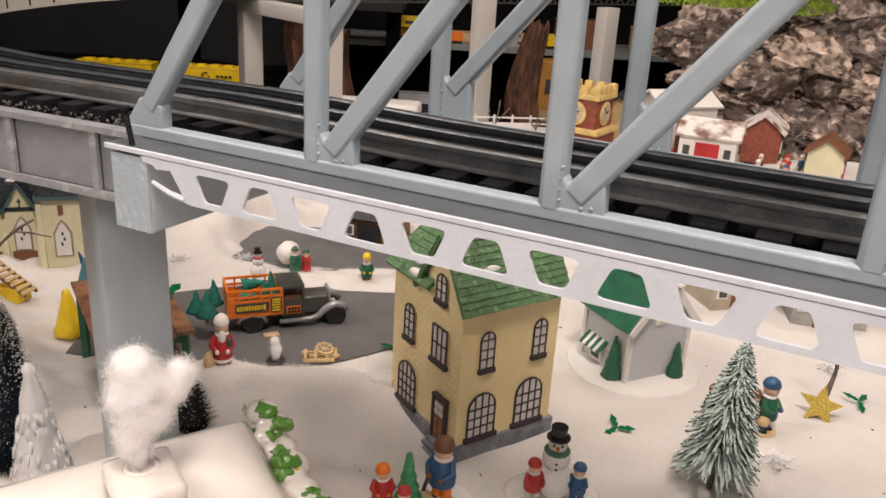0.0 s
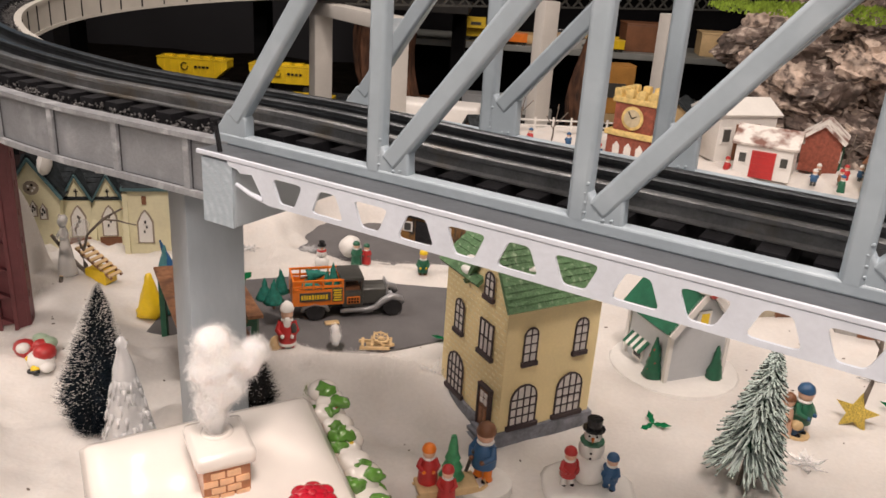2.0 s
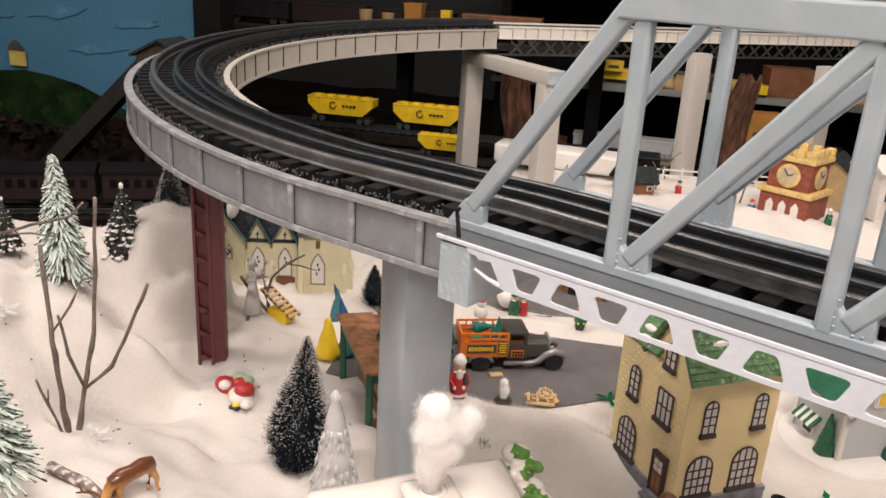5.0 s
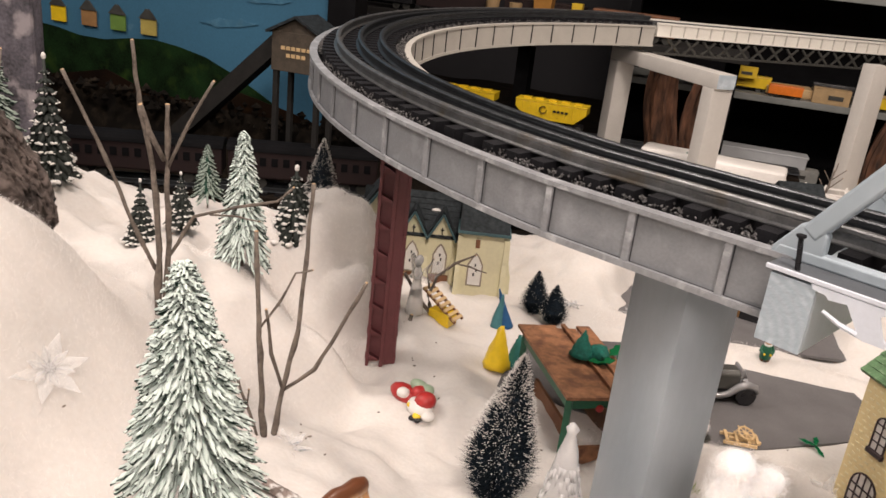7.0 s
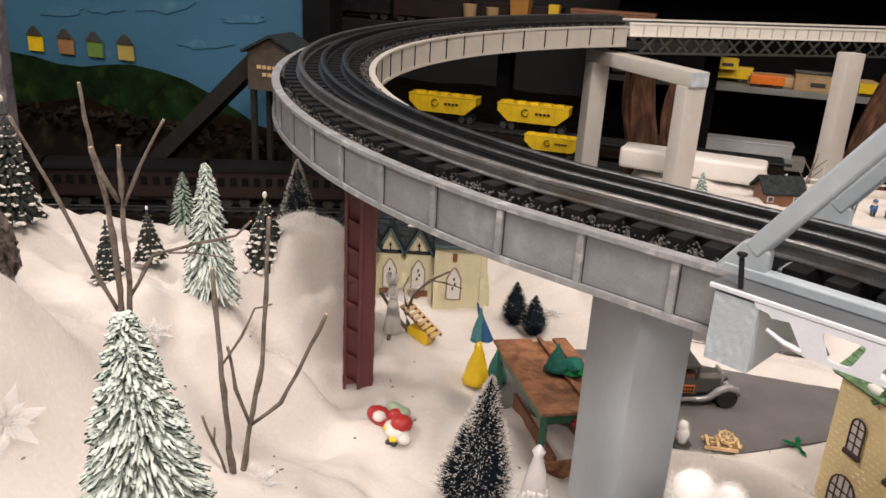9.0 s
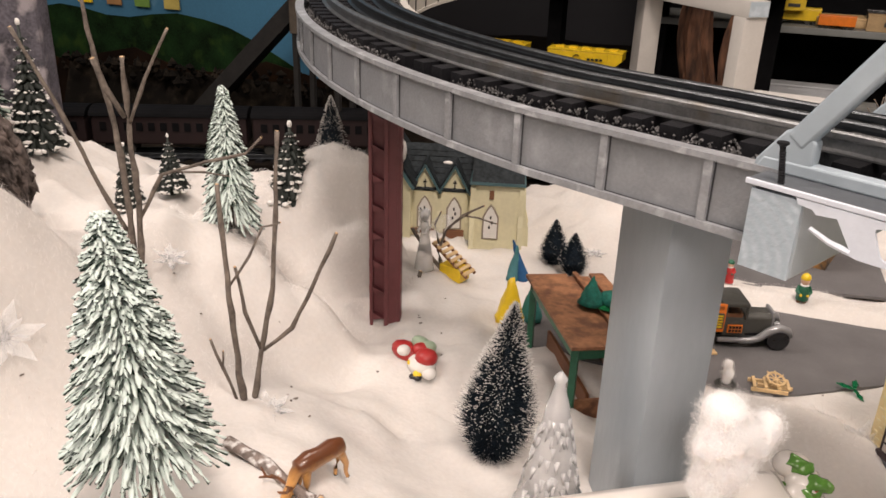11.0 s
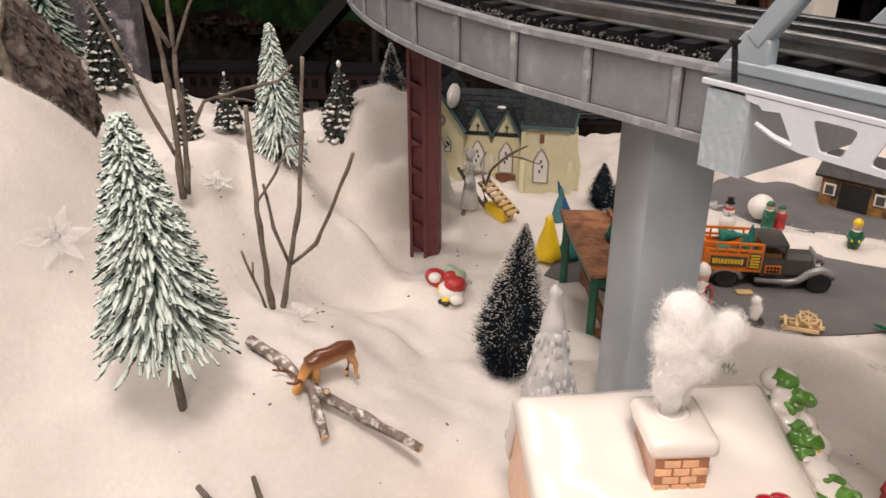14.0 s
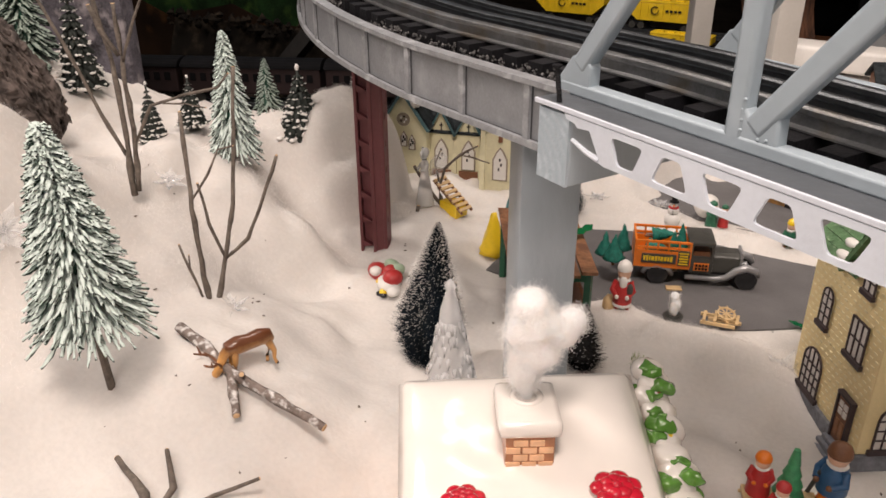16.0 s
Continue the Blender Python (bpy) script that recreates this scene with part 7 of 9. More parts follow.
def church():
    c = thing("church", "cream model church with dark slate roof and lancet windows", "church", at(-0.2950, 0.650, -0.006, 16.5))
    D, E, F = 0.055, 0.056, 0.020
    bm = bm_new()
    box(bm, (-0.066, F + D / 2, E / 2), (0.124, D, E), bevel=0.0005)
    part("nave_wall", bm, CREAM, c)
    for side in (1, -1):
        v = Vector((0, (D / 2 + 0.004) * side, 0.034))
        L = v.length
        base = Vector((-0.130, F - 0.004 if side > 0 else F + D + 0.004, E - 0.003))
        nrm = Vector((0, -0.034 * side, D / 2 + 0.004)).normalized()
        bm = bm_new()
        slab(bm, ((0, 0), (0.130, 0), (0.130, L), (0, L)), (1, 0, 0), v.normalized(), base, nrm * 0.002)
        slope = part("roof_slope", bm, SLATE, c, "dark slate roof")
        bm = bm_new()
        shingles(bm, (1, 0, 0), v.normalized(), base + nrm * 0.002, nrm, 21, 8, 0.0062, L / 8.2)
        tagged(part("shingling", bm, SLATE, slope), kind="stuff")
    for x in (-0.079, -0.052):
        bm = bm_new()
        slab(bm, ((-0.0120, 0.006), (0.0120, 0.006), (0.0120, E - 0.001), (0, E + 0.020), (-0.0120, E - 0.001)), (1, 0, 0), (0, 0, 1), (x, F - 0.004, 0), (0, 0.022, 0))
        part("bay", bm, CREAM, c)
        for s in (-1, 1):
            bm = bm_new()
            bar(bm, (x + s * 0.0140, F + 0.004, E - 0.004), (x, F + 0.004, E + 0.0215), 0.024, 0.0016, (0, 0, 1))
            part("bay_roof", bm, TEAL_TRIM, c, "grey-teal bay roof trim")
            bm = bm_new()
            bar(bm, (x + s * 0.0146, F + 0.006, E - 0.0025), (x, F + 0.006, E + 0.0235), 0.022, 0.0018, (0, 0, 1))
            part("bay_slate", bm, SLATE, c)
        lancet(c, pose(x, F - 0.0042, 0.019), 0.0112, 0.028)
        bm = bm_new()
        box(bm, (x, F - 0.0042, 0.0125), (0.019, 0.0030, 0.0085), bevel=0.0005)
        part("brick_sill", bm, BROWN, c, "brown brick sill")
        bm = bm_new()
        box(bm, (x, F - 0.0045, E + 0.004), (0.0010, 0.001, 0.0085))
        box(bm, (x, F - 0.0045, E + 0.0058), (0.0034, 0.001, 0.0010))
        part("ornament", bm, BLACK_ENAMEL, c, "small black wall ornament")
    for x in (-0.092, -0.0655, -0.0395):
        bm = bm_new()
        slab(bm, ((0, 0), (-0.009, 0), (-0.0075, 0.026), (-0.004, 0.034), (-0.0035, 0.046), (0, 0.054)), (0, 1, 0), (0, 0, 1), (x - 0.002, F, 0), (0.004, 0, 0))
        part("buttress", bm, CREAM, c)
    # the porch block that stands forward
    bm = bm_new()
    box(bm, (-0.013, 0.024, 0.034), (0.044, 0.048, 0.068), bevel=0.0006)
    part("porch_wall", bm, CREAM, c)
    for x in (-0.0345, 0.0085):
        bm = bm_new()
        slab(bm, ((0, 0), (-0.0060, 0), (-0.0050, 0.030), (-0.0022, 0.040), (-0.0018, 0.064), (0, 0.066)), (0, 1, 0), (0, 0, 1), (x - 0.0022, 0, 0), (0.0044, 0, 0))
        part("buttress", bm, CREAM, c)
    for y in (0.006, 0.028):
        bm = bm_new()
        slab(bm, ((0, 0), (0.0080, 0), (0.0070, 0.026), (0.0040, 0.038), (0.0030, 0.060), (0, 0.064)), (1, 0, 0), (0, 0, 1), (0.009, y, 0), (0, 0.006, 0))
        part("buttress", bm, CREAM, c)
    lancet(c, pose(-0.018, -0.0002, 0.0175), 0.0118, 0.030)
    bm = bm_new()
    box(bm, (-0.018, -0.0006, 0.058), (0.0040, 0.0014, 0.0080), bevel=0.0004)
    part("slot_window", bm, BROWN, c, "small dark slot window")
    bm = bm_new()
    box(bm, (-0.013, 0.022, 0.0690), (0.0490, 0.0520, 0.0034), bevel=0.0006)
    part("eaves_trim", bm, TEAL_TRIM, c, "grey-teal eaves trim")
    bm = bm_new()
    slab(bm, ((-0.004, 0.0706), (0.046, 0.0706), (0.040, 0.092), (0.022, 0.092)), (0, 1, 0), (0, 0, 1), (-0.036, 0, 0), (0.046, 0, 0))
    part("porch_roof", bm, SLATE, c, "dark slate porch roof")
    bm = bm_new()
    for x, y, z, r in ((-0.004, 0.004, 0.073, 0.0035), (-0.012, 0.012, 0.080, 0.003), (-0.060, 0.034, 0.075, 0.003)):
        ball(bm, (x, y, z), r, (1.6, 1.0, 0.6), 2)
    part("snow_patch", bm, WHITE_PAINT, c, smooth=True)
    # the gabled front at the far end
    g = -0.113
    bm = bm_new()
    slab(bm, ((-0.022, 0), (0.022, 0), (0.022, 0.062), (0, 0.094), (-0.022, 0.062)), (1, 0, 0), (0, 0, 1), (g, 0.004, 0), (0, D + 0.012, 0))
    part("front_wall", bm, CREAM, c)
    for s in (-1, 1):
        bm = bm_new()
        bar(bm, (g + s * 0.025, D / 2 + 0.008, 0.0590), (g, D / 2 + 0.008, 0.0960), D + 0.018, 0.0022, (0, 0, 1))
        part("gable_trim", bm, TEAL_TRIM, c, "grey-teal gable trim")
        bm = bm_new()
        bar(bm, (g + s * 0.0265, D / 2 + 0.010, 0.0605), (g, D / 2 + 0.010, 0.0990), D + 0.016, 0.0026, (0, 0, 1))
        part("front_roof", bm, SLATE, c, "dark slate gable roof")
    for dx in (-0.008, 0.0, 0.008):
        lancet(c, pose(g + dx, 0.0038, 0.040 + (0.003 if dx == 0 else 0)), 0.0042, 0.013)
    bm = bm_new()
    lathe(bm, [(0.0062, -0.0006), (0.0066, 0.0006)], seg=20)
    part("rose_window", bm, mat_stone, c, m=pose(g, 0.0032, 0.069, 90, 0, 0))
    for k in range(5):
        bm = bm_new()
        a = 2 * math.pi * k / 5
        ball(bm, (g + 0.0028 * math.cos(a), 0.0026, 0.069 + 0.0028 * math.sin(a)), 0.0013, (1, 0.4, 1), 1)
        part("rose_light", bm, BLACK_ENAMEL if k % 2 else WHITE_PAINT, c)
    bm = bm_new()
    ball(bm, (g + 0.012, 0.010, 0.090), 0.008, (0.7, 2.2, 1.4))
    part("snow_patch", bm, WHITE_PAINT, c, smooth=True)
    return c


church()


def angel():
    wing = ((0.002, 0.040), (0.006, 0.056), (0.016, 0.066), (0.026, 0.068), (0.032, 0.063), (0.030, 0.054), (0.024, 0.046), (0.014, 0.037))
    p = [(shape(lambda b: lathe(b, [(0.0135, 0), (0.0125, 0.008), (0.0085, 0.030), (0.0052, 0.046), (0.0066, 0.052), (0.0040, 0.059)], seg=18)), FROST_GLASS),
         (shape(lambda b: [ball(b, (0, -0.001, 0.0660), 0.0064, (0.95, 1, 1.1)), ball(b, (0, 0.002, 0.0685), 0.0060)]), FROST_GLASS),
         (shape(lambda b: [slab(b, wing, (s * 0.86, 0.5, 0), (0, 0, 1), (0, 0.003, 0), (0, 0.0025, 0)) for s in (-1, 1)]), CRYSTAL),
         (shape(lambda b: [sweep(b, [(s * 0.0055, -0.001, 0.053), (s * 0.0075, -0.006, 0.047), (s * 0.002, -0.0105, 0.0475)], [0.0024, 0.0021, 0.0017], 7) for s in (-1, 1)]), FROST_GLASS)]
    return multi("glass_statuette", p, "clear glass winged statuette standing on the snow", "statuette", at(-0.3350, 0.547, 0.017, -15, 0.68) @ Matrix.Diagonal((0.85, 0.85, 1, 1)))


angel()


def ramp():
    t = thing("wooden_ramp", "small yellow box with a slatted wooden ramp", "ramp", at(-0.313, 0.558, 0.008, -14))
    bm = bm_new()
    box(bm, (0, 0, 0.006), (0.020, 0.014, 0.012), bevel=0.0006)
    part("box", bm, YELLOW, t)
    for k in range(8):
        bm = bm_new()
        f = k / 7
        box(bm, (-0.016 + 0.030 * f, 0.0, 0.028 - 0.019 * f), (0.0028, 0.014, 0.0016), pose(0, 0, 0, 0, 32, 0))
        part("slat", bm, PALE_WOOD, t)
    for y in (-0.006, 0.006):
        bm = bm_new()
        bar(bm, (-0.018, y, 0.028), (0.016, y, 0.0065), 0.0016, 0.0020)
        part("stringer", bm, BROWN, t)
    return t


ramp()
bm = bm_new()
rng_b = random.Random(31)
for i in range(260):
    a, e = rng_b.uniform(0, 6.28), rng_b.uniform(0.1, 1.5)
    d = Vector((math.cos(a) * math.cos(e), math.sin(a) * math.cos(e), math.sin(e) * 0.8))
    rod(bm, d * 0.003, d * rng_b.uniform(0.010, 0.0135), 0.0005, 0.0001, 3)
tagged(part("bush", bm, GRASS, m=at(-0.103, 0.417, 0.002)), "small round green pine sprig in the snow", "bush")


def bark_rock():
    """Split slabs of cork bark standing as a cliff on the ridge."""
    t = thing("bark_rock", "weathered grey-brown cork bark rock in the snow bank", "rock", pose(-0.540, 0.325, 0.124, 6, -14, 20))
    rng = random.Random(5)
    for i in range(9):
        bm = bm_new()
        h, w = rng.uniform(0.075, 0.105), rng.uniform(0.012, 0.020)
        for v in ball(bm, (0, 0, 0), 1.0, (w, 0.013, h / 2), sub=6):
            p = Vector((v.co.x * 260, v.co.y * 260, v.co.z * 45 + i * 7))
            k = 1 - 2.4 * abs(noise.noise(p)) + 0.8 * (1 - 2.4 * abs(noise.noise(p * 2.4))) + 0.5 * noise.noise(p * 5.5)
            v.co.x += (0.0026 * k + 0.002 * noise.noise(p * 0.5)) * (1 if v.co.x > 0 else -1)
            v.co.y += 0.0028 * k * (1 if v.co.y > 0 else -1)
            v.co.z += 0.008 * noise.noise(Vector((v.co.x * 300, v.co.y * 300, i)))
        part("bark_slab", bm, BARK_ROCK, t, smooth="all", m=pose(-0.030 + 0.0085 * i * 0.85 + rng.uniform(-0.003, 0.003), rng.uniform(-0.010, 0.010), 0.045 + rng.uniform(-0.012, 0.006) - 0.002 * i, rng.uniform(-8, 8), rng.uniform(-8, 8), rng.uniform(-30, 30)))
    return t


bark_rock()
bm = bm_new()
for v in ball(bm, (0, 0, 0), 0.036, (1.1, 0.8, 0.8), sub=5):
    v.co += v.co.normalized() * (0.007 * noise.noise(v.co * 35) + 0.003 * noise.noise(v.co * 120) + 0.001 * noise.noise(v.co * 500))
tagged(part("cotton_tuft", bm, SNOW, smooth="all", m=at(-0.548, 0.282, 0.204, 20)), "thick white cotton tuft on top of the bark rock", "snow")
bm = bm_new()
box(bm, (0, 0, 0.25), (0.16, 0.03, 0.42), bevel=0.006)
for v in bm.verts:
    v.co += noise.noise_vector(v.co * 20) * 0.006
tagged(part("rock_print", bm, mat("violet_grey_rock_print", (0.10, 0.092, 0.11), 0.8, var=0.7, size=35, bump=0.6, blotch=((0.30, 0.27, 0.285), 0.40, 45)), m=at(-0.895, 0.633, -0.12, 20)), "grey violet printed rock backdrop panel behind the trees", "backdrop")


# ---- the far side of the loop ----
FX, FY, FA, FZ = PATH[-2]


def on_far(s, off=0.0, dz=0.0):
    return Vector((FX + math.cos(FA) * s + off * math.sin(FA), FY + math.sin(FA) * s - off * math.cos(FA), FZ + dz + 0.004 * s))


def far_viaduct():
    g = thing("straight_viaduct", "pale straight plate girder viaduct at the back of the layout", "bridge")
    pale = mat("pale_girder", (0.78, 0.76, 0.70), 0.45, var=0.06)
    for off in (0.0, TRACK_WIDTH):
        bm = bm_new()
        strip(bm, on_far, 0.0, 1.3, off - 0.0015, off + 0.0015, -0.012, 0.004, 0.3)
        part("web_plate", bm, pale, g)
        for z0, z1 in ((0.002, 0.0045), (-0.0135, -0.0115)):
            bm = bm_new()
            strip(bm, on_far, 0.0, 1.3, off - 0.003, off + 0.003, z0, z1, 0.3)
            part("flange", bm, pale, g)
        for k in range(60):
            bm = bm_new()
            s = 0.02 + k * 0.021
            strip(bm, on_far, s, s + 0.0012, off + 0.0015, off + 0.0030, -0.012, 0.002, 0.3)
            part("rib", bm, FAR_GIRDER, g)
    bm = bm_new()
    strip(bm, on_far, 0.0, 1.3, 0.002, TRACK_WIDTH - 0.002, -0.014, -0.009, 0.3)
    part("deck", bm, FAR_GIRDER, g)
    for k in range(44):
        for d in (-1, 1):
            bm = bm_new()
            s = 0.03 + k * 0.028
            bar(bm, on_far(s - d * 0.010, TRACK_WIDTH, -0.034), on_far(s + d * 0.010, TRACK_WIDTH, -0.016), 0.002, 0.003)
            part("lattice_bar", bm, GUNMETAL, g, "dark lattice bar")
    bm = bm_new()
    strip(bm, on_far, 0.0, 1.3, TRACK_WIDTH - 0.001, TRACK_WIDTH + 0.001, -0.037, -0.034, 0.3)
    part("lattice_chord", bm, GUNMETAL, g)
    for off in (CENTRE - GAUGE, CENTRE, CENTRE + GAUGE):
        bm = bm_new()
        rail(bm, on_far, 0.0, 1.3, off, -0.004, 0.3)
        part("rail", bm, STEEL, g, smooth=True)
    return g


far_viaduct()


def bent(x, y, wide=0.215, h=0.194, beam=True, group="grey wooden bents"):
    """Two posts with a beam between them, across the track; or one post alone."""
    t = thing("wooden_bent" if beam else "wooden_post", "grey painted two-post wooden bent under the far viaduct" if beam else "grey painted wooden post under the far viaduct", "support", at(x, y, -0.01, -52), group)
    for u in (0.0, -wide) if beam else (0.0,):
        bm = bm_new()
        box(bm, (u, 0, h / 2), (0.021, 0.028, h), bevel=0.0012)
        part("post", bm, POST_PALE, t, smooth=True)
    if beam:
        bm = bm_new()
        box(bm, (-wide / 2, 0, h + 0.009), (wide + 0.026, 0.026, 0.018), bevel=0.0012)
        part("beam", bm, POST_PALE, t, smooth=True)
        bm = bm_new()
        box(bm, (wide * 0.0 + 0.0136, 0, h + 0.009), (0.0012, 0.024, 0.016))
        part("end_grain", bm, END_GRAIN, t)
    return t


POST_PALE = mat("pale_grey_painted_wood", (0.50, 0.48, 0.45), 0.5, var=0.05, size=40)
bent(-0.131, 0.980)
bent(0.062, 1.170, h=0.232, beam=False)
bent(-0.113 + 0.79 * 0.46, 0.957 + 0.61 * 0.46, h=0.222, beam=False)


def tree_stump(x, y, h, r, seed):
    bm = bm_new()
    n = 34
    lathe(bm, [(r * (1.35 - 0.6 * (k / n)), h * k / n) for k in range(n + 1)], seg=40)
    for v in bm.verts:
        a = math.atan2(v.co.y, v.co.x)
        q = Vector((math.cos(a) * 2.2, math.sin(a) * 2.2, v.co.z * 7 + seed * 5))
        k = noise.noise(q) + 0.7 * (1 - 2.6 * abs(noise.noise(Vector((q.x * 2.2, q.y * 2.2, q.z * 0.8))))) + 0.3 * noise.noise(q * 5)
        v.co.x, v.co.y = v.co.x * (1 + 0.30 * k) + 0.012 * math.sin(v.co.z * 22 + seed), v.co.y * (1 + 0.30 * k)
        if v.co.z > h * 0.95:
            v.co.z += 0.02 * noise.noise(Vector((a * 2, seed, 0)))
    return tagged(part("tree_trunk", bm, RED_BARK, smooth=True, m=at(x, y, -0.02)), "rough red-brown bark trunk behind the viaduct posts", "trunk")


RED_BARK = mat("red_brown_bark", (0.11, 0.050, 0.027), 0.9, var=0.7, size=90, bump=1.0, bump_size=200, stretch=(1.0, 1.0, 0.25))
tree_stump(-0.195, 1.22, 0.20, 0.021, 1)
tree_stump(-0.145, 1.30, 0.17, 0.014, 2)
tree_stump(0.16, 1.40, 0.19, 0.022, 3)


# ---- the far village ----
AGED_DIAL = mat("aged_cream_dial", (0.50, 0.42, 0.28), 0.6, var=0.15, size=200)


def clock_tower():
    t = thing("clock_tower", "red brick model clock tower with a battlemented cream top", "tower", at(0.187, 0.995, -0.022, -35, 1.15))
    cream = mat("gold_painted_stone", (0.66, 0.48, 0.18), 0.6, var=0.2, size=150)
    bm = bm_new()
    box(bm, (0, 0, 0.045), (0.054, 0.05, 0.09), bevel=0.001)
    part("lower_body", bm, BRICK, t)
    bm = bm_new()
    box(bm, (0, 0, 0.106), (0.046, 0.044, 0.036), bevel=0.001)
    part("upper_body", bm, BRICK, t)
    for z, w in ((0.020, 0.058), (0.054, 0.060), (0.088, 0.060), (0.124, 0.052)):
        bm = bm_new()
        box(bm, (0, 0, z), (w, w * 0.93, 0.006), bevel=0.0015)
        part("cornice", bm, cream, t, "cream stone cornice")
    for i in range(4):
        for j in range(4):
            if i in (0, 3) or j in (0, 3):
                bm = bm_new()
                box(bm, (-0.021 + i * 0.014, -0.020 + j * 0.0133, 0.131), (0.009, 0.0085, 0.010), bevel=0.002)
                part("merlon", bm, cream, t, smooth=True)
    for place in (pose(0, -0.0228, 0.106, 90, 0, 0), pose(0.0232, 0, 0.106, 90, 0, 90)):
        clock = new("clock")
        clock.parent, clock.matrix_basis = t, place
        bm = bm_new()
        lathe(bm, [(0.0125, 0.0), (0.013, 0.0012), (0.011, 0.0018)], seg=24)
        part("clock_rim", bm, cream, clock, smooth=True)
        bm = bm_new()
        lathe(bm, [(0.0098, 0.0016), (0.0096, 0.0022)], seg=24)
        part("dial", bm, AGED_DIAL, clock, "aged cream dial")
        for a, L in ((60, 0.006), (-35, 0.0085)):
            bm = bm_new()
            bar(bm, (0, 0, 0.0025), (L * math.sin(radians(a)), L * math.cos(radians(a)), 0.0025), 0.0010, 0.0006)
            part("pointer", bm, BLACK_ENAMEL, clock)
    for x in (-0.014, 0.0, 0.014):
        bm = bm_new()
        slab(bm, ((-0.004, 0.060), (0.004, 0.060), (0.004, 0.074), (0, 0.079), (-0.004, 0.074)), (1, 0, 0), (0, 0, 1), (x, -0.0252, 0), (0, -0.0008, 0))
        part("window", bm, PANE, t)
    for k in range(7):
        bm = bm_new()
        ball(bm, (-0.027 + k * 0.009, -0.030, 0.022 + 0.002 * (k % 2)), 0.0055)
        part("garland", bm, DARK_GREEN, t, "green garland", smooth=True)
    return t


clock_tower()


def small_house(name, label, x, y, turn, w, d, e, ridge, wall, roof, door=None, z=0.0, snow=True):
    h = thing(name, label, "house", at(x, y, z, turn))
    bm = bm_new()
    box(bm, (0, 0, e / 2), (w, d, e), bevel=0.0006)
    part("wall", bm, wall, h)
    bm = bm_new()
    slab(bm, ((-d / 2, e), (d / 2, e), (0, ridge)), (0, 1, 0), (0, 0, 1), (-w / 2, 0, 0), (w, 0, 0))
    part("gable_wall", bm, wall, h)
    for s in (-1, 1):
        bm = bm_new()
        bar(bm, (0, s * (d / 2 + 0.004), e - 0.002), (0, 0, ridge + 0.0015), w + 0.010, 0.0032, (0, 0, 1))
        part("roof_slope", bm, roof, h)
    if door:
        dr = new("door")
        dr.parent = h
        bm = bm_new()
        box(bm, (0, -d / 2 - 0.0008, e * 0.40), (w * 0.42, 0.0022, e * 0.78), bevel=0.0004)
        part("leaf", bm, door, dr)
        for k in range(3):
            bm = bm_new()
            box(bm, (0, -d / 2 - 0.0021, e * (0.18 + 0.22 * k)), (w * 0.36, 0.0008, e * 0.05))
            part("rail", bm, door, dr)
    for x2 in (-w * 0.36, w * 0.36):
        win = new("window")
        win.parent = h
        bm = bm_new()
        box(bm, (x2, -d / 2 - 0.0006, e * 0.55), (w * 0.17, 0.0016, e * 0.34))
        part("window_frame", bm, WHITE_PAINT, win)
        bm = bm_new()
        box(bm, (x2, -d / 2 - 0.0015, e * 0.55), (w * 0.12, 0.0008, e * 0.26))
        part("pane", bm, GUNMETAL, win)
    return h


SNOWY_ROOF = mat("patchy_snow_roof", (0.74, 0.70, 0.66), 0.7, var=0.1, size=60, blotch=((0.20, 0.10, 0.08), 0.44, 45))
small_house("red_garage", "small white model garage with a red door and snowy roof", 0.338, 0.960, -24, 0.066, 0.056, 0.042, 0.056, WHITE_PAINT, SNOWY_ROOF, RED, z=0.046)
small_house("depot", "white model station house with a snowy roof", 0.318, 1.050, 20, 0.085, 0.06, 0.062, 0.076, WHITE_PAINT, WHITE_PAINT, BROWN, z=0.046)
small_house("shop", "tan model house with a dark roof in the far village", 0.250, 1.070, 70, 0.060, 0.050, 0.046, 0.066, mat("far_tan_wall", (0.50, 0.36, 0.18), 0.6, var=0.2), SLATE, BROWN, z=0.046)
small_house("shop", "red brick model shop with a snowy roof in the far village", 0.425, 1.015, 65, 0.060, 0.046, 0.042, 0.060, BRICK, SNOWY_ROOF, DARK_GREEN, z=0.046)
small_house("shop", "cream model cottage with a brown roof in the far village", 0.470, 0.930, 60, 0.046, 0.040, 0.034, 0.050, CREAM, BROWN, RED, z=0.046)
small_house("shop", "dark ochre model shop with snow on its slate roof", -0.052, 0.752, -14, 0.058, 0.042, 0.030, 0.044, mat("dark_ochre_wall", (0.26, 0.13, 0.035), 0.6, var=0.3, size=60, blotch=((0.03, 0.025, 0.02), 0.45, 90)), mat("slate_with_snow", (0.045, 0.045, 0.045), 0.7, var=0.3, size=90, blotch=((0.70, 0.66, 0.60), 0.36, 40)), BLACK_ENAMEL)
small_house("shop", "tan model storefront with brown trim behind the grey shop", 0.265, 0.640, 12, 0.060, 0.045, 0.040, 0.058, mat("tan_store_wall", (0.46, 0.40, 0.30), 0.6, var=0.2), SLATE, BROWN)
small_house("shop", "grey model storefront with a snowy roof behind the pine", 0.335, 0.615, -8, 0.060, 0.045, 0.040, 0.058, mat("grey_store_wall", (0.36, 0.35, 0.33), 0.6, var=0.2), WHITE_PAINT, BROWN)
small_house("shed", "small brown wooden shed in the far snow", -0.010, 1.02, 20, 0.045, 0.035, 0.020, 0.034, BROWN, SLATE, z=0.045)
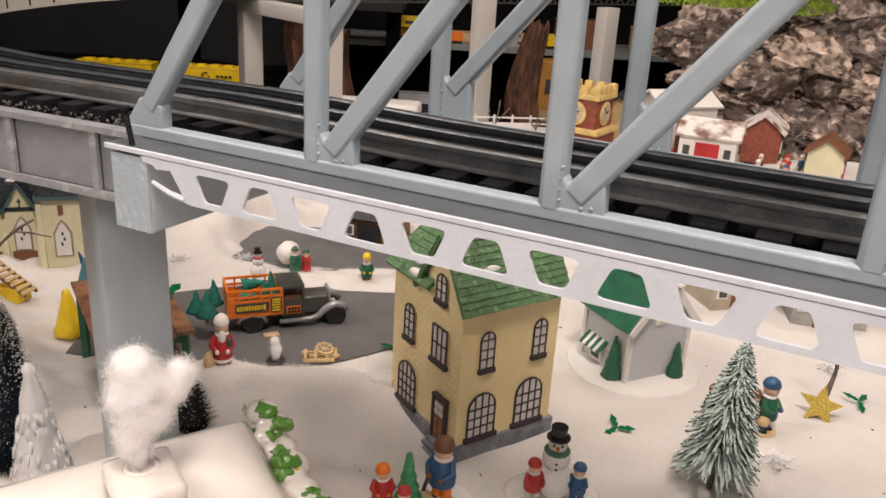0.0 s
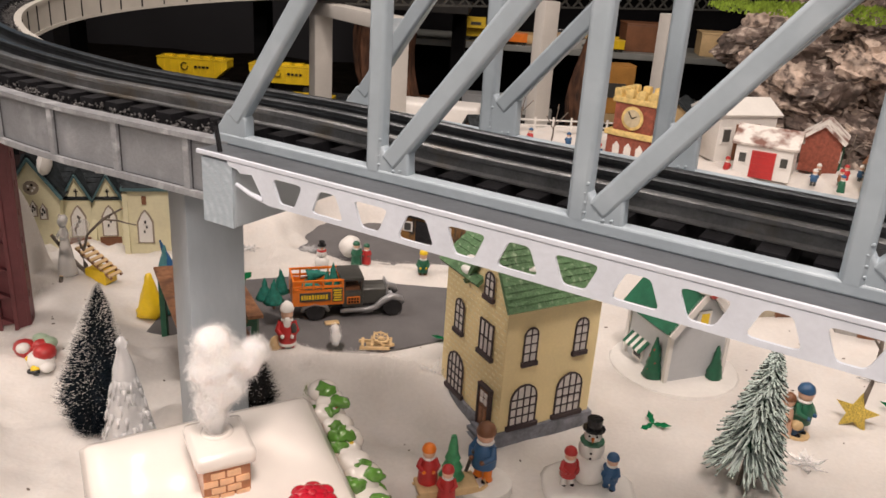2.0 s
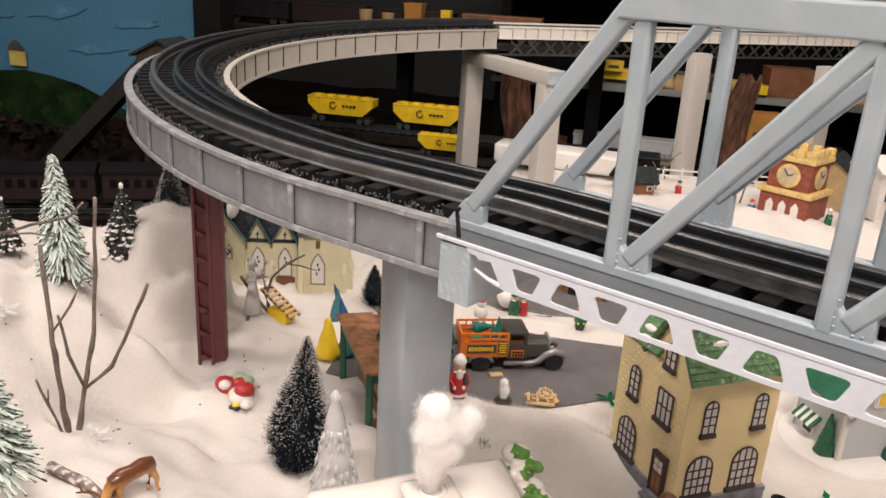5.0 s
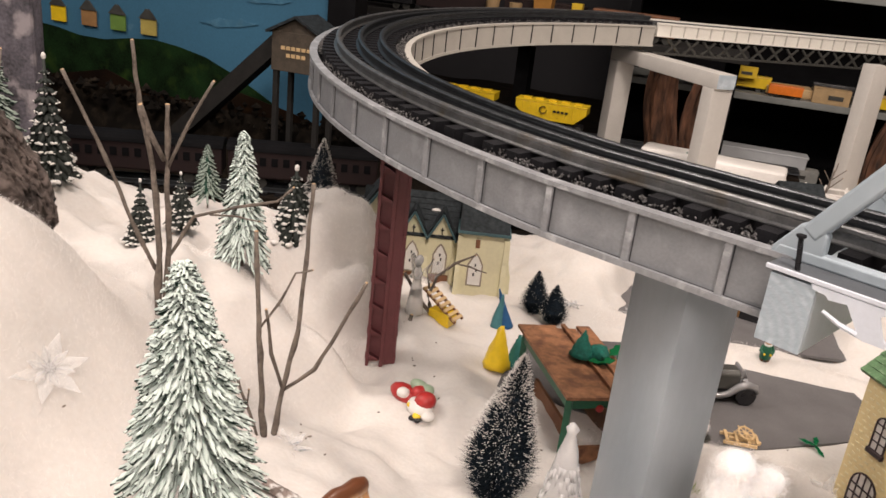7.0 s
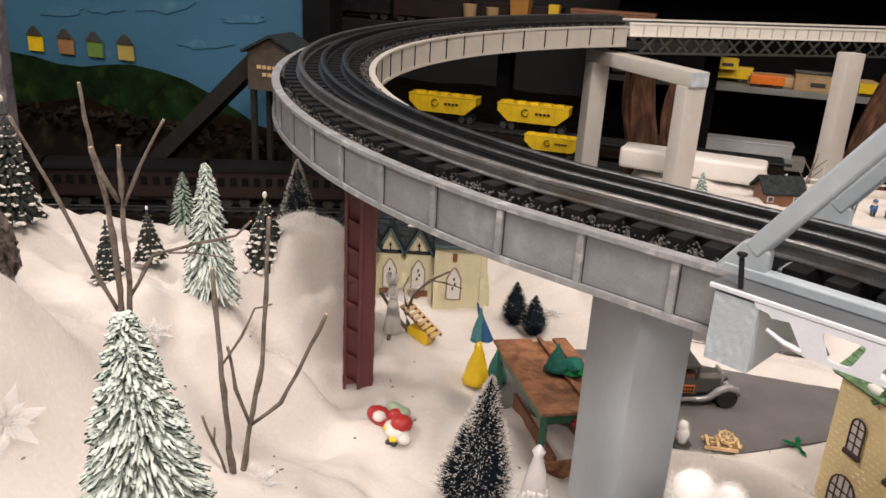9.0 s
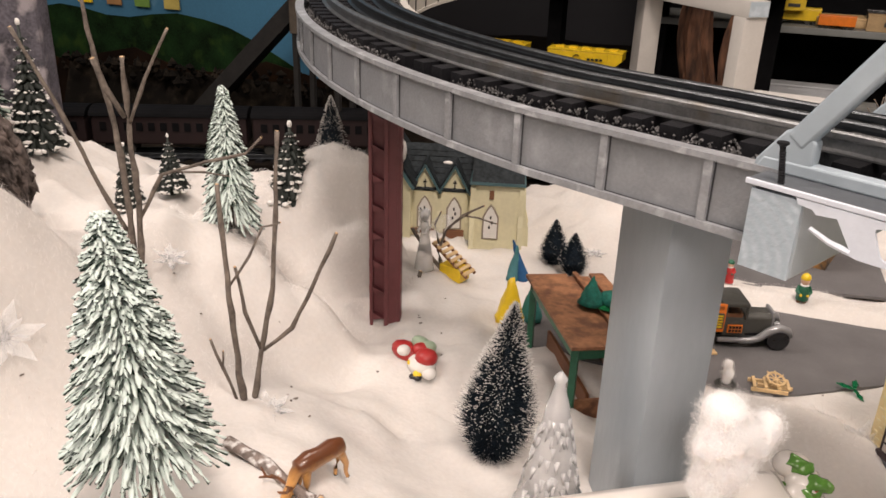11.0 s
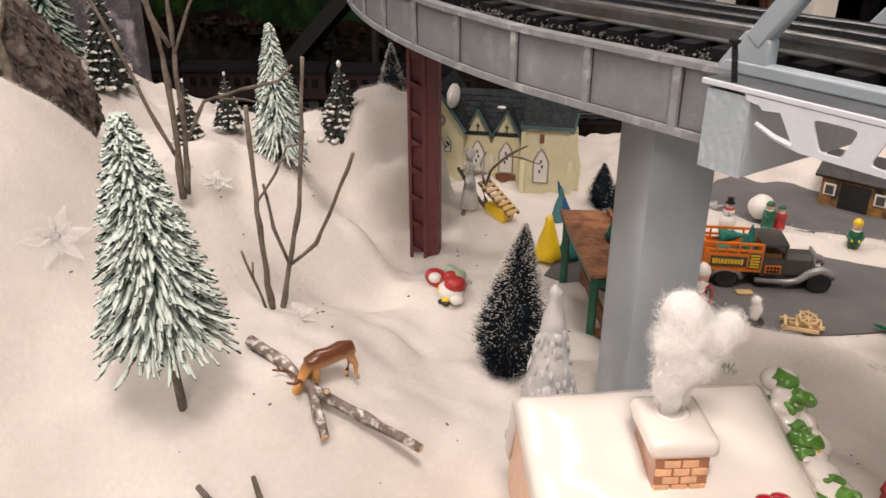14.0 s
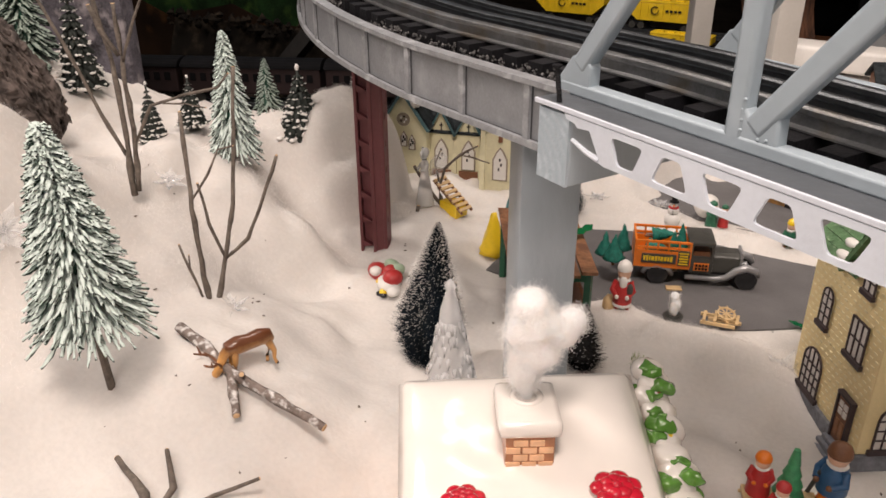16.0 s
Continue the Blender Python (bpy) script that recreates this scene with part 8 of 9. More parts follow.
flocked_tree("flocked_pine", "small frosted pine in the far snow", -0.150, 1.09, 0.046, 0.036, 0.010, 110, 41, FROSTED_LIGHT, 0.008, thick=0.0011)
flocked_tree("flocked_pine", "tiny frosted pine in the far snow", -0.10, 1.02, 0.044, 0.030, 0.010, 80, 42, FROSTED_LIGHT, 0.006, thick=0.0010)
for i, (x, y, h) in enumerate(((0.02, 1.04, 0.055), (0.075, 1.0, 0.06), (0.035, 1.12, 0.05), (0.13, 1.03, 0.045), (0.45, 1.0, 0.05))):
    twig_bush("bare_sapling", "bare brown sapling in the far snow", (
        (((x, y, 0.045), (x + 0.003, y, 0.045 + h * 0.5), (x + 0.006, y, 0.045 + h)), 0.0011, 0.0006),
        (((x + 0.003, y, 0.045 + h * 0.45), (x - 0.008, y, 0.045 + h * 0.75)), 0.0008, 0.0005), (((x + 0.004, y, 0.045 + h * 0.55), (x + 0.018, y, 0.045 + h * 0.85)), 0.0008, 0.0005)))
for i in range(15):
    rx = (0.435, 0.455, 0.475, 0.42, 0.50, 0.10, 0.115, 0.40, 0.05, 0.135, 0.225, 0.238, 0.29, 0.385, 0.41)[i]
    ry = (0.955, 0.96, 0.95, 0.93, 0.97, 1.02, 1.01, 0.95, 1.03, 0.97, 0.965, 0.96, 0.95, 0.92, 0.90)[i]
    figurine("tiny painted figurine in the far village", rx, ry, 0.046, 0.021, (RED, BLUE, DARK_GREEN, BROWN)[i % 4], GUNMETAL, (RED, WHITE_PAINT, BLUE)[i % 3], i * 40, i % 2 == 0, group="far village figures")
for k in range(12):
    bm = bm_new()
    x0 = -0.02 + k * 0.026
    box(bm, (0, 0, 0.010), (0.0024, 0.0024, 0.020))
    box(bm, (0.013, 0, 0.016), (0.026, 0.0012, 0.0022))
    box(bm, (0.013, 0, 0.008), (0.026, 0.0012, 0.0022))
    tagged(part("fence_panel", bm, WHITE_PAINT, m=at(x0, 1.10 + 0.004 * k, 0.046, 8)), "white picket fence panel in the far snow", "fence", "white fence")
bm = bm_new()
box(bm, (0, 0, 0.014), (0.19, 0.05, 0.028), bevel=0.005)
tagged(part("snow_block", bm, WHITE_PAINT, smooth="all", m=at(-0.115, 1.10, 0.052, -6)), "low white rounded snow block in front of the posts", "snow")


def cliff():
    """Plaster rock face: broken strata in steps, with deep clefts and grassy tops."""
    t = thing("rock_cliff", "brown and pink plaster rock cliff with grass ledges", "cliff", at(0.0, 0.0, 0.0))
    rng = random.Random(17)
    for i in range(104):
        u, k = rng.random(), (i % 8) / 7
        x, z = 0.25 + 0.64 * u, -0.01 + 0.32 * k * (0.45 + 0.55 * min(1, u * 2.2))
        y = 1.06 + 0.10 * k + 0.05 * rng.random() - 0.06 * u
        if x < 0.31 + (0.27 - z) * 0.55:
            continue
        r = rng.uniform(0.034, 0.064)
        bm = bm_new()
        for v in ball(bm, (0, 0, 0), r, (1.35, 0.8, 0.62), sub=5):
            p = v.co * 34 + Vector((i * 3.1, i * 1.7, 0))
            q = 1.1 * (noise.cell(p * 0.9) - 0.5) + 0.9 * (1 - 2.4 * abs(noise.noise(p * 1.2))) + 0.5 * (1 - 2 * abs(noise.noise(p * 3.1))) + 0.25 * noise.noise(p * 9)
            v.co += v.co.normalized() * q * r * 0.16
        part("boulder", bm, ROCK if i % 3 else PINK_ROCK, t, "" if i % 3 else "pale pink-brown broken rock", smooth=True, m=pose(x, y, z, rng.uniform(-18, 18), rng.uniform(-18, 18), rng.uniform(-40, 40)))
    for i in range(13):
        x = 0.30 + 0.048 * i * rng.uniform(0.85, 1.15)
        z = (0.285, 0.235, 0.305)[i % 3] if x > 0.4 else 0.235
        verts, faces = [], []
        for j in range(420):
            a, q = rng.uniform(0, 6.283), math.sqrt(rng.random())
            c = Vector((math.cos(a) * q * 0.042, math.sin(a) * q * 0.024, 0.006 * (1 - q) + 0.004 * noise.noise(Vector((a, q * 4, i)))))
            w, b = rng.uniform(0.0008, 0.0024), len(verts)
            verts += [c + Vector((-w, rng.uniform(-w, w), 0)), c + Vector((w, rng.uniform(-w, w), 0)), c + Vector((rng.uniform(-w, w), rng.uniform(-w, w), rng.uniform(0.003, 0.007)))]
            faces.append((b, b + 1, b + 2))
        me = bpy.data.meshes.new("grass_ledge")
        me.from_pydata(verts, [], faces)
        me.materials.append(GRASS)
        ob = new("grass_ledge", me)
        ob.parent, ob.matrix_basis = t, pose(x, 1.045 + 0.05 * rng.random(), z, rng.uniform(5, 25), 0, 0)
        tagged(ob, "bright yellow-green scatter grass", kind="stuff")
    return t


# Dark blotches put the shade of crevices into the pink rock colour.
PINK_ROCK = mat("pink_plaster_rock", (0.56, 0.44, 0.36), 0.7, var=0.5, size=45, bump=1.0, bump_size=160, blotch=((0.07, 0.05, 0.042), 0.48, 80))

cliff()


# ---- the back of the layout ----
def mural():
    w = thing("mural_board", "painted sky mural with dark green hills and small huts", "mural", kind="structure")
    sky = mat("painted_blue_sky", (0.035, 0.13, 0.22), 0.8, var=0.12, size=3, bump=0.1, blotch=((0.30, 0.40, 0.45), 0.26, 7))
    bm = bm_new()
    box(bm, (-1.45, 1.275, 0.35), (1.36, 0.02, 1.3))
    part("board", bm, sky, w)
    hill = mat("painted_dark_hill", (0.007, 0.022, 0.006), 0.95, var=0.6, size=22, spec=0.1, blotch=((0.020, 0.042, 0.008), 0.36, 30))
    pts = [(-2.13, -0.28), (-0.77, -0.28), (-0.77, -0.05)]
    for i in range(24):
        x = -0.80 - i * 0.057
        pts.append((x, 0.082 - 0.11 * step(-1.05, -0.80, x) + 0.008 * math.sin(i * 1.3) - 0.04 * step(-1.4, -1.9, x)))
    bm = bm_new()
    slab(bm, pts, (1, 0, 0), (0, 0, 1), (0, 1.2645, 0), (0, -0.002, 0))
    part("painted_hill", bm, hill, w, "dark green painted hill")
    # Land colour is lowered too, for the dim foot of the mural.
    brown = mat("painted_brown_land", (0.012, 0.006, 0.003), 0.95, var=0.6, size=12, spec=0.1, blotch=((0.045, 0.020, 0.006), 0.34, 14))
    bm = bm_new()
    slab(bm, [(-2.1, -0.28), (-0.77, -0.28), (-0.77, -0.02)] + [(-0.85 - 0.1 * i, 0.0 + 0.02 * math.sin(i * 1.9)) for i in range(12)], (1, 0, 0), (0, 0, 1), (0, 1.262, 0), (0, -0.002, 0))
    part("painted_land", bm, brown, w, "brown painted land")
    for x, m in ((-1.358, YELLOW), (-1.286, mat("painted_orange", (0.30, 0.16, 0.06), 0.8)), (-1.219, mat("painted_green", (0.12, 0.22, 0.04), 0.8)), (-1.150, mat("painted_straw", (0.40, 0.32, 0.08), 0.8))):
        hut = new("painted_hut")
        hut.parent = w
        bm = bm_new()
        box(bm, (x, 1.2610, 0.112), (0.034, 0.003, 0.030))
        part("hut_wall", bm, m, hut)
        bm = bm_new()
        slab(bm, ((x - 0.020, 0.126), (x + 0.020, 0.126), (x + 0.004, 0.144), (x - 0.004, 0.144)), (1, 0, 0), (0, 0, 1), (0, 1.2595, 0), (0, -0.002, 0))
        part("hut_roof", bm, GUNMETAL, hut)
    cloud = mat("painted_pale_cloud", (0.055, 0.16, 0.25), 0.85, var=0.25, size=40, blotch=((0.038, 0.135, 0.225), 0.52, 50))
    for cx, cz, cw in ((-1.29, 0.175, 0.05), (-1.19, 0.185, 0.035), (-1.06, 0.20, 0.06), (-0.98, 0.14, 0.05), (-0.90, 0.19, 0.045), (-0.86, 0.11, 0.04), (-1.40, 0.21, 0.05), (-1.10, 0.26, 0.06)):
        bm = bm_new()
        slab(bm, [(cx + cw * math.cos(a * 0.5236) * (1 + 0.25 * math.sin(a * 2.1 + cx * 30)), cz + cw * 0.16 * math.sin(a * 0.5236) * (1 + 0.4 * math.sin(a * 3.3 + cx * 50)) + 0.1 * cw * math.cos(a * 0.5236)) for a in range(12)], (1, 0, 0), (0, 0, 1), (0, 1.2645, 0), (0, -0.0012, 0))
        part("painted_cloud", bm, cloud, w, "thin pale painted cloud")
    bm = bm_new()
    box(bm, (-0.745, 1.26, 0.40), (0.05, 0.05, 1.4))
    part("side_post", bm, BLACK, w, "black corner post")
    return w


mural()
rng_m = random.Random(9)
verts_, faces_ = [], []
for i in range(170):
    c = Vector((rng_m.uniform(-1.35, -0.66), rng_m.uniform(1.16, 1.20), 0.004 + rng_m.uniform(-0.020, 0.010)))
    r, b = rng_m.uniform(0.004, 0.011), len(verts_)
    for d in ((1, 0, 0), (-1, 0, 0), (0, 1, 0), (0, -1, 0), (0, 0, 1), (0, 0, -1)):
        verts_.append(c + Vector([r * rng_m.uniform(0.6, 1.3) * q for q in d]))
    faces_ += [(b + i2, b + j2, b + k2) for i2, j2, k2 in ((0, 2, 4), (2, 1, 4), (1, 3, 4), (3, 0, 4), (2, 0, 5), (1, 2, 5), (3, 1, 5), (0, 3, 5))]
for x0 in (-1.36, -0.65):
    b = len(verts_)
    verts_ += [Vector(p) for p in ((-1.36, 1.155, -0.13), (-0.65, 1.155, -0.13), (-0.65, 1.205, -0.004), (-1.36, 1.205, -0.004))]
    faces_.append((b, b + 1, b + 2, b + 3))
    break
me_ = bpy.data.meshes.new("stone_bank")
me_.from_pydata(verts_, [], faces_)
# Stone colour carries the dim light of the bank.
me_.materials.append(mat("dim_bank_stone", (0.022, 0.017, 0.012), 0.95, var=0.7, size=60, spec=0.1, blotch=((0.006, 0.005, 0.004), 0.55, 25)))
tagged(new("stone_bank", me_), "bank of small brown stones below the mural", "stones", kind="stuff")


# Near-black wood colour stands in for the shade on unlit timbers.
SHADED_WOOD = mat("shade_black_wood", (0.010, 0.009, 0.008), 0.85, var=0.4, size=60)


def coal_tower():
    t = thing("coal_tower", "dark weathered wooden coaling tower with a sloping conveyor", "tower", at(-0.748, 1.12, 0.013))
    wood = mat("dark_weathered_wood", (0.07, 0.055, 0.040), 0.8, var=0.3, size=60)
    bm = bm_new()
    box(bm, (0, 0, 0.118), (0.085, 0.06, 0.060), bevel=0.001)
    part("bunker", bm, wood, t)
    for s in (-1, 1):
        bm = bm_new()
        bar(bm, (s * 0.050, 0, 0.146), (0, 0, 0.172), 0.075, 0.004, (0, 0, 1))
        part("roof_slope", bm, SLATE, t)
    bm = bm_new()
    slab(bm, ((-0.0425, 0.147), (0.0425, 0.147), (0, 0.170)), (1, 0, 0), (0, 0, 1), (0, -0.029, 0), (0, 0.058, 0))
    part("gable", bm, wood, t)
    for x in (-0.036, 0.036):
        for y in (-0.024, 0.024):
            bm = bm_new()
            box(bm, (x, y, -0.034), (0.008, 0.008, 0.246))
            part("leg", bm, SHADED_WOOD, t)
    for k in range(2):
        bm = bm_new()
        for i in range(6 - 2 * k):
            box(bm, (-0.022 + i * 0.0088 + k * 0.009, -0.0310, 0.124 - k * 0.011), (0.0065, 0.0012, 0.0055))
        part("lettering_bar", bm, PALE_WOOD, t, "row of pale bars")
    bm = bm_new()
    bar(bm, (-0.045, 0.02, 0.135), (-0.30, 0.03, -0.10), 0.03, 0.026, (0, 0, 1))
    part("conveyor", bm, SHADED_WOOD, t, "conveyor darkened to a near-black silhouette")
    return t


coal_tower()


def passenger_car(x, y, z, turn, label, body):
    c = thing("passenger_car", label, "train car", at(x, y, z, turn), "dark red train")
    L, W, H = 0.235, 0.05, 0.045
    bm = bm_new()
    box(bm, (0, 0, 0.018 + H / 2), (L, W, H), bevel=0.003)
    part("body", bm, body, c)
    bm = bm_new()
    slab(bm, [(W * 0.55 * math.cos(math.pi * k / 8), 0.062 + 0.012 * math.sin(math.pi * k / 8)) for k in range(9)], (0, 1, 0), (0, 0, 1), (-L / 2 - 0.002, 0, 0), (L + 0.004, 0, 0))
    part("roof", bm, BLACK, c, "black arched roof")
    for k in range(12):
        bm = bm_new()
        box(bm, (-L / 2 + 0.018 + k * 0.0182, -W / 2 - 0.0004, 0.046), (0.010, 0.0012, 0.013))
        part("window", bm, BLACK, c)
    for s in (-1, 1):
        truck_ = new("bogie")
        truck_.parent = c
        bm = bm_new()
        box(bm, (s * 0.080, 0, 0.012), (0.045, 0.034, 0.010))
        part("frame", bm, BLACK_ENAMEL, truck_)
        for dx in (-0.014, 0.014):
            for y2 in (-0.017, 0.017):
                bm = bm_new()
                lathe(bm, [(0.009, -0.0015), (0.0095, 0.0), (0.008, 0.0015)], seg=16)
                part("wheel", bm, GUNMETAL, truck_, m=pose(s * 0.080 + dx, y2, 0.0095, 90, 0, 0))
    return c


# Coach red darkened to near black, as the train stands unlit.
OXIDE = mat("shade_darkened_coach_red", (0.014, 0.004, 0.004), 0.7, var=0.2)
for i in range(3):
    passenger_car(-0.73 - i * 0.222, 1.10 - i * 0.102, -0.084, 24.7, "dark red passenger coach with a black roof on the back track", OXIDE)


def back_track(x0, x1, y, z, slope=0.0):
    def where(s, off=0.0, dz=0.0):
        return Vector((x0 + s, y + slope * s + off - 0.036, z + dz))
    t = thing("railway_track", "three-rail track on grey ballast at the back of the table", "track")
    for off in (CENTRE - GAUGE, CENTRE, CENTRE + GAUGE):
        bm = bm_new()
        rail(bm, where, 0, x1 - x0, off, 0.0, 0.3)
        part("rail", bm, DARK_RAIL, t, smooth=True)
    n = int((x1 - x0) / 0.022)
    for k in range(n):
        bm = bm_new()
        strip(bm, where, k * 0.022, k * 0.022 + 0.010, 0.006, 0.066, -0.004, 0.0004, 0.1)
        part("tie", bm, TIE, t)
    bm = bm_new()
    # Roadbed shares the earth colour that has the dimness in it.
    strip(bm, where, 0, x1 - x0, -0.008, 0.080, -0.020, -0.0035, 0.2)
    part("roadbed", bm, EARTH, t, "ballast roadbed in the shade-darkened earth colour")
    return t


back_track(-1.55, -0.38, 0.722, -0.089, 0.46)
back_track(-0.95, 0.05, 1.56, -0.014)
back_track(-0.95, 0.05, 1.47, -0.042)


def hopper(x, y, z, label, colour, group="yellow hopper cars", k=0.72):
    c = thing("hopper_car", label, "train car", at(x, y, z, 0, k), group)
    L, W = 0.200, 0.056
    bm = bm_new()
    slab(bm, ((-L / 2, 0.070), (L / 2, 0.070), (L / 2, 0.052), (L * 0.34, 0.024), (-L * 0.34, 0.024), (-L / 2, 0.052)), (1, 0, 0), (0, 0, 1), (0, -W / 2, 0), (0, W, 0))
    soften(part("hopper_body", bm, colour, c), 0.0015)
    for k in range(9):
        bm = bm_new()
        box(bm, (-L * 0.4 + k * L * 0.1, -W / 2 - 0.001, 0.052), (0.003, 0.003, 0.034))
        part("rib", bm, colour, c)
    bm = bm_new()
    box(bm, (0, 0, 0.0725), (L * 1.01, W * 1.04, 0.004), bevel=0.001)
    part("roof", bm, colour, c)
    for k in range(5):
        bm = bm_new()
        box(bm, (-L * 0.36 + k * L * 0.18, 0, 0.0765), (0.022, 0.02, 0.005), bevel=0.001)
        part("hatch", bm, colour, c)
    bm = bm_new()
    for k in range(6):
        a, b = radians(50 + k * 52), radians(50 + (k + 1) * 52)
        bar(bm, (-0.02 + 0.010 * math.cos(a), -W / 2 - 0.003, 0.052 + 0.010 * math.sin(a)), (-0.02 + 0.010 * math.cos(b), -W / 2 - 0.003, 0.052 + 0.010 * math.sin(b)), 0.002, 0.004, (0, 1, 0))
    part("emblem", bm, BLACK_ENAMEL, c, "dark round emblem")
    bm = bm_new()
    for k in range(4):
        box(bm, (0.012 + k * 0.011, -W / 2 - 0.003, 0.052), (0.008, 0.0012, 0.006))
    part("lettering_bar", bm, BLACK_ENAMEL, c)
    for s in (-1, 1):
        bogie = new("bogie")
        bogie.parent = c
        bm = bm_new()
        box(bm, (s * 0.070, 0, 0.015), (0.040, 0.036, 0.012))
        part("frame", bm, BLACK_ENAMEL, bogie)
        for dx in (-0.012, 0.012):
            bm = bm_new()
            lathe(bm, [(0.009, -0.02), (0.0095, 0.0), (0.009, 0.02)], seg=14)
            part("wheel", bm, GUNMETAL, bogie, m=pose(s * 0.070 + dx, 0, 0.0095, 90, 0, 0))
    return c


hopper(-0.425, 1.56, -0.007, "yellow covered hopper car with a dark round emblem", YELLOW)
hopper(-0.615, 1.565, -0.007, "yellow covered hopper car on the back track", YELLOW)
hopper(-0.365, 1.47, -0.035, "black and yellow low hopper car on the back track", YELLOW, k=0.55)


def shelf_unit():
    t = thing("shelf_unit", "dark metal storage shelf holding model railway stock", "shelf")
    board = mat("grey_shelf_board", (0.22, 0.23, 0.22), 0.5, var=0.1)
    for z in (-0.10, 0.075, 0.30, 0.50):
        bm = bm_new()
        box(bm, (0.30, 1.98, z), (1.30, 0.22, 0.014), bevel=0.001)
        part("board", bm, board if z > 0 else BLACK, t)
    for x in (-0.33, 0.92):
        bm = bm_new()
        box(bm, (x, 1.90, 0.10), (0.022, 0.03, 1.0))
        part("upright", bm, BLACK, t)
    bm = bm_new()
    box(bm, (0.30, 2.10, 0.1), (1.32, 0.012, 1.0))
    part("back_panel", bm, BLACK, t)
    return t


shelf_unit()
CARDS = {k: mat(k, c, 0.8, var=0.15, size=40) for k, c in (("orange_card", (0.42, 0.20, 0.04)), ("kraft_card", (0.42, 0.29, 0.15)), ("grey_card", (0.36, 0.36, 0.34)), ("yellow_card", (0.70, 0.48, 0.03)))}
rng_s = random.Random(23)


def boxcar(x, y, z, L, colour, label, group, k=1.0):
    c = thing("model_freight_car", label, "train car", at(x, y, z, 0, k), group)
    bm = bm_new()
    box(bm, (0, 0, 0.032), (L, 0.05, 0.036), bevel=0.0015)
    part("body", bm, colour, c)
    bm = bm_new()
    box(bm, (0, 0, 0.052), (L * 1.02, 0.052, 0.005), bevel=0.0015)
    part("roof", bm, colour, c)
    bm = bm_new()
    box(bm, (0, 0, 0.012), (L * 0.9, 0.03, 0.006))
    part("underframe", bm, BLACK_ENAMEL, c)
    for s in (-1, 1):
        for dx in (-0.012, 0.012):
            bm = bm_new()
            lathe(bm, [(0.009, -0.018), (0.0095, 0.0), (0.009, 0.018)], seg=12)
            part("wheel", bm, GUNMETAL, c, m=pose(s * L * 0.34 + dx, 0, 0.0095, 90, 0, 0))
    bm = bm_new()
    box(bm, (0, -0.0258, 0.031), (L * 0.22, 0.0014, 0.030))
    part("door", bm, colour, c)
    return c


boxcar(-0.06, 1.93, 0.082, 0.16, YELLOW, "yellow model locomotive on the storage shelf", "shelved trains", 0.62)
boxcar(0.02, 1.88, 0.082, 0.14, ORANGE, "orange model wagon on the storage shelf", "shelved trains", 0.5)
boxcar(0.24, 1.88, 0.082, 0.15, YELLOW, "small yellow model wagon on the storage shelf", "shelved trains", 0.5)
boxcar(-0.02, 1.90, -0.093, 0.24, PALE_GREY, "pale grey model freight car on the lower shelf", "shelved trains")
boxcar(0.13, 1.94, 0.082, 0.15, BLACK_ENAMEL, "black and orange model car on the storage shelf", "shelved trains", 0.7)
for x, z, w, h, m in ((0.03, 0.082, 0.10, 0.016, PALE_WOOD), (0.22, 0.082, 0.06, 0.02, PALE_WOOD), (0.33, 0.082, 0.10, 0.06, BROWN), (0.24, -0.093, 0.10, 0.03, PALE_WOOD), (-0.20, -0.093, 0.08, 0.02, BROWN), (0.40, -0.093, 0.16, 0.06, GUNMETAL), (0.02, 0.307, 0.16, 0.05, GUNMETAL), (0.26, 0.307, 0.20, 0.06, BROWN), (0.52, 0.082, 0.12, 0.05, PALE_WOOD)):
    bm = bm_new()
    box(bm, (0, 0, h / 2), (w, 0.08, h), bevel=0.002)
    box(bm, (0, 0, h + 0.002), (w * 1.02, 0.082, 0.004), bevel=0.001)
    tagged(part("storage_box", bm, m, m=at(x, 1.95, z, rng_s.uniform(-6, 6))), "plain cardboard storage box on the metal shelf", "box", "shelf boxes")
bm = bm_new()
box(bm, (0, 0, 0), (0.05, 0.003, 0.014))
tagged(part("shelf_label", bm, YELLOW, m=at(-0.02, 1.865, 0.300)), "plain yellow label on the shelf edge", "label")


for x, y, z, w, d, h, m, lab, turn in (
        (0.196, 1.46, 0.020, 0.085, 0.06, 0.085, "orange_card", "plain orange cardboard carton behind the far village", 8),
        (0.115, 1.90, 0.082, 0.075, 0.05, 0.030, "kraft_card", "flat kraft cardboard tray on the metal shelf", -4),
        (0.185, 1.91, 0.082, 0.050, 0.05, 0.018, "grey_card", "flat grey parts tray on the metal shelf", 3),
        (-0.075, 1.90, 0.112, 0.060, 0.03, 0.022, "yellow_card", "yellow parts box lying on a model locomotive", 6),
        (0.060, 1.90, -0.093, 0.140, 0.06, 0.024, "grey_card", "pale grey parts tray on the lower shelf", -2),
        (0.26, 1.90, 0.082, 0.014, 0.014, 0.030, "yellow_card", "small yellow bottle-shaped box on the metal shelf", 0)):
    bm = bm_new()
    box(bm, (0, 0, h / 2), (w, d, h), bevel=0.0015)
    carton = thing("carton", lab, "box", at(x, y, z, turn))
    part("body", bm, CARDS[m], carton)
    bm = bm_new()
    box(bm, (0, -d * 0.12, h + 0.0012), (w * 1.01, d * 0.72, 0.0020), bevel=0.0006)
    part("flap", bm, CARDS[m], carton)
    bm = bm_new()
    box(bm, (w * 0.12, -d / 2 - 0.0008, h * 0.5), (w * 0.40, 0.0010, h * 0.30))
    part("label_bar", bm, GUNMETAL, carton, "dark plain label bar")


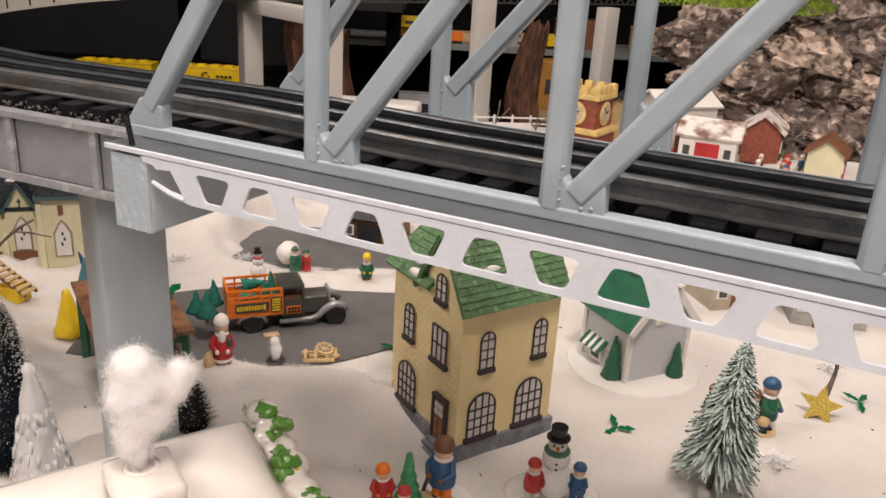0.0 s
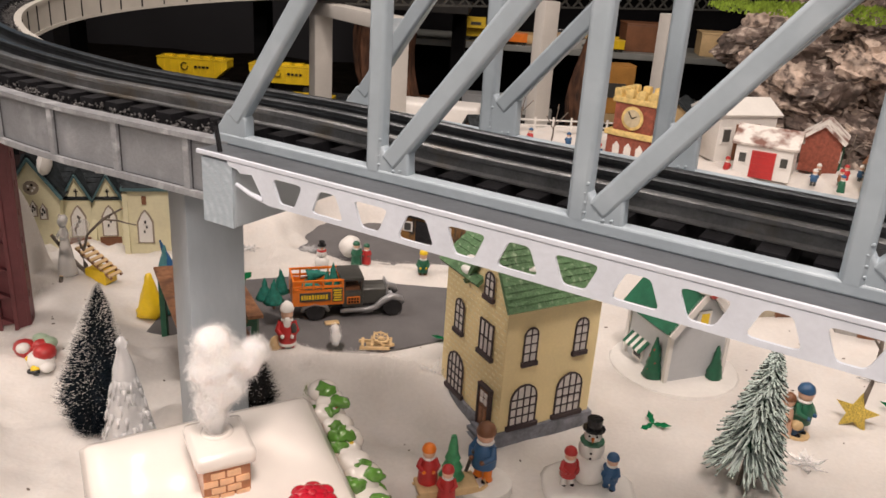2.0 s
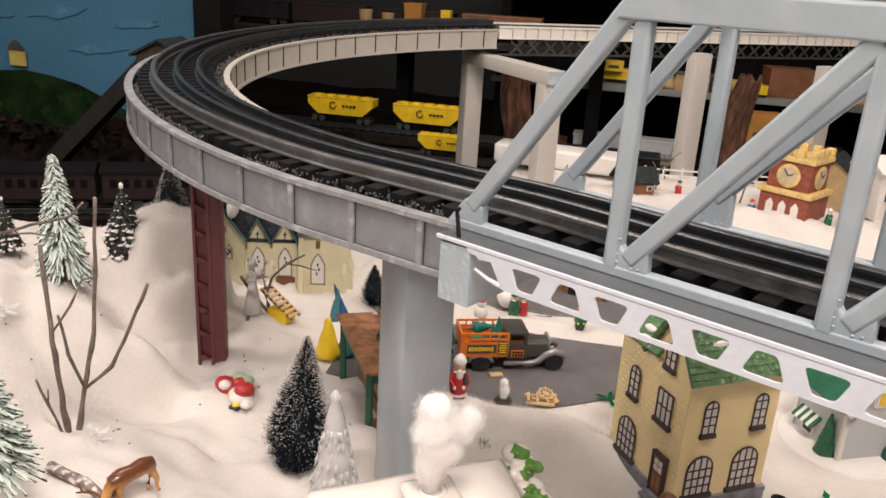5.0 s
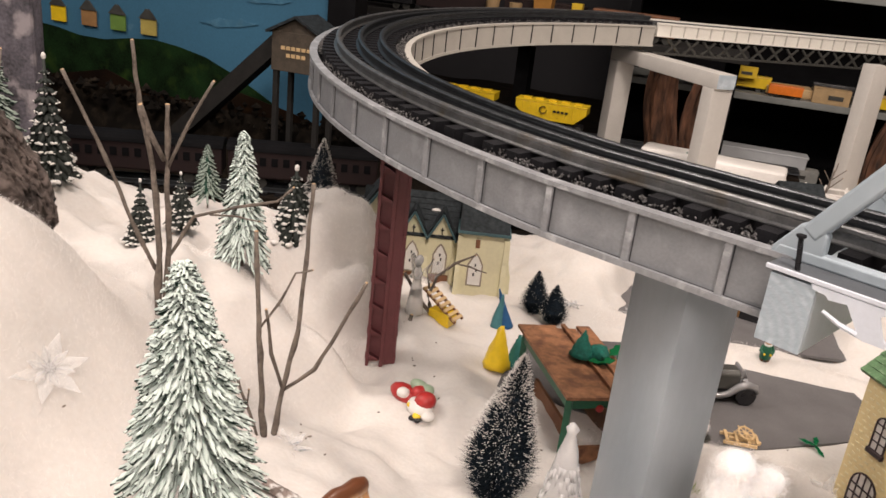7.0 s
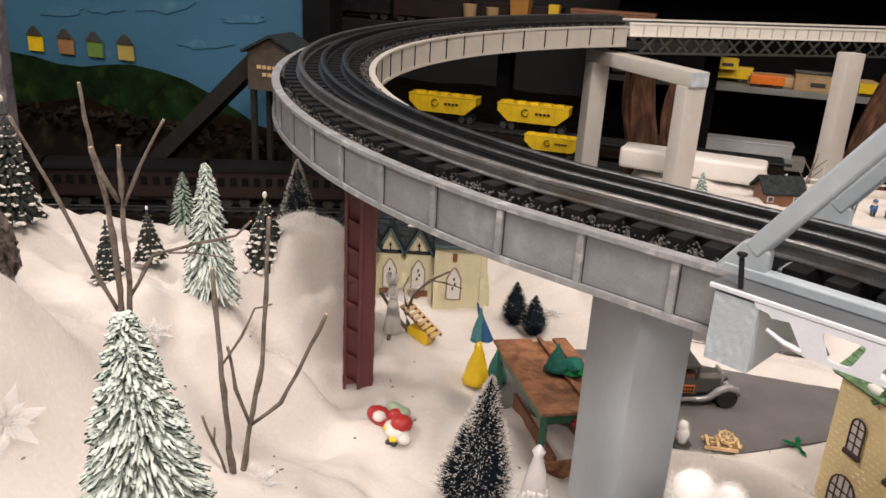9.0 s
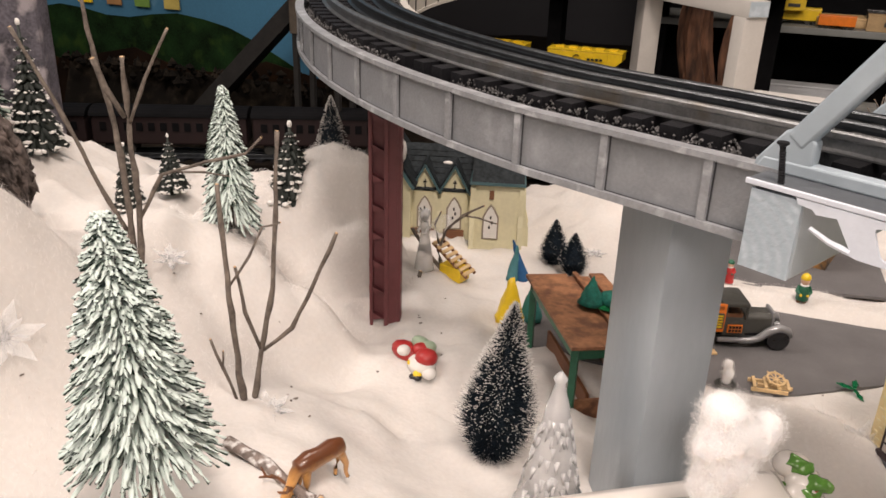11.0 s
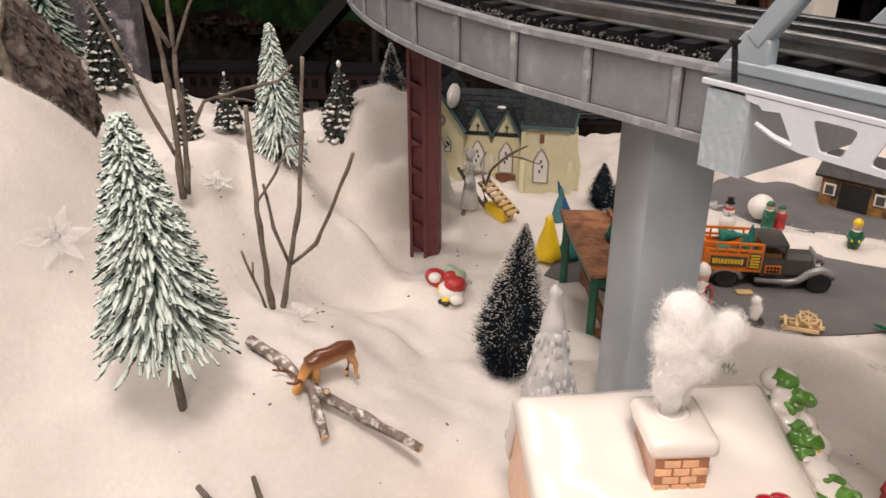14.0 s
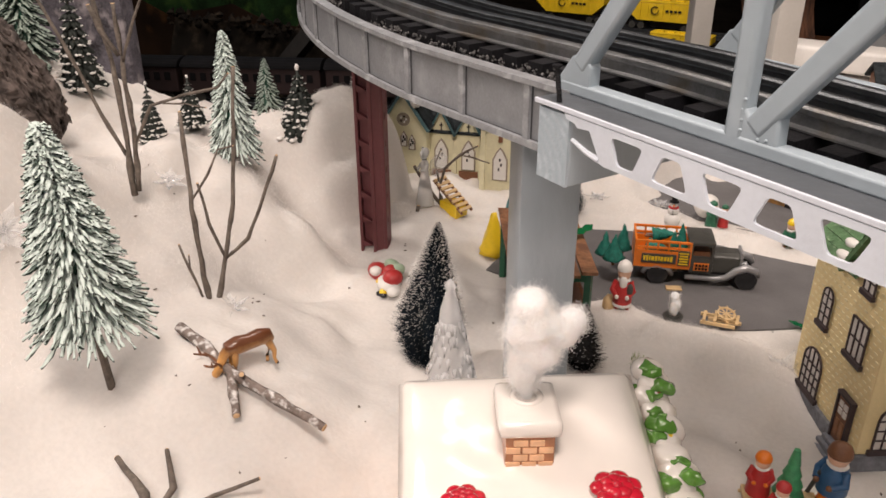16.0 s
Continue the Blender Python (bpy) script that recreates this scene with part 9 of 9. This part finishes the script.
def back_bench():
    t = thing("back_shelf", "dark wooden shelf with model trains along the back wall", "shelf")
    bm = bm_new()
    box(bm, (-0.55, 1.76, 0.165), (0.95, 0.20, 0.014), bevel=0.001)
    # Board takes the shade-dark wood so that it stays dim.
    part("board", bm, SHADED_WOOD, t)
    for x in (-1.0, -0.55, -0.1):
        bm = bm_new()
        box(bm, (x, 1.82, 0.03), (0.03, 0.05, 0.26))
        part("bracket", bm, BLACK, t)
    return t


back_bench()
for i, (x, m, lab) in enumerate(((-0.88, BLACK_ENAMEL, "black"), (-0.70, OXIDE, "dark red"), (-0.50, OXIDE, "dark red"), (-0.31, BROWN, "brown"))):
    boxcar(x, 1.72, 0.172, 0.17, m, lab + " model freight car on the back wall shelf", "back shelf trains")

for x, m, w, h, lab in ((-0.605, "kraft_card", 0.030, 0.050, "small tan paper cup on the back wall shelf"), (-0.555, "kraft_card", 0.028, 0.046, "small tan paper cup on the back wall shelf"), (-0.495, "orange_card", 0.055, 0.070, "orange card box on the back wall shelf"), (-0.425, "yellow_card", 0.030, 0.060, "yellow card box on the back wall shelf")):
    bm = bm_new()
    lathe(bm, [(w * 0.38, 0.0), (w * 0.5, h * 0.92), (w * 0.52, h), (w * 0.46, h), (w * 0.40, h * 0.5)], seg=18 if m == "kraft_card" else 4)
    tagged(part("shelf_cup" if m == "kraft_card" else "shelf_carton", bm, CARDS[m], smooth=True, m=at(x, 1.675, 0.172, 45)), lab, "cup" if m == "kraft_card" else "box")

# ---- the room ----
def room():
    dark = mat("dark_room_wall", (0.035, 0.035, 0.04), 0.9, var=0.2, size=3)
    ceil = mat("white_ceiling", (0.72, 0.70, 0.67), 0.9, var=0.1, size=4)
    for name, c, s, m in (("wall_north", (0, 2.9, 0.2), (6.2, 0.1, 3.2), dark), ("wall_south", (0, -2.6, 0.2), (6.2, 0.1, 3.2), dark), ("wall_west", (-3.05, 0.15, 0.2), (0.1, 5.4, 3.2), dark), ("wall_east", (3.05, 0.15, 0.2), (0.1, 5.4, 3.2), dark), ("ceiling", (0, 0.15, 1.85), (6.2, 5.6, 0.1), ceil), ("floor", (0, 0.15, -1.0), (6.2, 5.6, 0.1), dark)):
        bm = bm_new()
        box(bm, c, s)
        tagged(part(name, bm, m), "dark wall, floor or ceiling of the hobby room", "wall" if "wall" in name else name, kind="structure")
    bm = bm_new()
    box(bm, (1.02, 2.2, 0.35), (0.09, 0.02, 1.2))
    tagged(part("banner", bm, mat("blue_white_banner", (0.06, 0.14, 0.36), 0.6, var=0.2, size=8, blotch=((0.7, 0.72, 0.75), 0.38, 20))), "narrow blue and white hanging banner", "banner")


room()
